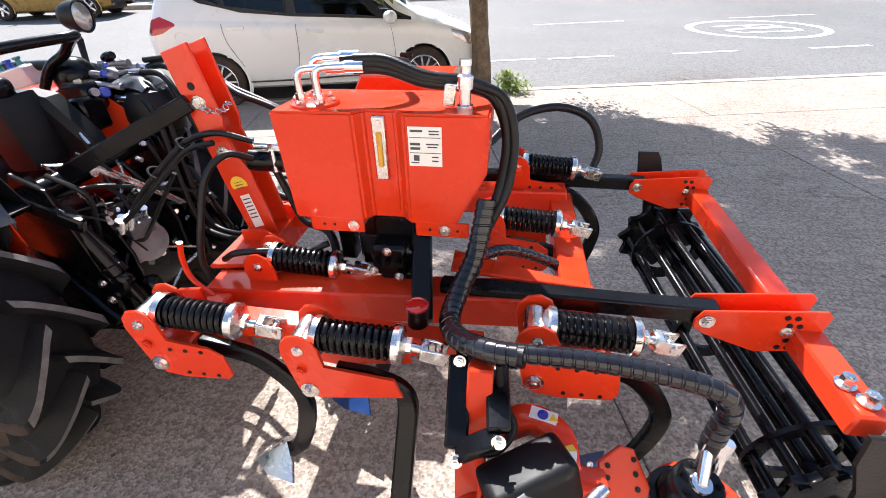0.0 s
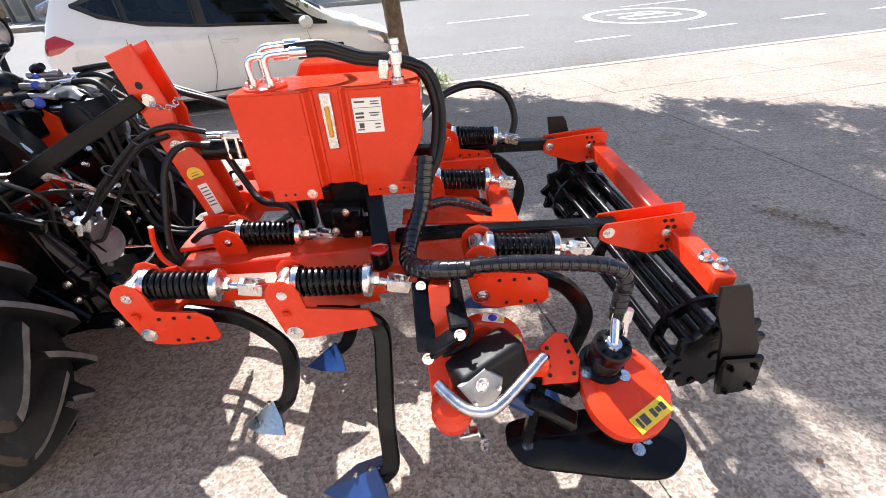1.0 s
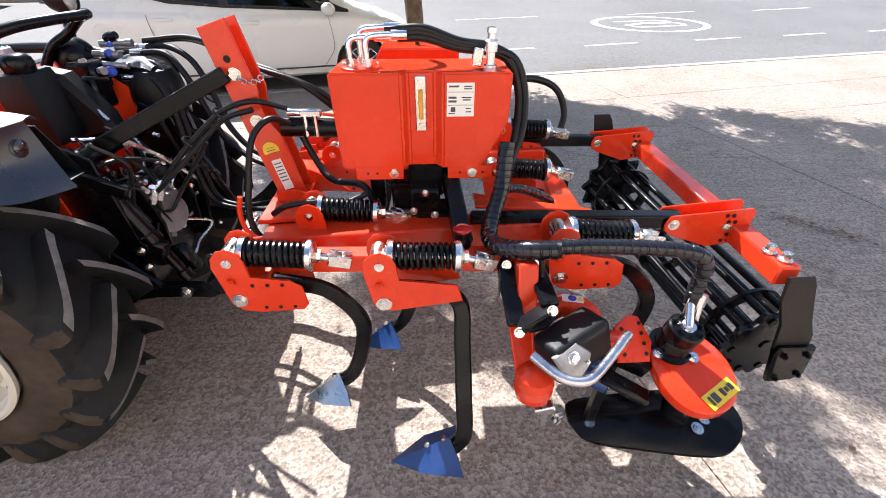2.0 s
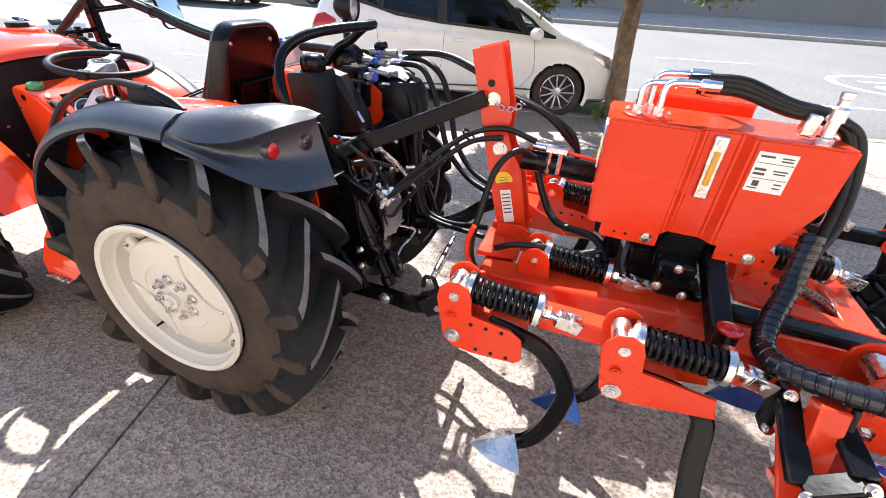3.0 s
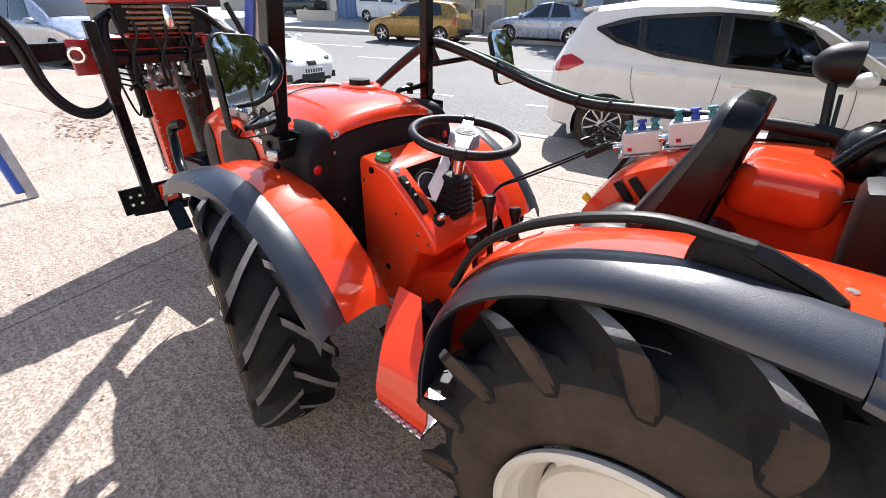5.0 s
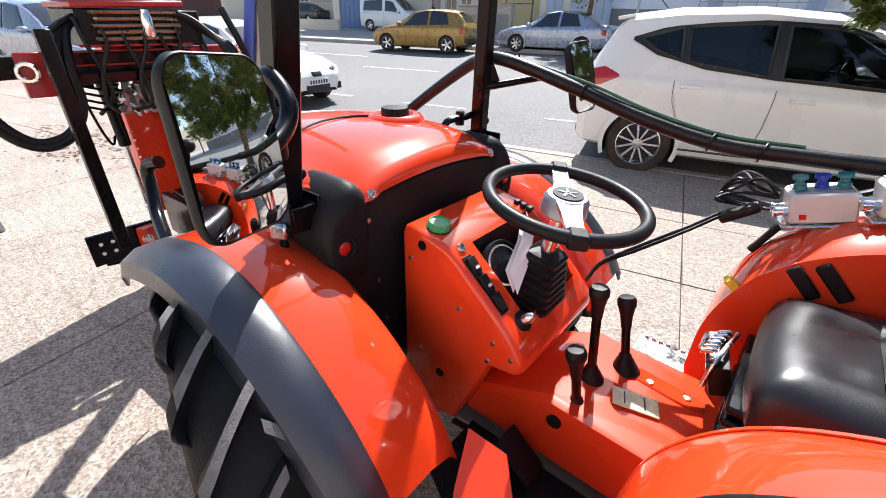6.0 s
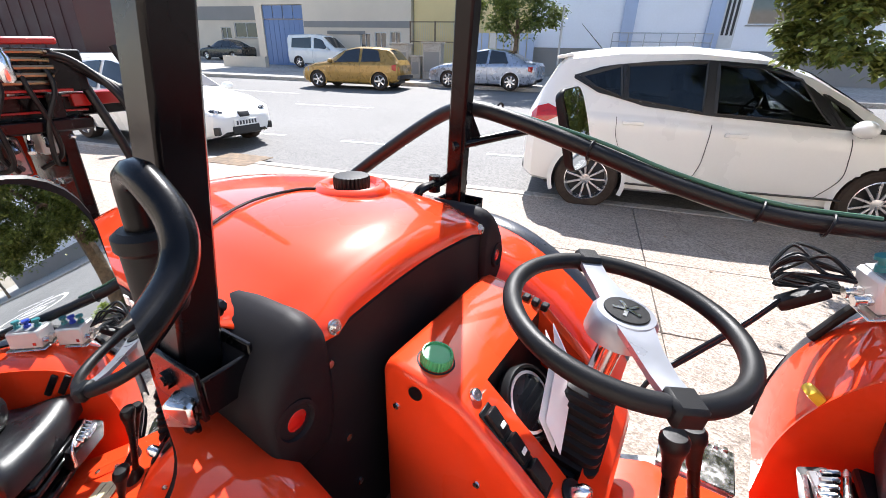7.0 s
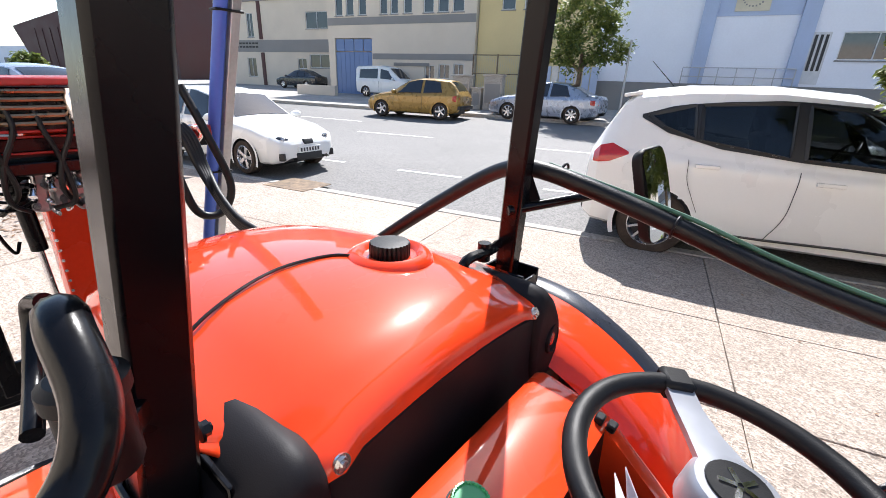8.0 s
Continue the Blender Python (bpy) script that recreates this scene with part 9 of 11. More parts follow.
def build_rear():
    # gearbox back and hitch frame
    bm = B()
    box(bm, (0.30, MID + 0.02, 0.60), (0.24, 0.34, 0.42), None, 0.04, 2)
    box(bm, (0.40, MID + 0.02, 0.74), (0.12, 0.28, 0.16), None, 0.03, 2)
    for y in (0.42, 0.90):
        plate(bm, [(0.24, 0.36), (0.46, 0.40), (0.48, 0.62), (0.44, 0.95), (0.34, 1.0), (0.24, 0.8)], 0.018, (0, y, 0), (1, 0, 0), (0, 0, 1), 0.004)
    part("hitch_frame", bm, BLACK, tractor, "black hitch frame on the gearbox")
    bm = B()
    lathe(bm, (0.41, 0.635, 0.645), (1, -0.3, 0.05), [(-0.02, 0.05), (0.0, 0.082), (0.008, 0.088), (0.028, 0.088), (0.034, 0.075), (0.052, 0.066), (0.058, 0.074), (0.084, 0.072), (0.092, 0.05), (0.092, 0)], 30)
    for k in range(6):
        q = Vector((0.41, 0.635, 0.645)) + frame_of((1, -0.3, 0.05)) @ Vector((0.032, 0.08 * math.cos(k * 1.047), 0.08 * math.sin(k * 1.047)))
        bolt(bm, q, (1, -0.3, 0.05), 0.008, 0.008, False)
    part("gear_pump", bm, CASTBRIGHT, tractor, "grey cast gear pump")
    bm = B()
    box(bm, (0.475, 0.60, 0.725), (0.10, 0.085, 0.055), Euler((0, 0, radians(-18))).to_matrix(), 0.008, 2)
    box(bm, (0.475, 0.60, 0.757), (0.06, 0.05, 0.014), Euler((0, 0, radians(-18))).to_matrix(), 0.004)
    part("valve_body", bm, CAST, tractor, "dark cast valve body on the pump")
    bm = B()
    plate(bm, [(-0.10, 0.055), (-0.015, 0.045), (-0.015, 0.0), (0.055, 0.0), (0.055, 0.115), (-0.025, 0.115), (-0.025, 0.085), (-0.10, 0.09)], 0.004, (0.40, 0.585, 0.735), (0.86, -0.5, 0), (0, 0, 1), 0.001)
    part("bright_bracket", bm, ZINC, tractor, "bright zinc bracket")
    bm = B()
    for x, z in ((0.428, 0.83), (0.39, 0.79), (0.428, 0.765)):
        bolt(bm, (x, 0.585 - (x - 0.40) * 0.58 - 0.004, z), (-0.5, -0.86, 0), 0.0065)
    part("bracket_bolt", bm, CAST, tractor)
    bm = B()
    for k in range(3):
        hex_coupler(bm, (0.48 + 0.014 * k, 0.555 + 0.034 * k, 0.752), (0.4, -0.2, 0.8), 0.012, 0.05)
    part("pump_fitting", bm, CHROME, tractor)
    # thin bright pipe bent below the pump
    bm = B()
    tube(bm, [(0.50, 0.66, 0.60), (0.53, 0.74, 0.55), (0.525, 0.785, 0.51), (0.52, 0.74, 0.495), (0.51, 0.68, 0.485), (0.505, 0.64, 0.46), (0.50, 0.612, 0.44)], 0.006, n=6, seg=8)
    part("steel_pipe", bm, ZINC, tractor, "thin bent steel pipe")
    # rock shaft, lift arms and rods
    bm = B()
    rod(bm, (0.34, 0.36, 0.92), (0.34, 0.96, 0.92), 0.035, seg=18)
    part("rock_shaft", bm, BLACK, tractor)
    for y, yl in ((0.40, 0.405), (0.92, 0.93)):
        bm = B()
        beam(bm, (0.33, y, 0.93), (0.52, yl, 0.84), 0.03, 0.05, 0.008)
        part("lift_arm", bm, BLACK, tractor)
        bm = B()
        a_, b_ = Vector((0.405, yl + 0.045, 0.85)), Vector((0.575, yl + 0.025, 0.48))
        t_ = (b_ - a_).normalized()
        lathe(bm, a_, t_, [(-0.02, 0), (-0.02, 0.03), (0.02, 0.034), (0.03, 0.024), (0.06, 0.022), (0.065, 0.03), (0.20, 0.031), (0.205, 0.036), (0.235, 0.036), (0.24, 0.022), (0.37, 0.019), (0.375, 0.027), (0.41, 0.027), (0.41, 0)], 18)
        part("lift_rod", bm, BLACK, tractor, "stout black lift rod with a turnbuckle")
    for ctrl in (
        [(0.28, 0.37, 0.47), (0.45, 0.39, 0.455), (0.58, 0.395, 0.45), (0.68, 0.36, 0.475), (0.76, 0.29, 0.55), (0.84, 0.245, 0.61), (0.88, 0.24, 0.64)],
        [(0.28, 0.93, 0.46), (0.45, 0.99, 0.44), (0.58, 1.01, 0.45), (0.68, 1.03, 0.50), (0.76, 1.035, 0.57), (0.88, 1.04, 0.64)],
    ):
        bm = B()
        sweep(bm, curve_pts(ctrl, 5), rounded(0.028, 0.062, 0.008, 2), up=(0, 0, 1))
        ln = part("lower_link", bm, BLACK, tractor, "black bent lower link")
        bm = B()
        p = Vector(ctrl[2]) + Vector((0, -0.02, 0))
        bolt(bm, p, (0, -1, 0), 0.016, 0.01)
        bolt(bm, Vector(ctrl[5]) + Vector((0, -0.02, 0)), (0, -1, 0), 0.012, 0.008)
        part("link_bolt", bm, ZINC, ln)
        bm = B()
        box(bm, Vector(ctrl[5]) + Vector((-0.02, 0, 0.0)), (0.09, 0.05, 0.075), Euler((0, radians(-35), 0)).to_matrix(), 0.008)
        tube(bm, [Vector(ctrl[5]) + Vector(q) for q in ((-0.06, 0, 0.05), (-0.055, 0, 0.085), (-0.03, 0, 0.09), (-0.015, 0, 0.06))], 0.007, n=4)
        part("link_hook", bm, BLACK, ln)
    bm = B()
    lathe_ring(bm, (0.684, 0.88, 0.475), (1, 0, 0.3), 0.016, 0.005)
    rod(bm, (0.686, 0.86, 0.47), (0.70, 0.60, 0.462), 0.015, seg=14)
    pts = [Vector((0.70, 0.60, 0.462)) + Vector((0.004 * k / 60, -0.09 * k / 60, 0)) + Vector((0.011 * math.cos(k * 0.9), 0, 0.011 * math.sin(k * 0.9))) for k in range(61)]
    sweep(bm, pts, [(0.0025 * math.cos(q * math.tau / 5), 0.0025 * math.sin(q * math.tau / 5)) for q in range(5)])
    part("check_spring", bm, ZINC, tractor, "zinc check spring between the links")
    # top link: a flat grey-black bar
    bm = B()
    beam(bm, (0.40, 0.515, 0.955), (0.815, 0.655, 1.15), 0.022, 0.052, 0.004)
    part("top_link", bm, BLACK, tractor, "black flat top link bar")
    # rail behind the seat
    bm = B()
    tube(bm, [(0.20, 0.44, 0.94), (0.20, 0.44, 1.08), (0.17, 0.465, 1.16), (0.15, 0.515, 1.225), (0.175, 0.57, 1.268), (0.22, 0.63, 1.292), (0.265, 0.71, 1.302), (0.30, 0.785, 1.306), (0.313, 0.82, 1.307), (0.306, 0.862, 1.308), (0.275, 0.89, 1.304), (0.23, 0.90, 1.278), (0.18, 0.905, 1.24), (0.12, 0.885, 1.20), (0.07, 0.87, 1.13)], 0.0165, seg=16)
    part("rear_rail", bm, BLACK, tractor, "black bent tube rail")
    bm = B()
    box(bm, (0.18, 0.64, 1.05), (0.12, 0.15, 0.24), Euler((0, radians(-6), 0)).to_matrix(), 0.025, 2)
    plate(bm, [(0.16, 0.90), (0.34, 0.93), (0.33, 1.0), (0.24, 1.14), (0.16, 1.16)], 0.10, (0, 0.72, 0), (1, 0.1, 0), (0, 0, 1), 0.02)
    con = part("rear_console", bm, PLASTIC, tractor, "black plastic control console")
    bm = B()
    lathe(bm, (0.194, 0.62, 1.165), (0, 0, 1), [(0, 0.036), (0.004, 0.042), (0.03, 0.044), (0.044, 0.041), (0.054, 0.032), (0.058, 0.018), (0.059, 0)], 28)
    part("console_cap", bm, BLACK, con, "glossy black rounded cap", angle=60)
    bm = B()
    for k in range(4):
        lathe(bm, (0.185 + 0.01 * k, 0.59 + 0.02 * k, 1.172), (0, 0, 1), [(0, 0.008), (0.003, 0.008), (0.003, 0)], 10)
    part("console_button", bm, ZINC, con)
    # coupler bank
    bm = B()
    box(bm, (0.20, 0.98, 1.10), (0.10, 0.26, 0.10), None, 0.012)
    box(bm, (0.24, 0.85, 1.05), (0.06, 0.10, 0.12), None, 0.01)
    part("coupler_block", bm, BLACK, tractor, "dark cast coupler bank")
    bm = B()
    for p, d_, r, l in (
        ((0.215, 1.00, 1.192), (1, 0.06, 0.02), 0.0135, 0.12), ((0.205, 0.955, 1.165), (1, 0.02, -0.05), 0.0125, 0.10), ((0.23, 1.055, 1.17), (1, 0.15, 0.0), 0.012, 0.085),
        ((0.235, 0.925, 1.135), (1, 0.1, -0.12), 0.0115, 0.10), ((0.235, 0.885, 1.115), (0.9, -0.3, 0.1), 0.014, 0.045),
    ):
        hex_coupler(bm, p, d_, r, l)
    part("coupler", bm, CASTBRIGHT, tractor, "bright hydraulic couplers")
    bm = B()
    for p, d_, r in (((0.225, 0.905, 1.075), (0.8, -0.55, 0.15), 0.03), ((0.26, 1.0, 1.215), (1, -0.2, 0.3), 0.018)):
        lathe(bm, p, d_, [(-0.02, 0), (-0.02, r * 0.8), (-0.008, r), (0.012, r), (0.02, r * 0.8), (0.032, r * 0.75), (0.034, r * 0.5), (0.034, 0)], 20)
    part("valve_knob", bm, BLACK, tractor, "black valve knob between the couplers")
    bm = B()
    sweep(bm, curve_pts([(0.205, 0.88, 1.078), (0.17, 0.865, 1.068), (0.135, 0.855, 1.062), (0.10, 0.85, 1.045)], 5), rounded(0.016, 0.006, 0.002, 2))
    part("valve_lever", bm, CHROME, tractor, "bright flat valve lever")
    bm = B()
    plate(bm, [(0.0, 0.0), (0.03, 0.0), (0.055, 0.05), (0.045, 0.085), (0.02, 0.08), (0.005, 0.04)], 0.004, (0.165, 0.885, 1.075), (1, 0.25, 0), (0, 0, 1), 0.001)
    part("valve_plate", bm, ZINC, tractor, "yellowish plated lever plate")
    bm = B()
    bmesh.ops.create_uvsphere(bm, u_segments=24, v_segments=14, radius=1)
    bmesh.ops.transform(bm, matrix=Matrix.Translation((0.125, 0.965, 1.15)) @ Matrix.Diagonal((0.07, 0.08, 0.075, 1)), verts=bm.verts)
    part("filter_dome", bm, BLACK, tractor, "glossy black rounded filter", angle=80)
    for m, spots in ((BLUE, ((0.268, 0.915, 1.108, 0.019), (0.262, 0.955, 1.165, 0.015), (0.275, 0.96, 1.195, 0.010))), (GREEN, ((0.255, 1.06, 1.19, 0.010),))):
        for *q, r in spots:
            bm = B()
            lathe(bm, q, (0.8, -0.55, 0.2), [(-r, 0), (-r, r * 0.9), (0, r), (r * 0.8, r), (r * 1.1, r * 0.75), (r * 1.1, 0)], 18)
            part("dust_cap", bm, m, tractor, "coloured dust cap")
    bm = B()
    tube(bm, [(0.26, 0.78, 1.03), (0.30, 0.72, 1.02), (0.34, 0.70, 0.985)], 0.008)
    tube(bm, [(0.24, 0.80, 1.06), (0.22, 0.74, 1.09), (0.2, 0.72, 1.07)], 0.007)
    part("brake_pipe", bm, CHROME, tractor)
    bm = B()
    plate(bm, [(0.17, 0.90), (0.25, 0.885), (0.335, 0.885), (0.345, 0.95), (0.255, 1.035), (0.20, 1.04)], 0.008, (0, 0.94, 0), (1, 0.15, 0), (0, 0, 1), 0.003)
    part("side_shield", bm, HOOD, tractor, "red sheet shield")
    bm = B()
    rings = []
    for z, w, l in ((0.895, 0.02, 0.03), (0.905, 0.06, 0.065), (0.94, 0.09, 0.095), (1.0, 0.105, 0.105), (1.06, 0.10, 0.095), (1.10, 0.075, 0.07), (1.118, 0.02, 0.02)):
        rings.append([Vector((0.375 + l * math.cos(k * math.tau / 18), 1.0 + w * math.sin(k * math.tau / 18), z)) for k in range(18)])
    loft(bm, rings, close=True)
    part("reservoir", bm, PLASTIC, tractor, "black plastic reservoir")
    # linkage rods and levers in the dark space over the hitch
    bm = B()
    for a, b, r in (((0.28, 0.5, 0.9), (0.45, 0.52, 0.72), 0.01), ((0.36, 0.44, 0.98), (0.50, 0.46, 0.70), 0.012), ((0.3, 0.75, 1.0), (0.46, 0.8, 0.7), 0.012), ((0.25, 0.42, 0.72), (0.52, 0.35, 0.50), 0.018), ((0.42, 0.85, 0.95), (0.5, 0.88, 0.55), 0.014)):
        rod(bm, a, b, r, seg=10)
    part("linkage_rod", bm, BLACK, tractor)
    bm = B()
    for p in ((0.47, 0.40, 0.62), (0.47, 0.40, 0.55), (0.46, 0.405, 0.88), (0.30, 0.40, 0.66)):
        bolt(bm, p, (0, -1, 0), 0.013)
    part("hitch_bolt", bm, ZINC, tractor)
    bm = B()
    box(bm, (0.50, 0.43, 0.60), (0.09, 0.05, 0.11), Euler((0, radians(25), 0)).to_matrix(), 0.015)
    box(bm, (0.55, 0.50, 0.52), (0.07, 0.05, 0.12), Euler((0, radians(-20), 0)).to_matrix(), 0.015)
    part("stabiliser", bm, BLACK, tractor)
    # thin pipes, leads and fittings crowding the space over the hitch
    rng = random.Random(21)
    for k in range(14):
        bm = B()
        p = Vector((rng.uniform(0.30, 0.46), rng.uniform(0.44, 0.92), rng.uniform(0.82, 1.0)))
        q = Vector((rng.uniform(0.36, 0.53), rng.uniform(0.42, 0.92), rng.uniform(0.52, 0.78)))
        sag = Vector((rng.uniform(0.0, 0.07), rng.uniform(-0.05, 0.05), rng.uniform(-0.04, 0.06)))
        r = rng.choice((0.004, 0.005, 0.0065, 0.008))
        tube(bm, [p, p.lerp(q, 0.3) + sag, p.lerp(q, 0.65) + sag * 0.6, q], r, n=6, seg=8)
        part("lead", bm, HOSE if k % 4 else ZINC, tractor)
    bm = B()
    for k in range(18):
        p = Vector((rng.uniform(0.43, 0.50), rng.uniform(0.44, 0.90), rng.uniform(0.45, 0.98)))
        hex_coupler(bm, p, (rng.uniform(0.2, 1), rng.uniform(-1, 0.2), rng.uniform(-0.3, 0.6)), rng.uniform(0.006, 0.011), rng.uniform(0.018, 0.04))
    part("pipe_fitting", bm, ZINC, tractor)
    bm = B()
    for y in (0.52, 0.76):
        plate(bm, [(-0.05, -0.16), (0.05, -0.14), (0.06, 0.0), (0.02, 0.16), (-0.05, 0.14)], 0.012, (0.45, y, 0.66), (1, 0, 0), (0, 0, 1), 0.003)
    part("hitch_bracket", bm, BLACK, tractor)
    # red tank cover behind the seat and far mudguard top
    bm = B()
    box(bm, (-0.01, 0.90, 1.05), (0.24, 0.30, 0.14), None, 0.062, 5)
    part("rear_cover", bm, HOOD, tractor, "red rear cover")
    # slow hoses inside the tractor's back
    ho = thing("tractor_hoses", (0.6, 0.8, 0.6), "black hydraulic hoses looping from tractor to cultivator", "hoses")
    runs = (
        ([(0.31, 1.10, 1.16), (0.42, 1.08, 1.17), (0.52, 1.05, 1.12), (0.58, 1.02, 1.0), (0.62, 0.99, 0.88), (0.70, 0.95, 0.79), (0.80, 0.90, 0.755), (0.95, 0.84, 0.74)], 0.0125),
        ([(0.31, 1.05, 1.15), (0.43, 1.03, 1.15), (0.50, 1.0, 1.08), (0.55, 0.98, 0.96), (0.60, 0.96, 0.84), (0.70, 0.91, 0.765), (0.80, 0.86, 0.74), (0.95, 0.80, 0.73)], 0.0125),
        ([(0.31, 1.0, 1.12), (0.40, 0.99, 1.12), (0.45, 0.96, 1.05), (0.48, 0.92, 0.9), (0.50, 0.90, 0.7), (0.54, 0.88, 0.58), (0.66, 0.84, 0.56), (0.85, 0.76, 0.62)], 0.012),
        ([(0.31, 0.94, 1.08), (0.40, 0.93, 1.08), (0.46, 0.90, 1.0), (0.49, 0.86, 0.8), (0.53, 0.83, 0.62), (0.62, 0.80, 0.575), (0.85, 0.72, 0.60)], 0.011),
        ([(0.31, 1.12, 1.18), (0.48, 1.13, 1.19), (0.65, 1.02, 1.17), (0.80, 0.90, 1.14), (0.95, 0.85, 1.10), (1.10, 0.85, 1.02), (1.15, 0.83, 0.9)], 0.011),
        ([(0.33, 1.09, 1.19), (0.50, 1.10, 1.20), (0.68, 0.98, 1.18), (0.83, 0.87, 1.13), (1.0, 0.83, 1.08), (1.12, 0.84, 0.98)], 0.011),
        ([(0.51, 0.56, 0.77), (0.55, 0.56, 0.82), (0.62, 0.58, 0.90), (0.72, 0.61, 0.99), (0.80, 0.62, 1.045), (0.90, 0.62, 1.07), (1.0, 0.64, 1.04)], 0.0095),
        ([(0.50, 0.53, 0.77), (0.54, 0.54, 0.80), (0.62, 0.56, 0.87), (0.72, 0.59, 0.96), (0.80, 0.60, 1.02), (0.90, 0.59, 1.05)], 0.009),
        ([(0.48, 0.56, 0.70), (0.52, 0.57, 0.69), (0.56, 0.60, 0.75), (0.70, 0.62, 0.93)], 0.007),
        ([(1.01, 0.60, 1.0), (0.96, 0.55, 1.03), (0.91, 0.50, 0.98), (0.89, 0.44, 0.86), (0.88, 0.40, 0.74), (0.92, 0.39, 0.66), (1.02, 0.42, 0.64)], 0.0105),
        ([(0.96, 0.40, 0.76), (1.02, 0.38, 0.80), (1.10, 0.40, 0.80), (1.20, 0.44, 0.78), (1.27, 0.46, 0.80)], 0.010),
    )
    for ctrl, r in runs:
        hose(ho, ctrl, r)
    bm = B()
    for p, d in (((0.50, 0.555, 0.745), (0.3, 0.05, 0.7)), ((0.49, 0.525, 0.745), (0.3, 0.05, 0.7)), ((0.29, 1.10, 1.16), (1, 0, 0.05)), ((0.29, 1.05, 1.15), (1, 0, 0.05)), ((0.29, 1.0, 1.12), (1, 0, 0)), ((0.29, 0.94, 1.08), (1, 0, 0))):
        p = Vector(p)
        rod(bm, p, p + Vector(d).normalized() * 0.05, 0.016, seg=12)
    part("hose_end", bm, CHROME, ho)
    bm = B()
    for p in ((0.575, 1.01, 0.98), (0.66, 0.595, 0.94), (0.78, 0.62, 1.03)):
        lathe_ring(bm, p, (0.5, 0, 0.6), 0.026, 0.004)
    part("cable_tie", bm, PLASTIC, ho)
    # thick hose from the roll bar to the rear
    wrapped = thing("roll_bar_hose", (-1.0, 1.1, 1.2), "thick black hose strung from the roll bar to the rear mudguard", "hose")
    hose(wrapped, [(-2.05, 1.085, 0.93), (-1.90, 1.10, 1.045), (-1.75, 1.115, 1.155), (-1.60, 1.125, 1.255), (-1.50, 1.11, 1.302), (-1.415, 1.085, 1.314), (-1.30, 1.095, 1.292), (-1.10, 1.12, 1.235), (-0.90, 1.12, 1.18), (-0.70, 1.12, 1.145), (-0.52, 1.13, 1.145), (-0.35, 1.14, 1.15), (-0.15, 1.13, 1.16), (0.05, 1.1, 1.16), (0.2, 1.08, 1.13)], 0.021, n=10)
    bm = B()
    tube(bm, [(-1.40, 1.12, 1.325), (-1.10, 1.125, 1.262), (-0.90, 1.125, 1.206), (-0.70, 1.125, 1.17), (-0.52, 1.135, 1.168)], 0.005, n=8, seg=6)
    part("tracer_lead", bm, TRACER, wrapped, "thin green lead")
    bm = B()
    for x, z in ((-1.36, 1.308), (-1.1, 1.235), (-0.72, 1.148), (-0.60, 1.143)):
        lathe_ring(bm, (x, 1.115, z), (1, 0, -0.2), 0.024, 0.003)
    part("tie", bm, PLASTIC, wrapped)
    # control boxes on the far mudguard
    for c, w, n_, rz in (((-0.45, 1.105, 1.048), 0.13, 3, 14), ((-0.29, 1.085, 1.115), 0.15, 3, 10)):
        e = thing("control_box", (c[0], c[1], c[2] - 0.04), "pale plastic control box with blue knobs on the mudguard", "control box", "control boxes")
        rot = Euler((0, radians(-14), radians(rz))).to_matrix()
        c = Vector(c)
        bm = B()
        box(bm, c, (w, 0.09, 0.075), rot, 0.006)
        part("case", bm, LIGHTBOX, e)
        bm = B()
        box(bm, c + rot @ Vector((0, 0, -0.042)), (w + 0.03, 0.11, 0.006), rot, 0.002)
        part("base_plate", bm, ZINC, e)
        bm = B()
        box(bm, c + rot @ Vector((0, 0, 0.0395)), (w - 0.02, 0.07, 0.004), rot, 0.001)
        part("face", bm, ALU, e)
        for k in range(n_):
            bm = B()
            p = c + rot @ Vector((-w * 0.32 + w * 0.32 * k, 0.0, 0.04))
            up = rot @ Vector((0, 0, 1))
            lathe(bm, p, up, [(0, 0.014), (0.012, 0.013), (0.014, 0.009), (0.024, 0.009), (0.026, 0.016), (0.034, 0.015), (0.034, 0)], 16)
            part("knob", bm, TEAL if k != 1 else BLUE, e)
        bm = B()
        for dy in (-0.025, 0.01):
            p = c + rot @ Vector((-w / 2, dy, -0.01))
            hex_coupler(bm, p, rot @ Vector((-1, 0, 0)), 0.012, 0.03)
        part("cable_gland", bm, ZINC, e)
        bm = B()
        box(bm, c + rot @ Vector((-w * 0.3, -0.0455, -0.018)), (0.014, 0.002, 0.012), rot)
        part("sticker", bm, REDLENS, e)
    cb = thing("control_cables", (-0.6, 1.05, 0.95), "tangle of thin black control cables", "cables")
    rng = random.Random(4)
    for k in range(7):
        bm = B()
        a = Vector((-0.53, 1.085 + 0.01 * k, 1.045))
        tube(bm, [a, a + Vector((-0.05, rng.uniform(-0.03, 0.03), rng.uniform(0.0, 0.04))), a + Vector((-0.10, rng.uniform(-0.02, 0.05), rng.uniform(-0.02, 0.03))), a + Vector((-0.13, rng.uniform(-0.03, 0.03), -0.03)), a + Vector((-0.08, 0.03, rng.uniform(-0.06, -0.03))), a + Vector((0.0, 0.04, -0.045))], 0.0045, n=5, seg=7)
        part("cable", bm, HOSE, cb)
    bm = B()
    box(bm, (-0.60, 1.09, 0.985), (0.10, 0.04, 0.03), Euler((0, radians(-35), radians(10))).to_matrix(), 0.013, 2)
    part("cable_wrap", bm, PLASTIC, cb, "black wrapped cable bundle")
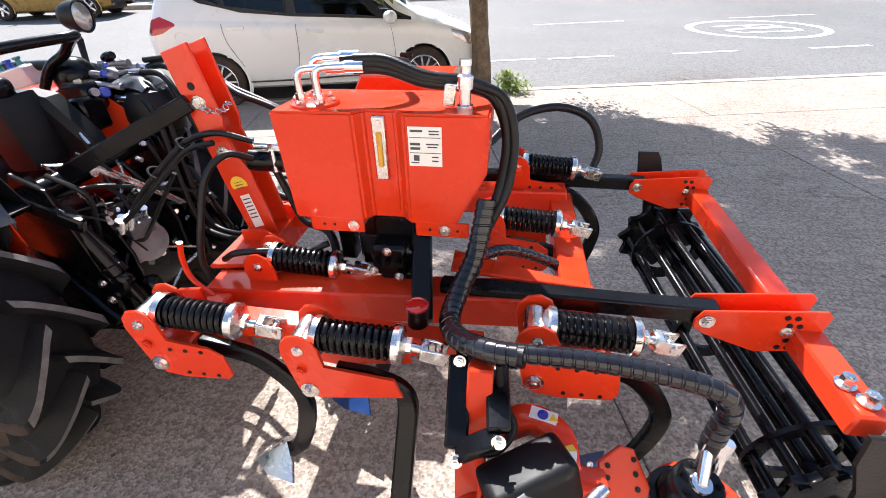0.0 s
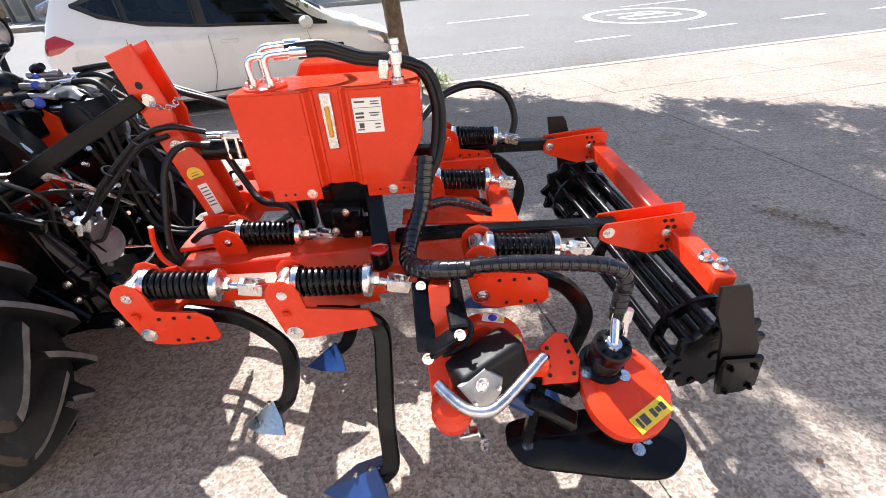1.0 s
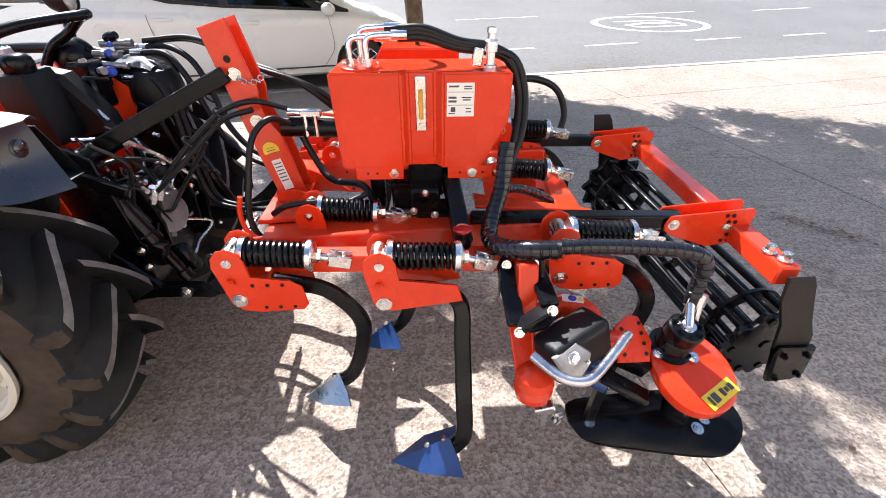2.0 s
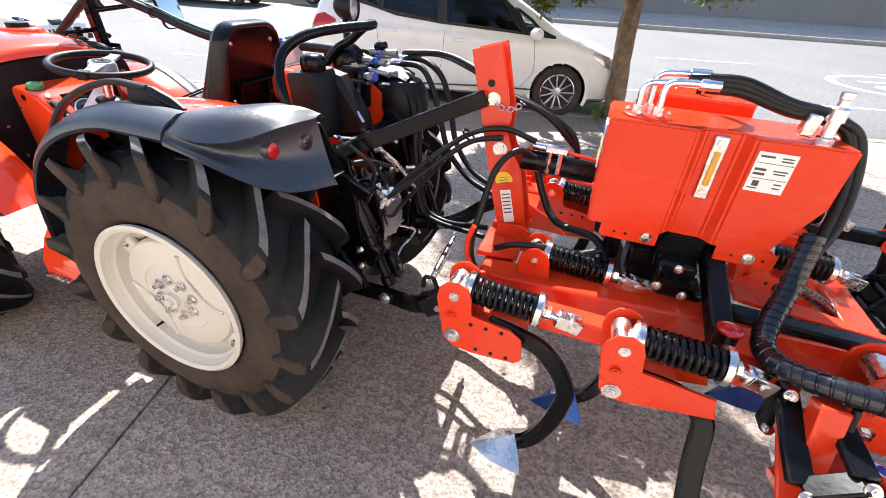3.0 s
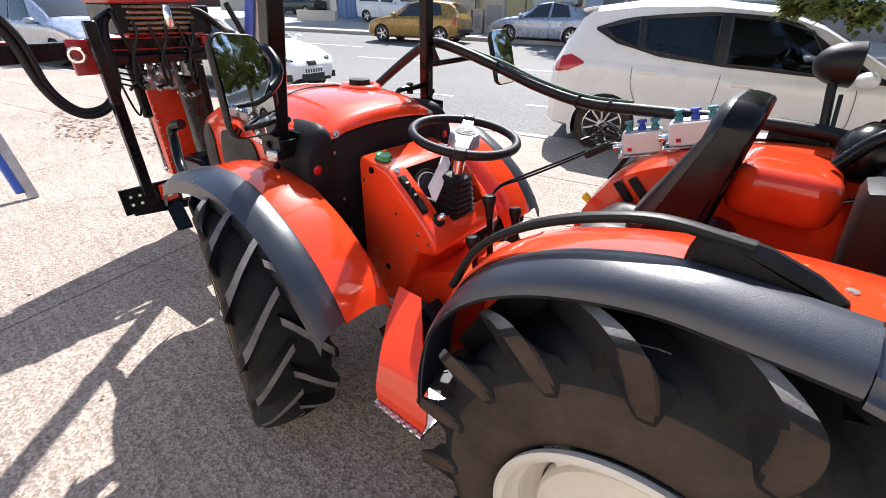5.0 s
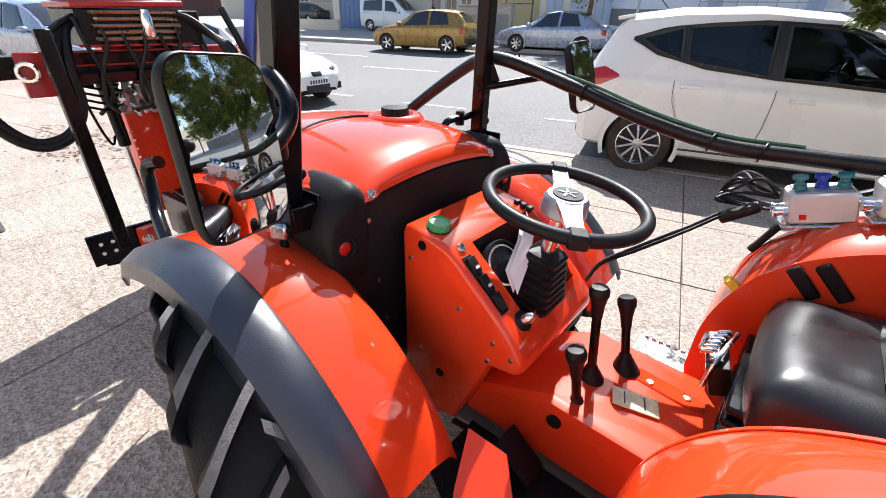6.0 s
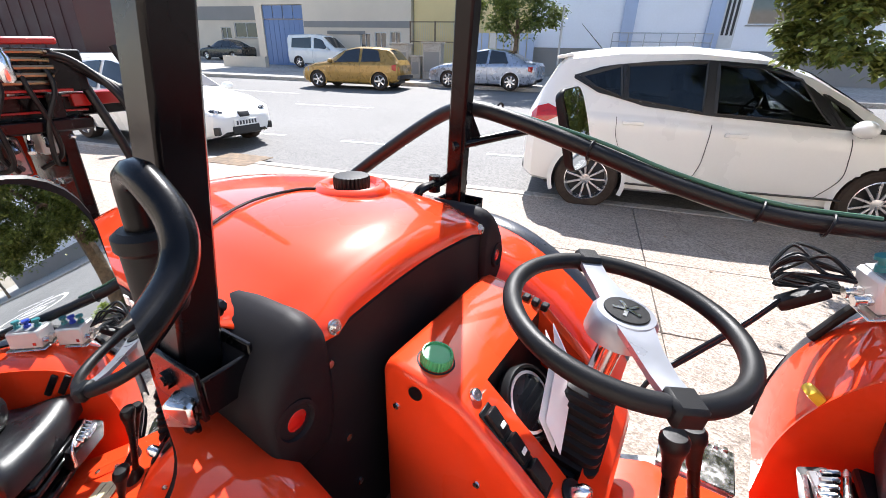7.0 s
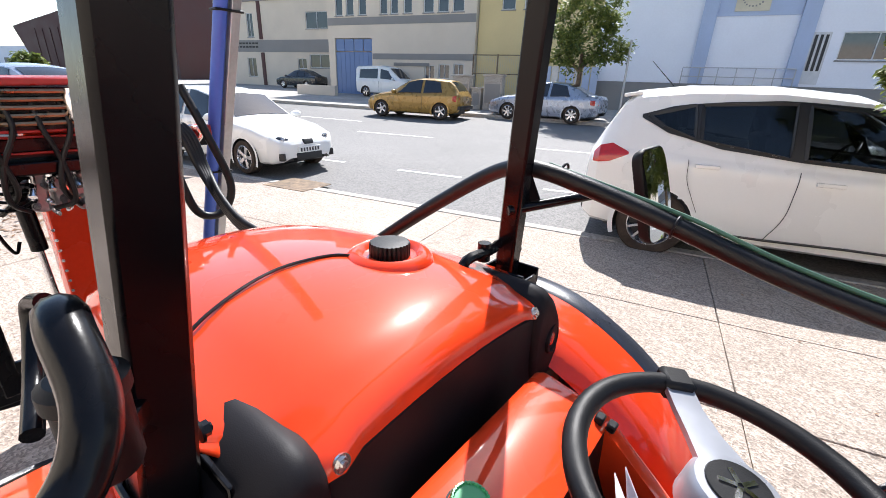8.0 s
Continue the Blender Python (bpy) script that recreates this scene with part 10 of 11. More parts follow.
    for dz in (0.0, 0.012):
        bm = B()
        tube(bm, [(-0.64, 1.07, 0.965 + dz), (-0.70, 0.98, 0.93 + dz), (-0.78, 0.88, 0.885 + dz), (-0.84, 0.80, 0.855 + dz * 0.5), (-0.86, 0.76, 0.81)], 0.0045, n=6, seg=7)
        part("cable", bm, HOSE, cb)
    # black pads on the far mudguard wall
    for x, z, l in ((-0.425, 0.91, 0.085), (-0.375, 0.93, 0.095)):
        bm = B()
        box(bm, (x, 2 * MID - 0.352, z), (0.03, 0.012, l), Euler((0, radians(-45), 0)).to_matrix(), 0.004)
        part("wall_clip", bm, PLASTIC, tractor, "black rubber clip")
    # work lamp on its stalk
    wl = thing("work_lamp", (0.03, 1.12, 1.16), "round black work lamp on a thin stalk", "lamp")
    bm = B()
    rod(bm, (0.03, 1.12, 1.14), (0.0, 1.17, 1.29), 0.012, seg=12)
    rod(bm, (0.05, 1.10, 1.12), (0.03, 1.15, 1.26), 0.006, seg=8)
    part("stalk", bm, BLACK, wl)
    d = Vector((1.0, 0.12, 0.0)).normalized()
    bm = B()
    lathe(bm, Vector((-0.05, 1.185, 1.335)), d, [(-0.012, 0.0), (-0.010, 0.014), (-0.003, 0.028), (0.012, 0.043), (0.032, 0.053), (0.06, 0.0585), (0.08, 0.060), (0.087, 0.061), (0.09, 0.057), (0.086, 0.052)], 36)
    part("housing", bm, PLASTIC, wl)
    bm = B()
    lathe(bm, Vector((-0.05, 1.185, 1.335)), d, [(0.082, 0.053), (0.088, 0.04), (0.09, 0)], 28)
    part("lens", bm, CLEARLENS, wl)


build_rear()

# hydraulic mast carried at the tractor's nose
def build_front_mast():
    e = thing("front_mast", (-3.1, 0.5, 0.2), "red and black hydraulic mast frame carried at the tractor's nose", "mast")
    # carrier plates low down
    bm = B()
    box(bm, (-3.02, 0.215, 0.38), (0.02, 0.33, 0.16), None, 0.003)
    beam(bm, (-3.06, 0.10, 0.30), (-3.0, 0.50, 0.28), 0.05, 0.05)
    beam(bm, (-2.96, 0.30, 0.33), (-2.80, 0.28, 0.20), 0.09, 0.012)
    part("carrier_plate", bm, BLACK, e, "black drilled carrier plate")
    bm = B()
    for y in (0.10, 0.15):
        for z in (0.36, 0.41):
            rod(bm, (-3.008, y, z), (-3.005, y, z), 0.009, seg=12)
    part("hole", bm, WHITE, e)
    bm = B()
    box(bm, (-2.98, 0.30, 0.40), (0.06, 0.08, 0.1), Euler((0, 0, radians(20))).to_matrix(), 0.006)
    part("red_lug", bm, RED, e)
    bm = B()
    bolt(bm, (-2.945, 0.285, 0.40), (1, -0.3, 0), 0.018, 0.012)
    part("lug_bolt", bm, ZINC, e)
    # unseen linkage frame added between the tractor's nose and the mast, to shade the ground
    for y in (0.45, 0.83):
        bm = B()
        plate(bm, [(-2.30, 0.40), (-2.55, 0.36), (-3.05, 0.36), (-3.05, 0.58), (-2.75, 0.60), (-2.30, 0.56)], 0.04, (0, y, 0), (1, 0, 0), (0, 0, 1), 0.006)
        part("shading_linkage_plate", bm, BLACK, e, "hidden black linkage side plate added to cast shade")
    bm = B()
    box(bm, (-2.82, 0.64, 0.585), (0.36, 0.34, 0.03), None, 0.006)
    part("cover_plate", bm, BLACK, e)
    bm = B()
    box(bm, (-2.42, 0.64, 0.55), (0.14, 0.34, 0.05), None, 0.008)
    part("shading_cross_bar", bm, BLACK, e)
    # poles
    bm = B()
    beam(bm, (-2.87, 0.167, 0.42), (-2.90, 0.165, 1.36), 0.052, 0.052, 0.004, up=(1, 0, 0))
    part("pole", bm, BLACK, e, "black square steel pole")
    bm = B()
    beam(bm, (-3.30, 0.53, 0.40), (-3.42, 0.55, 1.30), 0.19, 0.13, 0.006, up=(1, 0, 0))
    part("mast_column", bm, RED, e, "red mast column")
    # plate widened behind the column so that it casts a solid shadow
    bm = B()
    plate(bm, [(-3.44, 0.34), (-3.02, 0.34), (-3.02, 1.28), (-3.46, 1.28)], 0.05, (0, 0.69, 0), (1, 0, 0), (0, 0, 1), 0.006)
    part("shading_plate", bm, BLACK, e, "black plate behind the column, widened to cast shade")
    bm = B()
    for k in range(9):
        z = 0.5 + 0.045 * k
        bolt(bm, (-3.245 - 0.006 * k, 0.45, z), (1, -0.3, 0), 0.007, 0.006, False)
    part("column_bolt", bm, ZINC, e)
    # cross beam and head
    bm = B()
    beam(bm, (-3.10, -0.55, 1.20), (-3.12, 1.05, 1.235), 0.09, 0.085, 0.005)
    part("cross_beam", bm, BLACK, e, "black cross beam")
    bm = B()
    beam(bm, (-3.10, -0.50, 1.252), (-3.12, -0.10, 1.26), 0.05, 0.014, 0.003)
    beam(bm, (-3.05, 0.12, 1.27), (-3.03, 0.12, 1.10), 0.10, 0.05, 0.004)
    beam(bm, (-3.08, 0.75, 1.25), (-3.08, 1.05, 1.26), 0.08, 0.05, 0.004)
    part("beam_plate", bm, MASTSHADE, e, "red plates on the cross beam")
    # head box and cover: their unseen depth is stretched to widen the shadow
    bm = B()
    box(bm, (-3.22, 0.56, 1.36), (0.44, 0.50, 0.15), None, 0.006)
    part("head_box", bm, BLACK, e)
    bm = B()
    box(bm, (-3.22, 0.52, 1.455), (0.48, 0.44, 0.025), Euler((radians(2), 0, 0)).to_matrix(), 0.006)
    box(bm, (-3.0, 0.52, 1.292), (0.014, 0.46, 0.01), None, 0.002)
    part("head_cover", bm, MASTSHADE, e, "red head cover")
    bm = B()
    lathe(bm, (-2.965, 0.56, 1.325), (0, 0, 1), [(0, 0), (0, 0.02), (0.012, 0.027), (0.08, 0.027), (0.095, 0.018), (0.11, 0.018), (0.11, 0)], 16)
    part("head_fitting", bm, CHROME, e)
    for k in range(5):
        bm = B()
        z = 1.318 + 0.026 * k
        tube(bm, [(-3.0, 0.36 + 0.02 * (k % 2), z), (-2.985, 0.40, z), (-2.985, 0.62 + 0.03 * (k % 3), z + 0.004), (-3.0, 0.70, z)], 0.009, 4, 8)
        part("head_pipe", bm, BRASS, e, "brass-coloured pipe" if k == 0 else "")
    for k, (y, z) in enumerate(((0.40, 1.10), (0.45, 1.12), (0.52, 1.12), (0.58, 1.11), (0.63, 1.13), (0.70, 1.15))):
        bm = B()
        hex_coupler(bm, (-3.05, y, z), (0.5, 0.15 * (k % 3) - 0.2, -0.6), 0.012, 0.05)
        rod(bm, (-3.05, y, z), (-3.05, y + 0.01, z + 0.06), 0.009, seg=8)
        part("head_fitting", bm, CHROME, e)
    bm = B()
    box(bm, (-3.06, 0.48, 1.165), (0.12, 0.62, 0.05), None, 0.008)
    part("under_rail", bm, BLACK, e, "black rail below the cross beam")
    for z in (1.212, 1.268):
        bm = B()
        box(bm, (-3.052, 0.5, z), (0.006, 0.6, 0.009), None, 0.002)
        part("red_strip", bm, MASTSHADE, e)
    for k in range(6):
        y = 0.30 + 0.075 * k
        bm = B()
        tube(bm, [(-3.0, y, 1.40), (-2.975, y + 0.01, 1.30), (-2.98, y + 0.04 * (-1) ** k, 1.18), (-3.0, y + 0.05 * (-1) ** k, 1.08 - 0.02 * (k % 3)), (-3.08, y, 1.0)], 0.009, 6, 8)
        part("head_hose", bm, HOSE, e)
    bm = B()
    for c in ((-3.0, 0.09, 1.20), (-3.03, 0.96, 1.25)):
        lathe_ring(bm, c, (1, -0.4, 0), 0.032, 0.01)
    part("eye_ring", bm, ZINC, e)
    # valve bank
    bm = B()
    for k in range(3):
        box(bm, (-3.15, 0.42 + 0.062 * k, 1.06 - 0.006 * k), (0.10, 0.05, 0.15 - 0.02 * (k % 2)), Euler((radians(4 * k - 4), 0, 0)).to_matrix(), 0.008)
    bank = part("valve_bank", bm, ALU, e, "dull metal valve bank with bright fittings")
    rng = random.Random(5)
    for k in range(4):
        for j in range(4):
            bm = B()
            p = Vector((-3.105, 0.395 + 0.048 * k + rng.uniform(-0.008, 0.008), 1.0 + 0.036 * j + rng.uniform(-0.006, 0.006)))
            d = Vector((1, rng.uniform(-0.9, 0.3), rng.uniform(-0.4, 0.5))).normalized()
            ln = rng.uniform(0.025, 0.06)
            rod(bm, p, p + d * ln * 0.5, 0.013, seg=6)
            rod(bm, p + d * ln * 0.5, p + d * ln, 0.009, seg=10)
            rod(bm, p + d * ln, p + d * (ln + 0.012), 0.006, seg=8)
            part("valve_fitting", bm, CHROME if (j + k) % 3 else CAST, bank)
    bm = B()
    box(bm, (-3.12, 0.66, 1.10), (0.10, 0.09, 0.10), None, 0.006)
    part("junction_box", bm, LIGHTBOX, e)
    # ram
    bm = B()
    rod(bm, (-3.16, 0.36, 1.20), (-3.19, 0.38, 0.82), 0.028, seg=16)
    ram = part("ram", bm, BLACK, e, "black hydraulic ram")
    bm = B()
    rod(bm, (-3.19, 0.38, 0.82), (-3.20, 0.39, 0.50), 0.011, seg=10)
    lathe_ring(bm, (-3.20, 0.39, 0.48), (0, 1, 0), 0.02, 0.01)
    part("ram_rod", bm, CHROME, ram)
    bm = B()
    for k in range(5):
        tube(bm, [(-3.05, 0.26, 1.16 - 0.03 * k), (-3.04, 0.33, 1.14 - 0.03 * k), (-3.08, 0.40, 1.12 - 0.02 * k)], 0.006, n=4, seg=6)
    tube(bm, [(-3.05, 0.24, 1.15), (-3.05, 0.27, 0.95), (-3.06, 0.30, 0.86), (-3.06, 0.32, 0.90)], 0.006, n=5, seg=6)
    part("pipe", bm, BLACK, e)
    # chain between the columns
    bm = B()
    for k in range(8):
        lathe_ring(bm, (-3.2 + 0.01 * k, 0.60 + 0.012 * k, 0.94 - 0.02 * math.sin(math.pi * k / 7)), (0, 1, 0.3) if k % 2 else (1, 0, 0.3), 0.012, 0.003, 10)
    part("chain", bm, ZINC, e)
    # long hoses: one big loop, bundles over the beam to the bonnet
    hh = thing("mast_hoses", (-3.0, 0.3, 0.9), "thick black hoses looping below the mast head", "hoses")
    for off, r in ((0.0, 0.02), (0.035, 0.017)):
        hose(hh, [(-3.0, -0.22 + off, 1.45), (-3.0, -0.14 + off, 1.28), (-3.0, -0.10 + off * 0.7, 1.08), (-3.0, -0.04 + off * 0.5, 0.96 + off * 0.4), (-3.0, 0.05, 0.905 + off * 0.6), (-3.0, 0.15, 0.935 + off * 0.5), (-3.0, 0.225 - off * 0.5, 1.05), (-3.0, 0.235 - off, 1.22), (-3.03, 0.27 - off * 0.5, 1.36), (-3.06, 0.36, 1.41)], r, n=8)
    for k in range(4):
        o = 0.025 * k
        hose(hh, [(-3.02, 0.66 + o, 1.42), (-2.98, 0.76 + o, 1.40 - o), (-2.92, 0.86 + o * 0.6, 1.28), (-2.86, 0.90 + o * 0.4, 1.12), (-2.70, 0.90, 1.0 + o * 0.5), (-2.5, 0.88, 0.95 + o * 0.4), (-2.25, 0.90, 0.93 + o * 0.3)], 0.013, n=7)
    hose(hh, [(-3.05, 0.35, 1.42), (-2.99, 0.22, 1.36), (-2.98, 0.16, 1.26), (-3.02, 0.2, 1.16), (-3.06, 0.30, 1.13)], 0.012)
    hose(hh, [(-3.05, 0.95, 1.45), (-2.98, 1.0, 1.25), (-2.95, 1.06, 1.02), (-2.95, 1.0, 0.90), (-2.96, 0.90, 0.92), (-2.98, 0.85, 1.1), (-3.02, 0.80, 1.3)], 0.018, n=8)
    # small crossing pole that leans before the mast
    lp = thing("leaning_pole", (-4.75, -0.18, 0), "blue and white square pole leaning towards the mast", "pole")
    a, b = Vector((-4.75, -0.18, 0)), Vector((-5.25, -0.30, 1.6))
    bm = B()
    beam(bm, a, b, 0.07, 0.05, 0.004)
    part("pole", bm, GALV, lp)
    bm = B()
    beam(bm, a + Vector((-0.02, -0.06, 0.05)), b + Vector((-0.02, -0.06, 0)), 0.06, 0.05, 0.01)
    part("tube", bm, BANNER, lp, "blue tube")


build_front_mast()

# trees, weeds and litter
def leaf_cloud(name, blobs, count, size, m, parent, label, seed, droop=0.2):
    """Many small folded leaves scattered in uneven clumps."""
    rng = random.Random(seed)
    verts, faces = [], []
    clumps = []
    for c, r in blobs:
        for _ in range(max(9, int(26 * r * r))):
            d = Vector((rng.gauss(0, 1), rng.gauss(0, 1), rng.gauss(0, 1))).normalized()
            clumps.append((Vector(c) + d * r * rng.uniform(0.55, 1.0), r * rng.uniform(0.16, 0.34)))
    for _ in range(count):
        c, r = clumps[rng.randrange(len(clumps))]
        p = c + Vector((rng.gauss(0, 0.5), rng.gauss(0, 0.5), rng.gauss(0, 0.42))) * r
        a = rng.uniform(0, math.tau)
        d = Vector((math.cos(a), math.sin(a), rng.uniform(-0.9, 0.3) - droop)).normalized()
        side = d.cross(Vector((rng.uniform(-0.5, 0.5), rng.uniform(-0.5, 0.5), 1))).normalized()
        up = side.cross(d)
        s = size * rng.uniform(0.6, 1.3)
        i = len(verts)
        verts += [p, p + d * s * 0.5 + side * s * 0.27 + up * s * 0.08, p + d * s, p + d * s * 0.5 - side * s * 0.27 + up * s * 0.08]
        faces += [(i, i + 1, i + 2), (i, i + 2, i + 3)]
    me = bpy.data.meshes.new(name)
    me.from_pydata([tuple(v) for v in verts], [], faces)
    me.transform(Matrix.Translation(-ORIGIN[parent]))
    me.materials.append(m)
    ob = new(name, me)
    ob.parent = parent
    ORIGIN[ob] = ORIGIN[parent]
    tagged(ob, label, "", "", "stuff")
    return ob


def build_tree(name, base, trunk, limbs, blobs, count, size, label, seed):
    e = thing(name, base, label, "tree")
    bm = B()
    pts = curve_pts(trunk[0], 6)
    n = len(pts)
    rings = []
    rng = random.Random(seed)
    for i, p in enumerate(pts):
        r = trunk[1] + (trunk[2] - trunk[1]) * i / (n - 1)
        if i == 0:
            r *= 1.35
        rings.append([p + Vector((math.cos(k * math.tau / 14), math.sin(k * math.tau / 14), 0)) * r * (1 + 0.1 * math.sin(3 * k + i * 0.4) + rng.uniform(-0.04, 0.04)) for k in range(14)])
    loft(bm, rings, close=True)
    t = part("trunk", bm, BARK, e, "grey-brown bark", 60)
    for ctrl, r in limbs:
        bm = B()
        tube(bm, ctrl, r, 5, 8, r_end=r * 0.35)
        part("limb", bm, BARK, t)
    leaf_cloud("crown", blobs, count, size, LEAF, e, "dense crown of small green leaves", seed)
    return e


# tree at the near kerb, leaning a little, with a low wide crown
b0 = Vector((1.38, 5.52, 0.0))


def near(x, y, z):
    return b0 + Vector((x, y, z))


build_tree(
    "street_tree", b0,
    ([near(0, 0, -0.05), near(-0.01, 0.0, 0.4), near(-0.05, 0.0, 0.9), near(-0.07, 0.02, 1.5), near(-0.02, 0.04, 2.1)], 0.125, 0.095),
    [([near(-0.05, 0.03, 1.7), near(-0.3, -0.2, 2.1), near(-0.8, -0.3, 2.5)], 0.055), ([near(-0.04, 0.04, 1.75), near(0.5, 0.2, 2.2), near(1.1, 0.2, 2.6)], 0.06), ([near(-0.03, 0.04, 2.0), near(0.1, 0.3, 2.7), near(0.0, 0.5, 3.6)], 0.06), ([near(-0.04, 0.04, 1.9), near(0.3, -0.3, 2.5), near(0.4, -0.6, 3.1)], 0.045), ([near(-0.04, 0.0, 1.85), near(-0.4, -0.5, 2.3), near(-1.2, -1.0, 2.1), near(-1.6, -1.1, 1.85)], 0.04), ([near(-0.03, 0.0, 1.8), near(-0.1, -0.6, 2.15), near(0.0, -1.05, 1.9)], 0.035)],
    [(near(0.2, 0.1, 2.8), 1.25), (near(-0.75, 0.0, 2.1), 0.68), (near(-1.15, 0.1, 2.4), 0.6), (near(0.1, -0.6, 2.2), 0.6), (near(0.9, -0.1, 2.15), 0.62), (near(1.35, 0.1, 2.4), 0.65), (near(1.1, 0.2, 3.0), 0.75), (near(-0.6, 0.2, 3.1), 0.75), (near(0.2, 0.2, 3.8), 0.85), (near(0.1, 0.6, 2.2), 0.6), (near(1.5, 0.3, 3.3), 0.55), (near(0.3, 0.1, 4.6), 1.3), (near(1.2, 0.0, 4.2), 0.9), (near(-0.7, 0.1, 4.2), 0.9), (near(0.3, -0.5, 5.5), 1.0), (near(0.9, 0.3, 5.4), 0.8), (near(-0.7, 0.0, 5.0), 1.0), (near(-1.0, 0.1, 3.4), 0.8), (near(0.1, -0.2, 6.1), 0.9), (near(-0.2, -0.7, 5.2), 0.8), (near(-1.45, 0.1, 2.35), 0.5), (near(-1.6, 0.0, 3.6), 0.9), (near(-2.2, 0.1, 4.3), 0.9), (near(-1.4, -0.2, 4.8), 1.0), (near(-2.4, 0.0, 5.0), 0.7), (near(-1.75, -1.15, 1.76), 0.36), (near(-1.35, -1.2, 1.68), 0.38), (near(-0.9, -1.15, 1.66), 0.38), (near(-0.45, -1.1, 1.70), 0.4), (near(0.05, -1.1, 1.76), 0.4), (near(0.5, -0.9, 1.82), 0.42), (near(1.0, -0.6, 1.95), 0.42), (near(-1.5, -1.0, 2.2), 0.55), (near(-0.7, -1.0, 2.2), 0.6), (near(0.0, -0.9, 2.3), 0.6), (near(-1.9, -0.9, 2.5), 0.5), (near(0.1, 0.35, 1.75), 0.45), (near(2.1, -0.1, 2.7), 0.8), (near(2.8, 0.0, 3.1), 0.9), (near(2.3, -0.3, 3.9), 0.9), (near(3.4, 0.0, 3.7), 0.8), (near(1.6, -0.7, 3.0), 0.7)],
    215000, 0.066, "street tree with a leaning trunk and low dense green crown", 11,
)
b1 = st(-5.1, 13.3, road_z(13.3) + 0.1)
build_tree(
    "street_tree", b1,
    ([b1, b1 + Vector((0, 0, 0.8)), b1 + Vector((0.02, 0, 1.6)), b1 + Vector((0, 0.05, 2.4))], 0.1, 0.07),
    [([b1 + Vector((0, 0, 1.7)), b1 + Vector((-0.5, -0.2, 2.3)), b1 + Vector((-0.9, -0.3, 2.9))], 0.05), ([b1 + Vector((0, 0, 1.8)), b1 + Vector((0.6, 0.1, 2.4)), b1 + Vector((1.0, 0.1, 3.0))], 0.05)],
    [(b1 + Vector((0, 0, 3.1)), 1.35), (b1 + Vector((-0.9, 0, 2.6)), 0.75), (b1 + Vector((1.0, 0, 2.6)), 0.8), (b1 + Vector((0.1, 0, 4.2)), 1.15), (b1 + Vector((0.1, -0.5, 2.3)), 0.7)],
    9000, 0.16, "round street tree with dense green crown across the street", 12,
)
b2 = st(21, 14, road_z(14) + 0.1)
build_tree(
    "street_tree", b2,
    ([b2, b2 + Vector((0, 0, 1)), b2 + Vector((0.05, 0, 2.4))], 0.11, 0.08), [([b2 + Vector((0, 0, 1.8)), b2 + Vector((-0.6, 0, 2.6)), b2 + Vector((-1, 0, 3.2))], 0.05)],
    [(b2 + Vector((0, 0, 3.2)), 1.4), (b2 + Vector((-1, 0, 2.8)), 0.8), (b2 + Vector((1, 0, 2.9)), 0.8)], 4000, 0.2, "street tree far along the other pavement", 13,
)
for s_, a_, h_, sd in ((-48, 14, 2.3, 23),):
    q = st(s_, a_, road_z(a_) + 0.1)
    e = thing("shrub", q, "dark green shrub before the far wall", "shrub")
    bm = B()
    for k in range(5):
        tube(bm, [q + Vector((0.1 * k - 0.2, 0, 0)), q + Vector((0.2 * k - 0.4, 0.05, h_ * 0.4)), q + Vector((0.3 * k - 0.6, 0, h_ * 0.8))], 0.025, 4, 6)
    part("stem", bm, BARK, e)
    leaf_cloud("foliage", [(q + Vector((0.7 * k - 1.4, 0, h_ * 0.55)), h_ * 0.42) for k in range(5)], 6000, 0.42, LEAF, e, "dense dark foliage", sd)


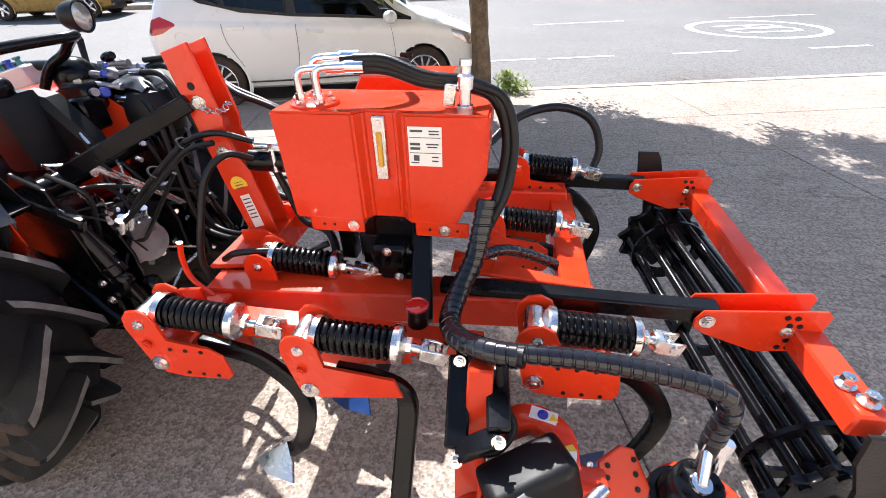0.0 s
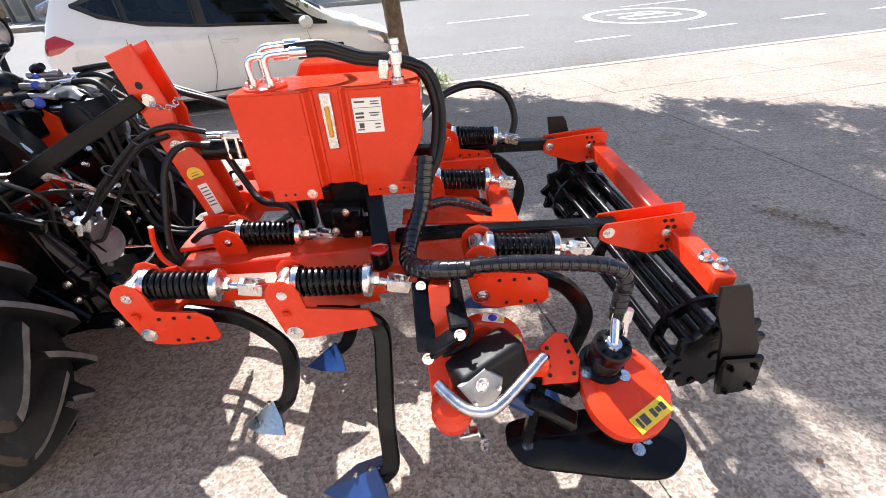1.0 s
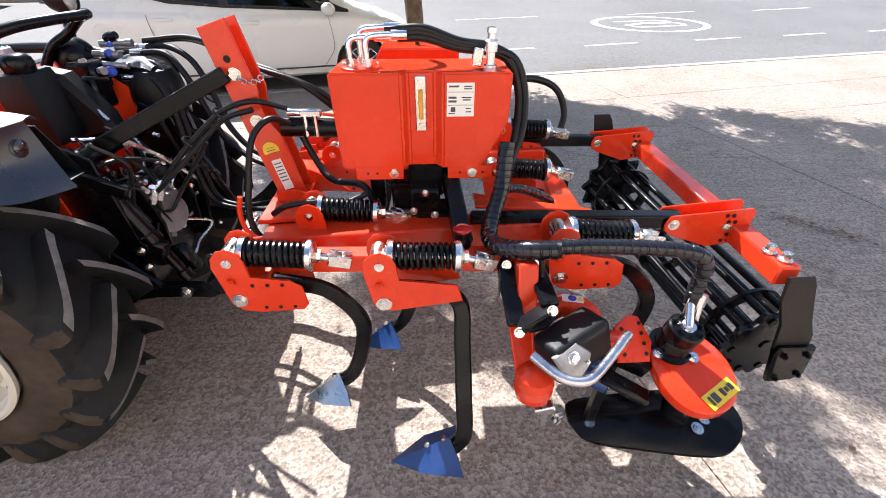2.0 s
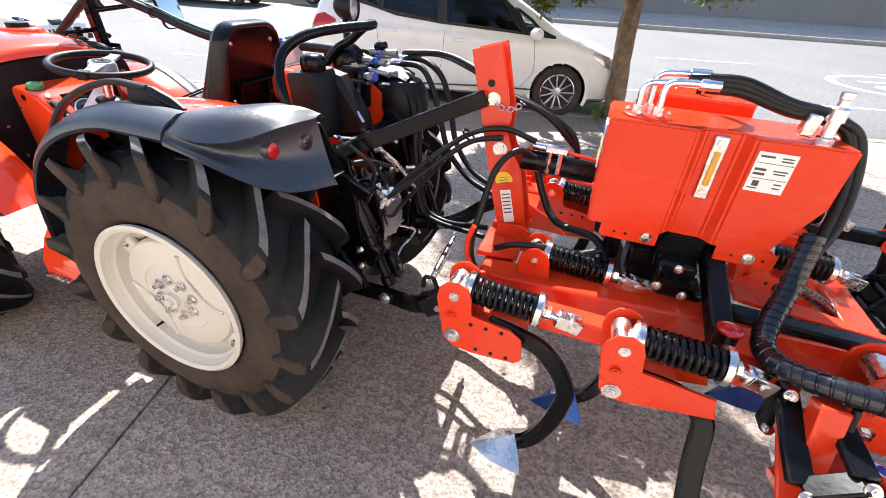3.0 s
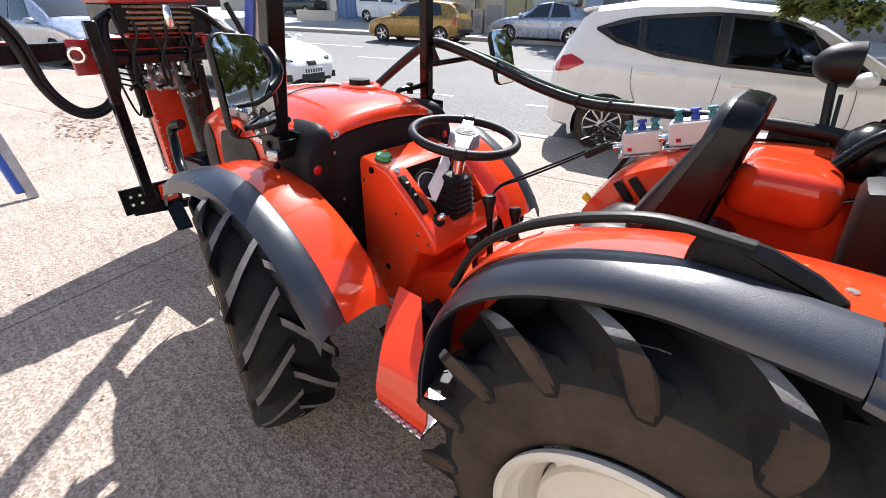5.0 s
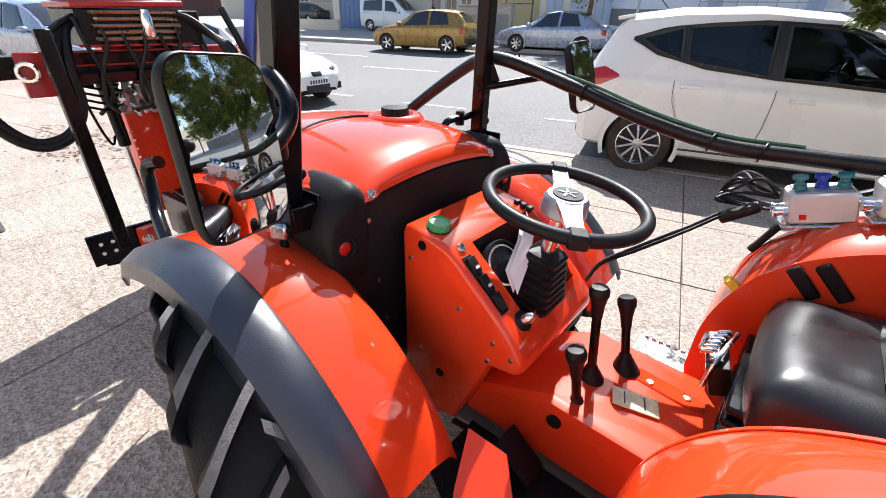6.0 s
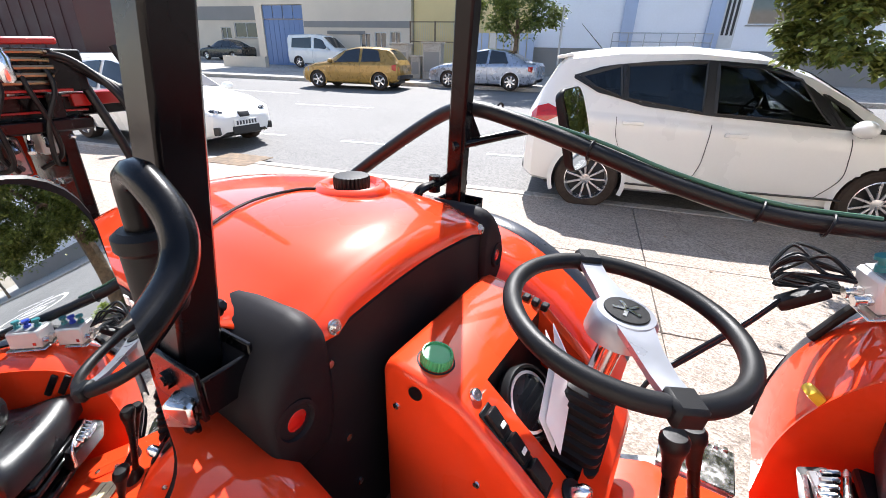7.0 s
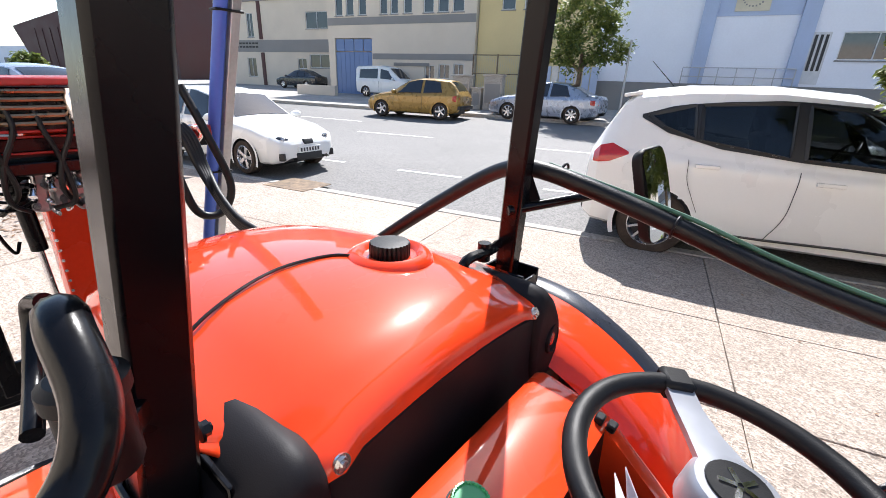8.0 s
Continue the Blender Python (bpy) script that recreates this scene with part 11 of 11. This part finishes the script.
def build_weeds():
    for c, n, h, sd in ((Vector((1.72, 5.6, 0)), 900, 0.26, 31), (Vector((1.18, 5.4, 0)), 300, 0.2, 32), (Vector((1.86, 5.5, 0)), 250, 0.18, 33)):
        rng = random.Random(sd)
        verts, faces = [], []
        for _ in range(n):
            a = rng.uniform(0, math.tau)
            r = abs(rng.gauss(0, 0.1))
            z = rng.uniform(0, h) * (1 - r * 2.0)
            p = c + Vector((r * math.cos(a) * 1.3, r * math.sin(a), max(0.0, z)))
            b = rng.uniform(0, math.tau)
            d = Vector((math.cos(b), math.sin(b), rng.uniform(0.1, 1.2))).normalized()
            side = d.cross(Vector((0, 0, 1))).normalized()
            s = rng.uniform(0.03, 0.07)
            i = len(verts)
            verts += [p, p + d * s * 0.5 + side * s * 0.2, p + d * s, p + d * s * 0.5 - side * s * 0.2]
            faces += [(i, i + 1, i + 2), (i, i + 2, i + 3)]
        me = bpy.data.meshes.new("weeds")
        me.from_pydata([tuple(v - c) for v in verts], [], faces)
        me.materials.append(WEED)
        ob = new("weeds", me)
        ob.location = c
        tagged(ob, "bright green weeds at the foot of the tree", "weeds", "", "stuff")
    # dry leaves and twigs: scattered over the pavement, in heaps by the road, in the gutter crack
    rng = random.Random(77)
    spots = []
    for _ in range(170):
        spots.append((rng.uniform(-3.2, 3.6), rng.uniform(-0.9, 4.2), 0.0, 0.022))
    for _ in range(420):
        q = KERB + U * (4.6 + rng.gauss(0, 0.55)) + V * (0.35 + rng.gauss(0, 0.16))
        spots.append((q.x, q.y, max(0.0, road_z(0.3) + 0.0), 0.03))
    for _ in range(70):
        t = rng.uniform(0, 1)
        spots.append((3.85 + 0.35 * t + rng.gauss(0, 0.03), 1.62 - 0.35 * t + rng.gauss(0, 0.035), 0.004, 0.03))
    for _ in range(500):
        q = Vector((-7.2 + rng.gauss(0, 0.8), 0.9 + rng.gauss(0, 0.28), 0))
        spots.append((q.x, q.y, 0.0, 0.05))
    verts, faces = [], []
    for x, y, z, s in spots:
        a = rng.uniform(0, math.tau)
        s *= rng.uniform(0.5, 1.4)
        d = Vector((math.cos(a), math.sin(a), rng.uniform(-0.2, 0.35)))
        side = Vector((-math.sin(a), math.cos(a), rng.uniform(-0.2, 0.2)))
        p = Vector((x, y, z + rng.uniform(0.004, 0.014)))
        w = rng.choice((0.1, 0.3, 0.4))
        i = len(verts)
        verts += [p, p + d * s * 0.5 + side * s * w, p + d * s, p + d * s * 0.5 - side * s * w]
        faces += [(i, i + 1, i + 2), (i, i + 2, i + 3)]
    me = bpy.data.meshes.new("dry_leaves")
    me.from_pydata([tuple(v) for v in verts], [], faces)
    me.materials.append(DRY)
    tagged(new("dry_leaves", me), "scattered dry brown leaves and twigs on the ground", "leaves", "", "stuff")


build_weeds()

# pavement slabs, cast in bays between joints
def build_pavement():
    bm = B()
    loft(bm, [[st(s, -12.6, -0.03), st(s, 0.0, -0.03)] for s in (-60, 0, 60)])
    pv = setting("pavement", bm, CONCRETE, "worn pale concrete pavement cast in bays", "pavement")
    ORIGIN[pv] = Vector((0, 0, 0))
    rows = [0.0, -1.42, -2.45, -12.6]
    gap = 0.006
    for i, (a1, a0) in enumerate(zip(rows, rows[1:])):
        w = 2.6
        for k in range(-4, 5):
            s0 = -1.4 + w * k
            bm = B()
            c = st(s0 + w / 2, (a0 + a1) / 2, -0.02)
            rng = random.Random(100 * i + k)
            tilt = Euler((rng.uniform(-0.0006, 0.0006), rng.uniform(-0.0006, 0.0006), 0)).to_matrix()
            box(bm, c, (w - gap, a1 - a0 - gap, 0.04), STREET @ tilt, 0.004)
            part("slab", bm, CONCRETE, pv)
    for s0, s1 in ((-60.2, -1.4 - 2.6 * 4), (-1.4 + 2.6 * 5, 60)):
        for i, (a1, a0) in enumerate(zip(rows, rows[1:])):
            bm = B()
            box(bm, st((s0 + s1) / 2, (a0 + a1) / 2, -0.02), (s1 - s0 - gap, a1 - a0 - gap, 0.04), STREET, 0.004)
            part("slab", bm, CONCRETE, pv)


build_pavement()
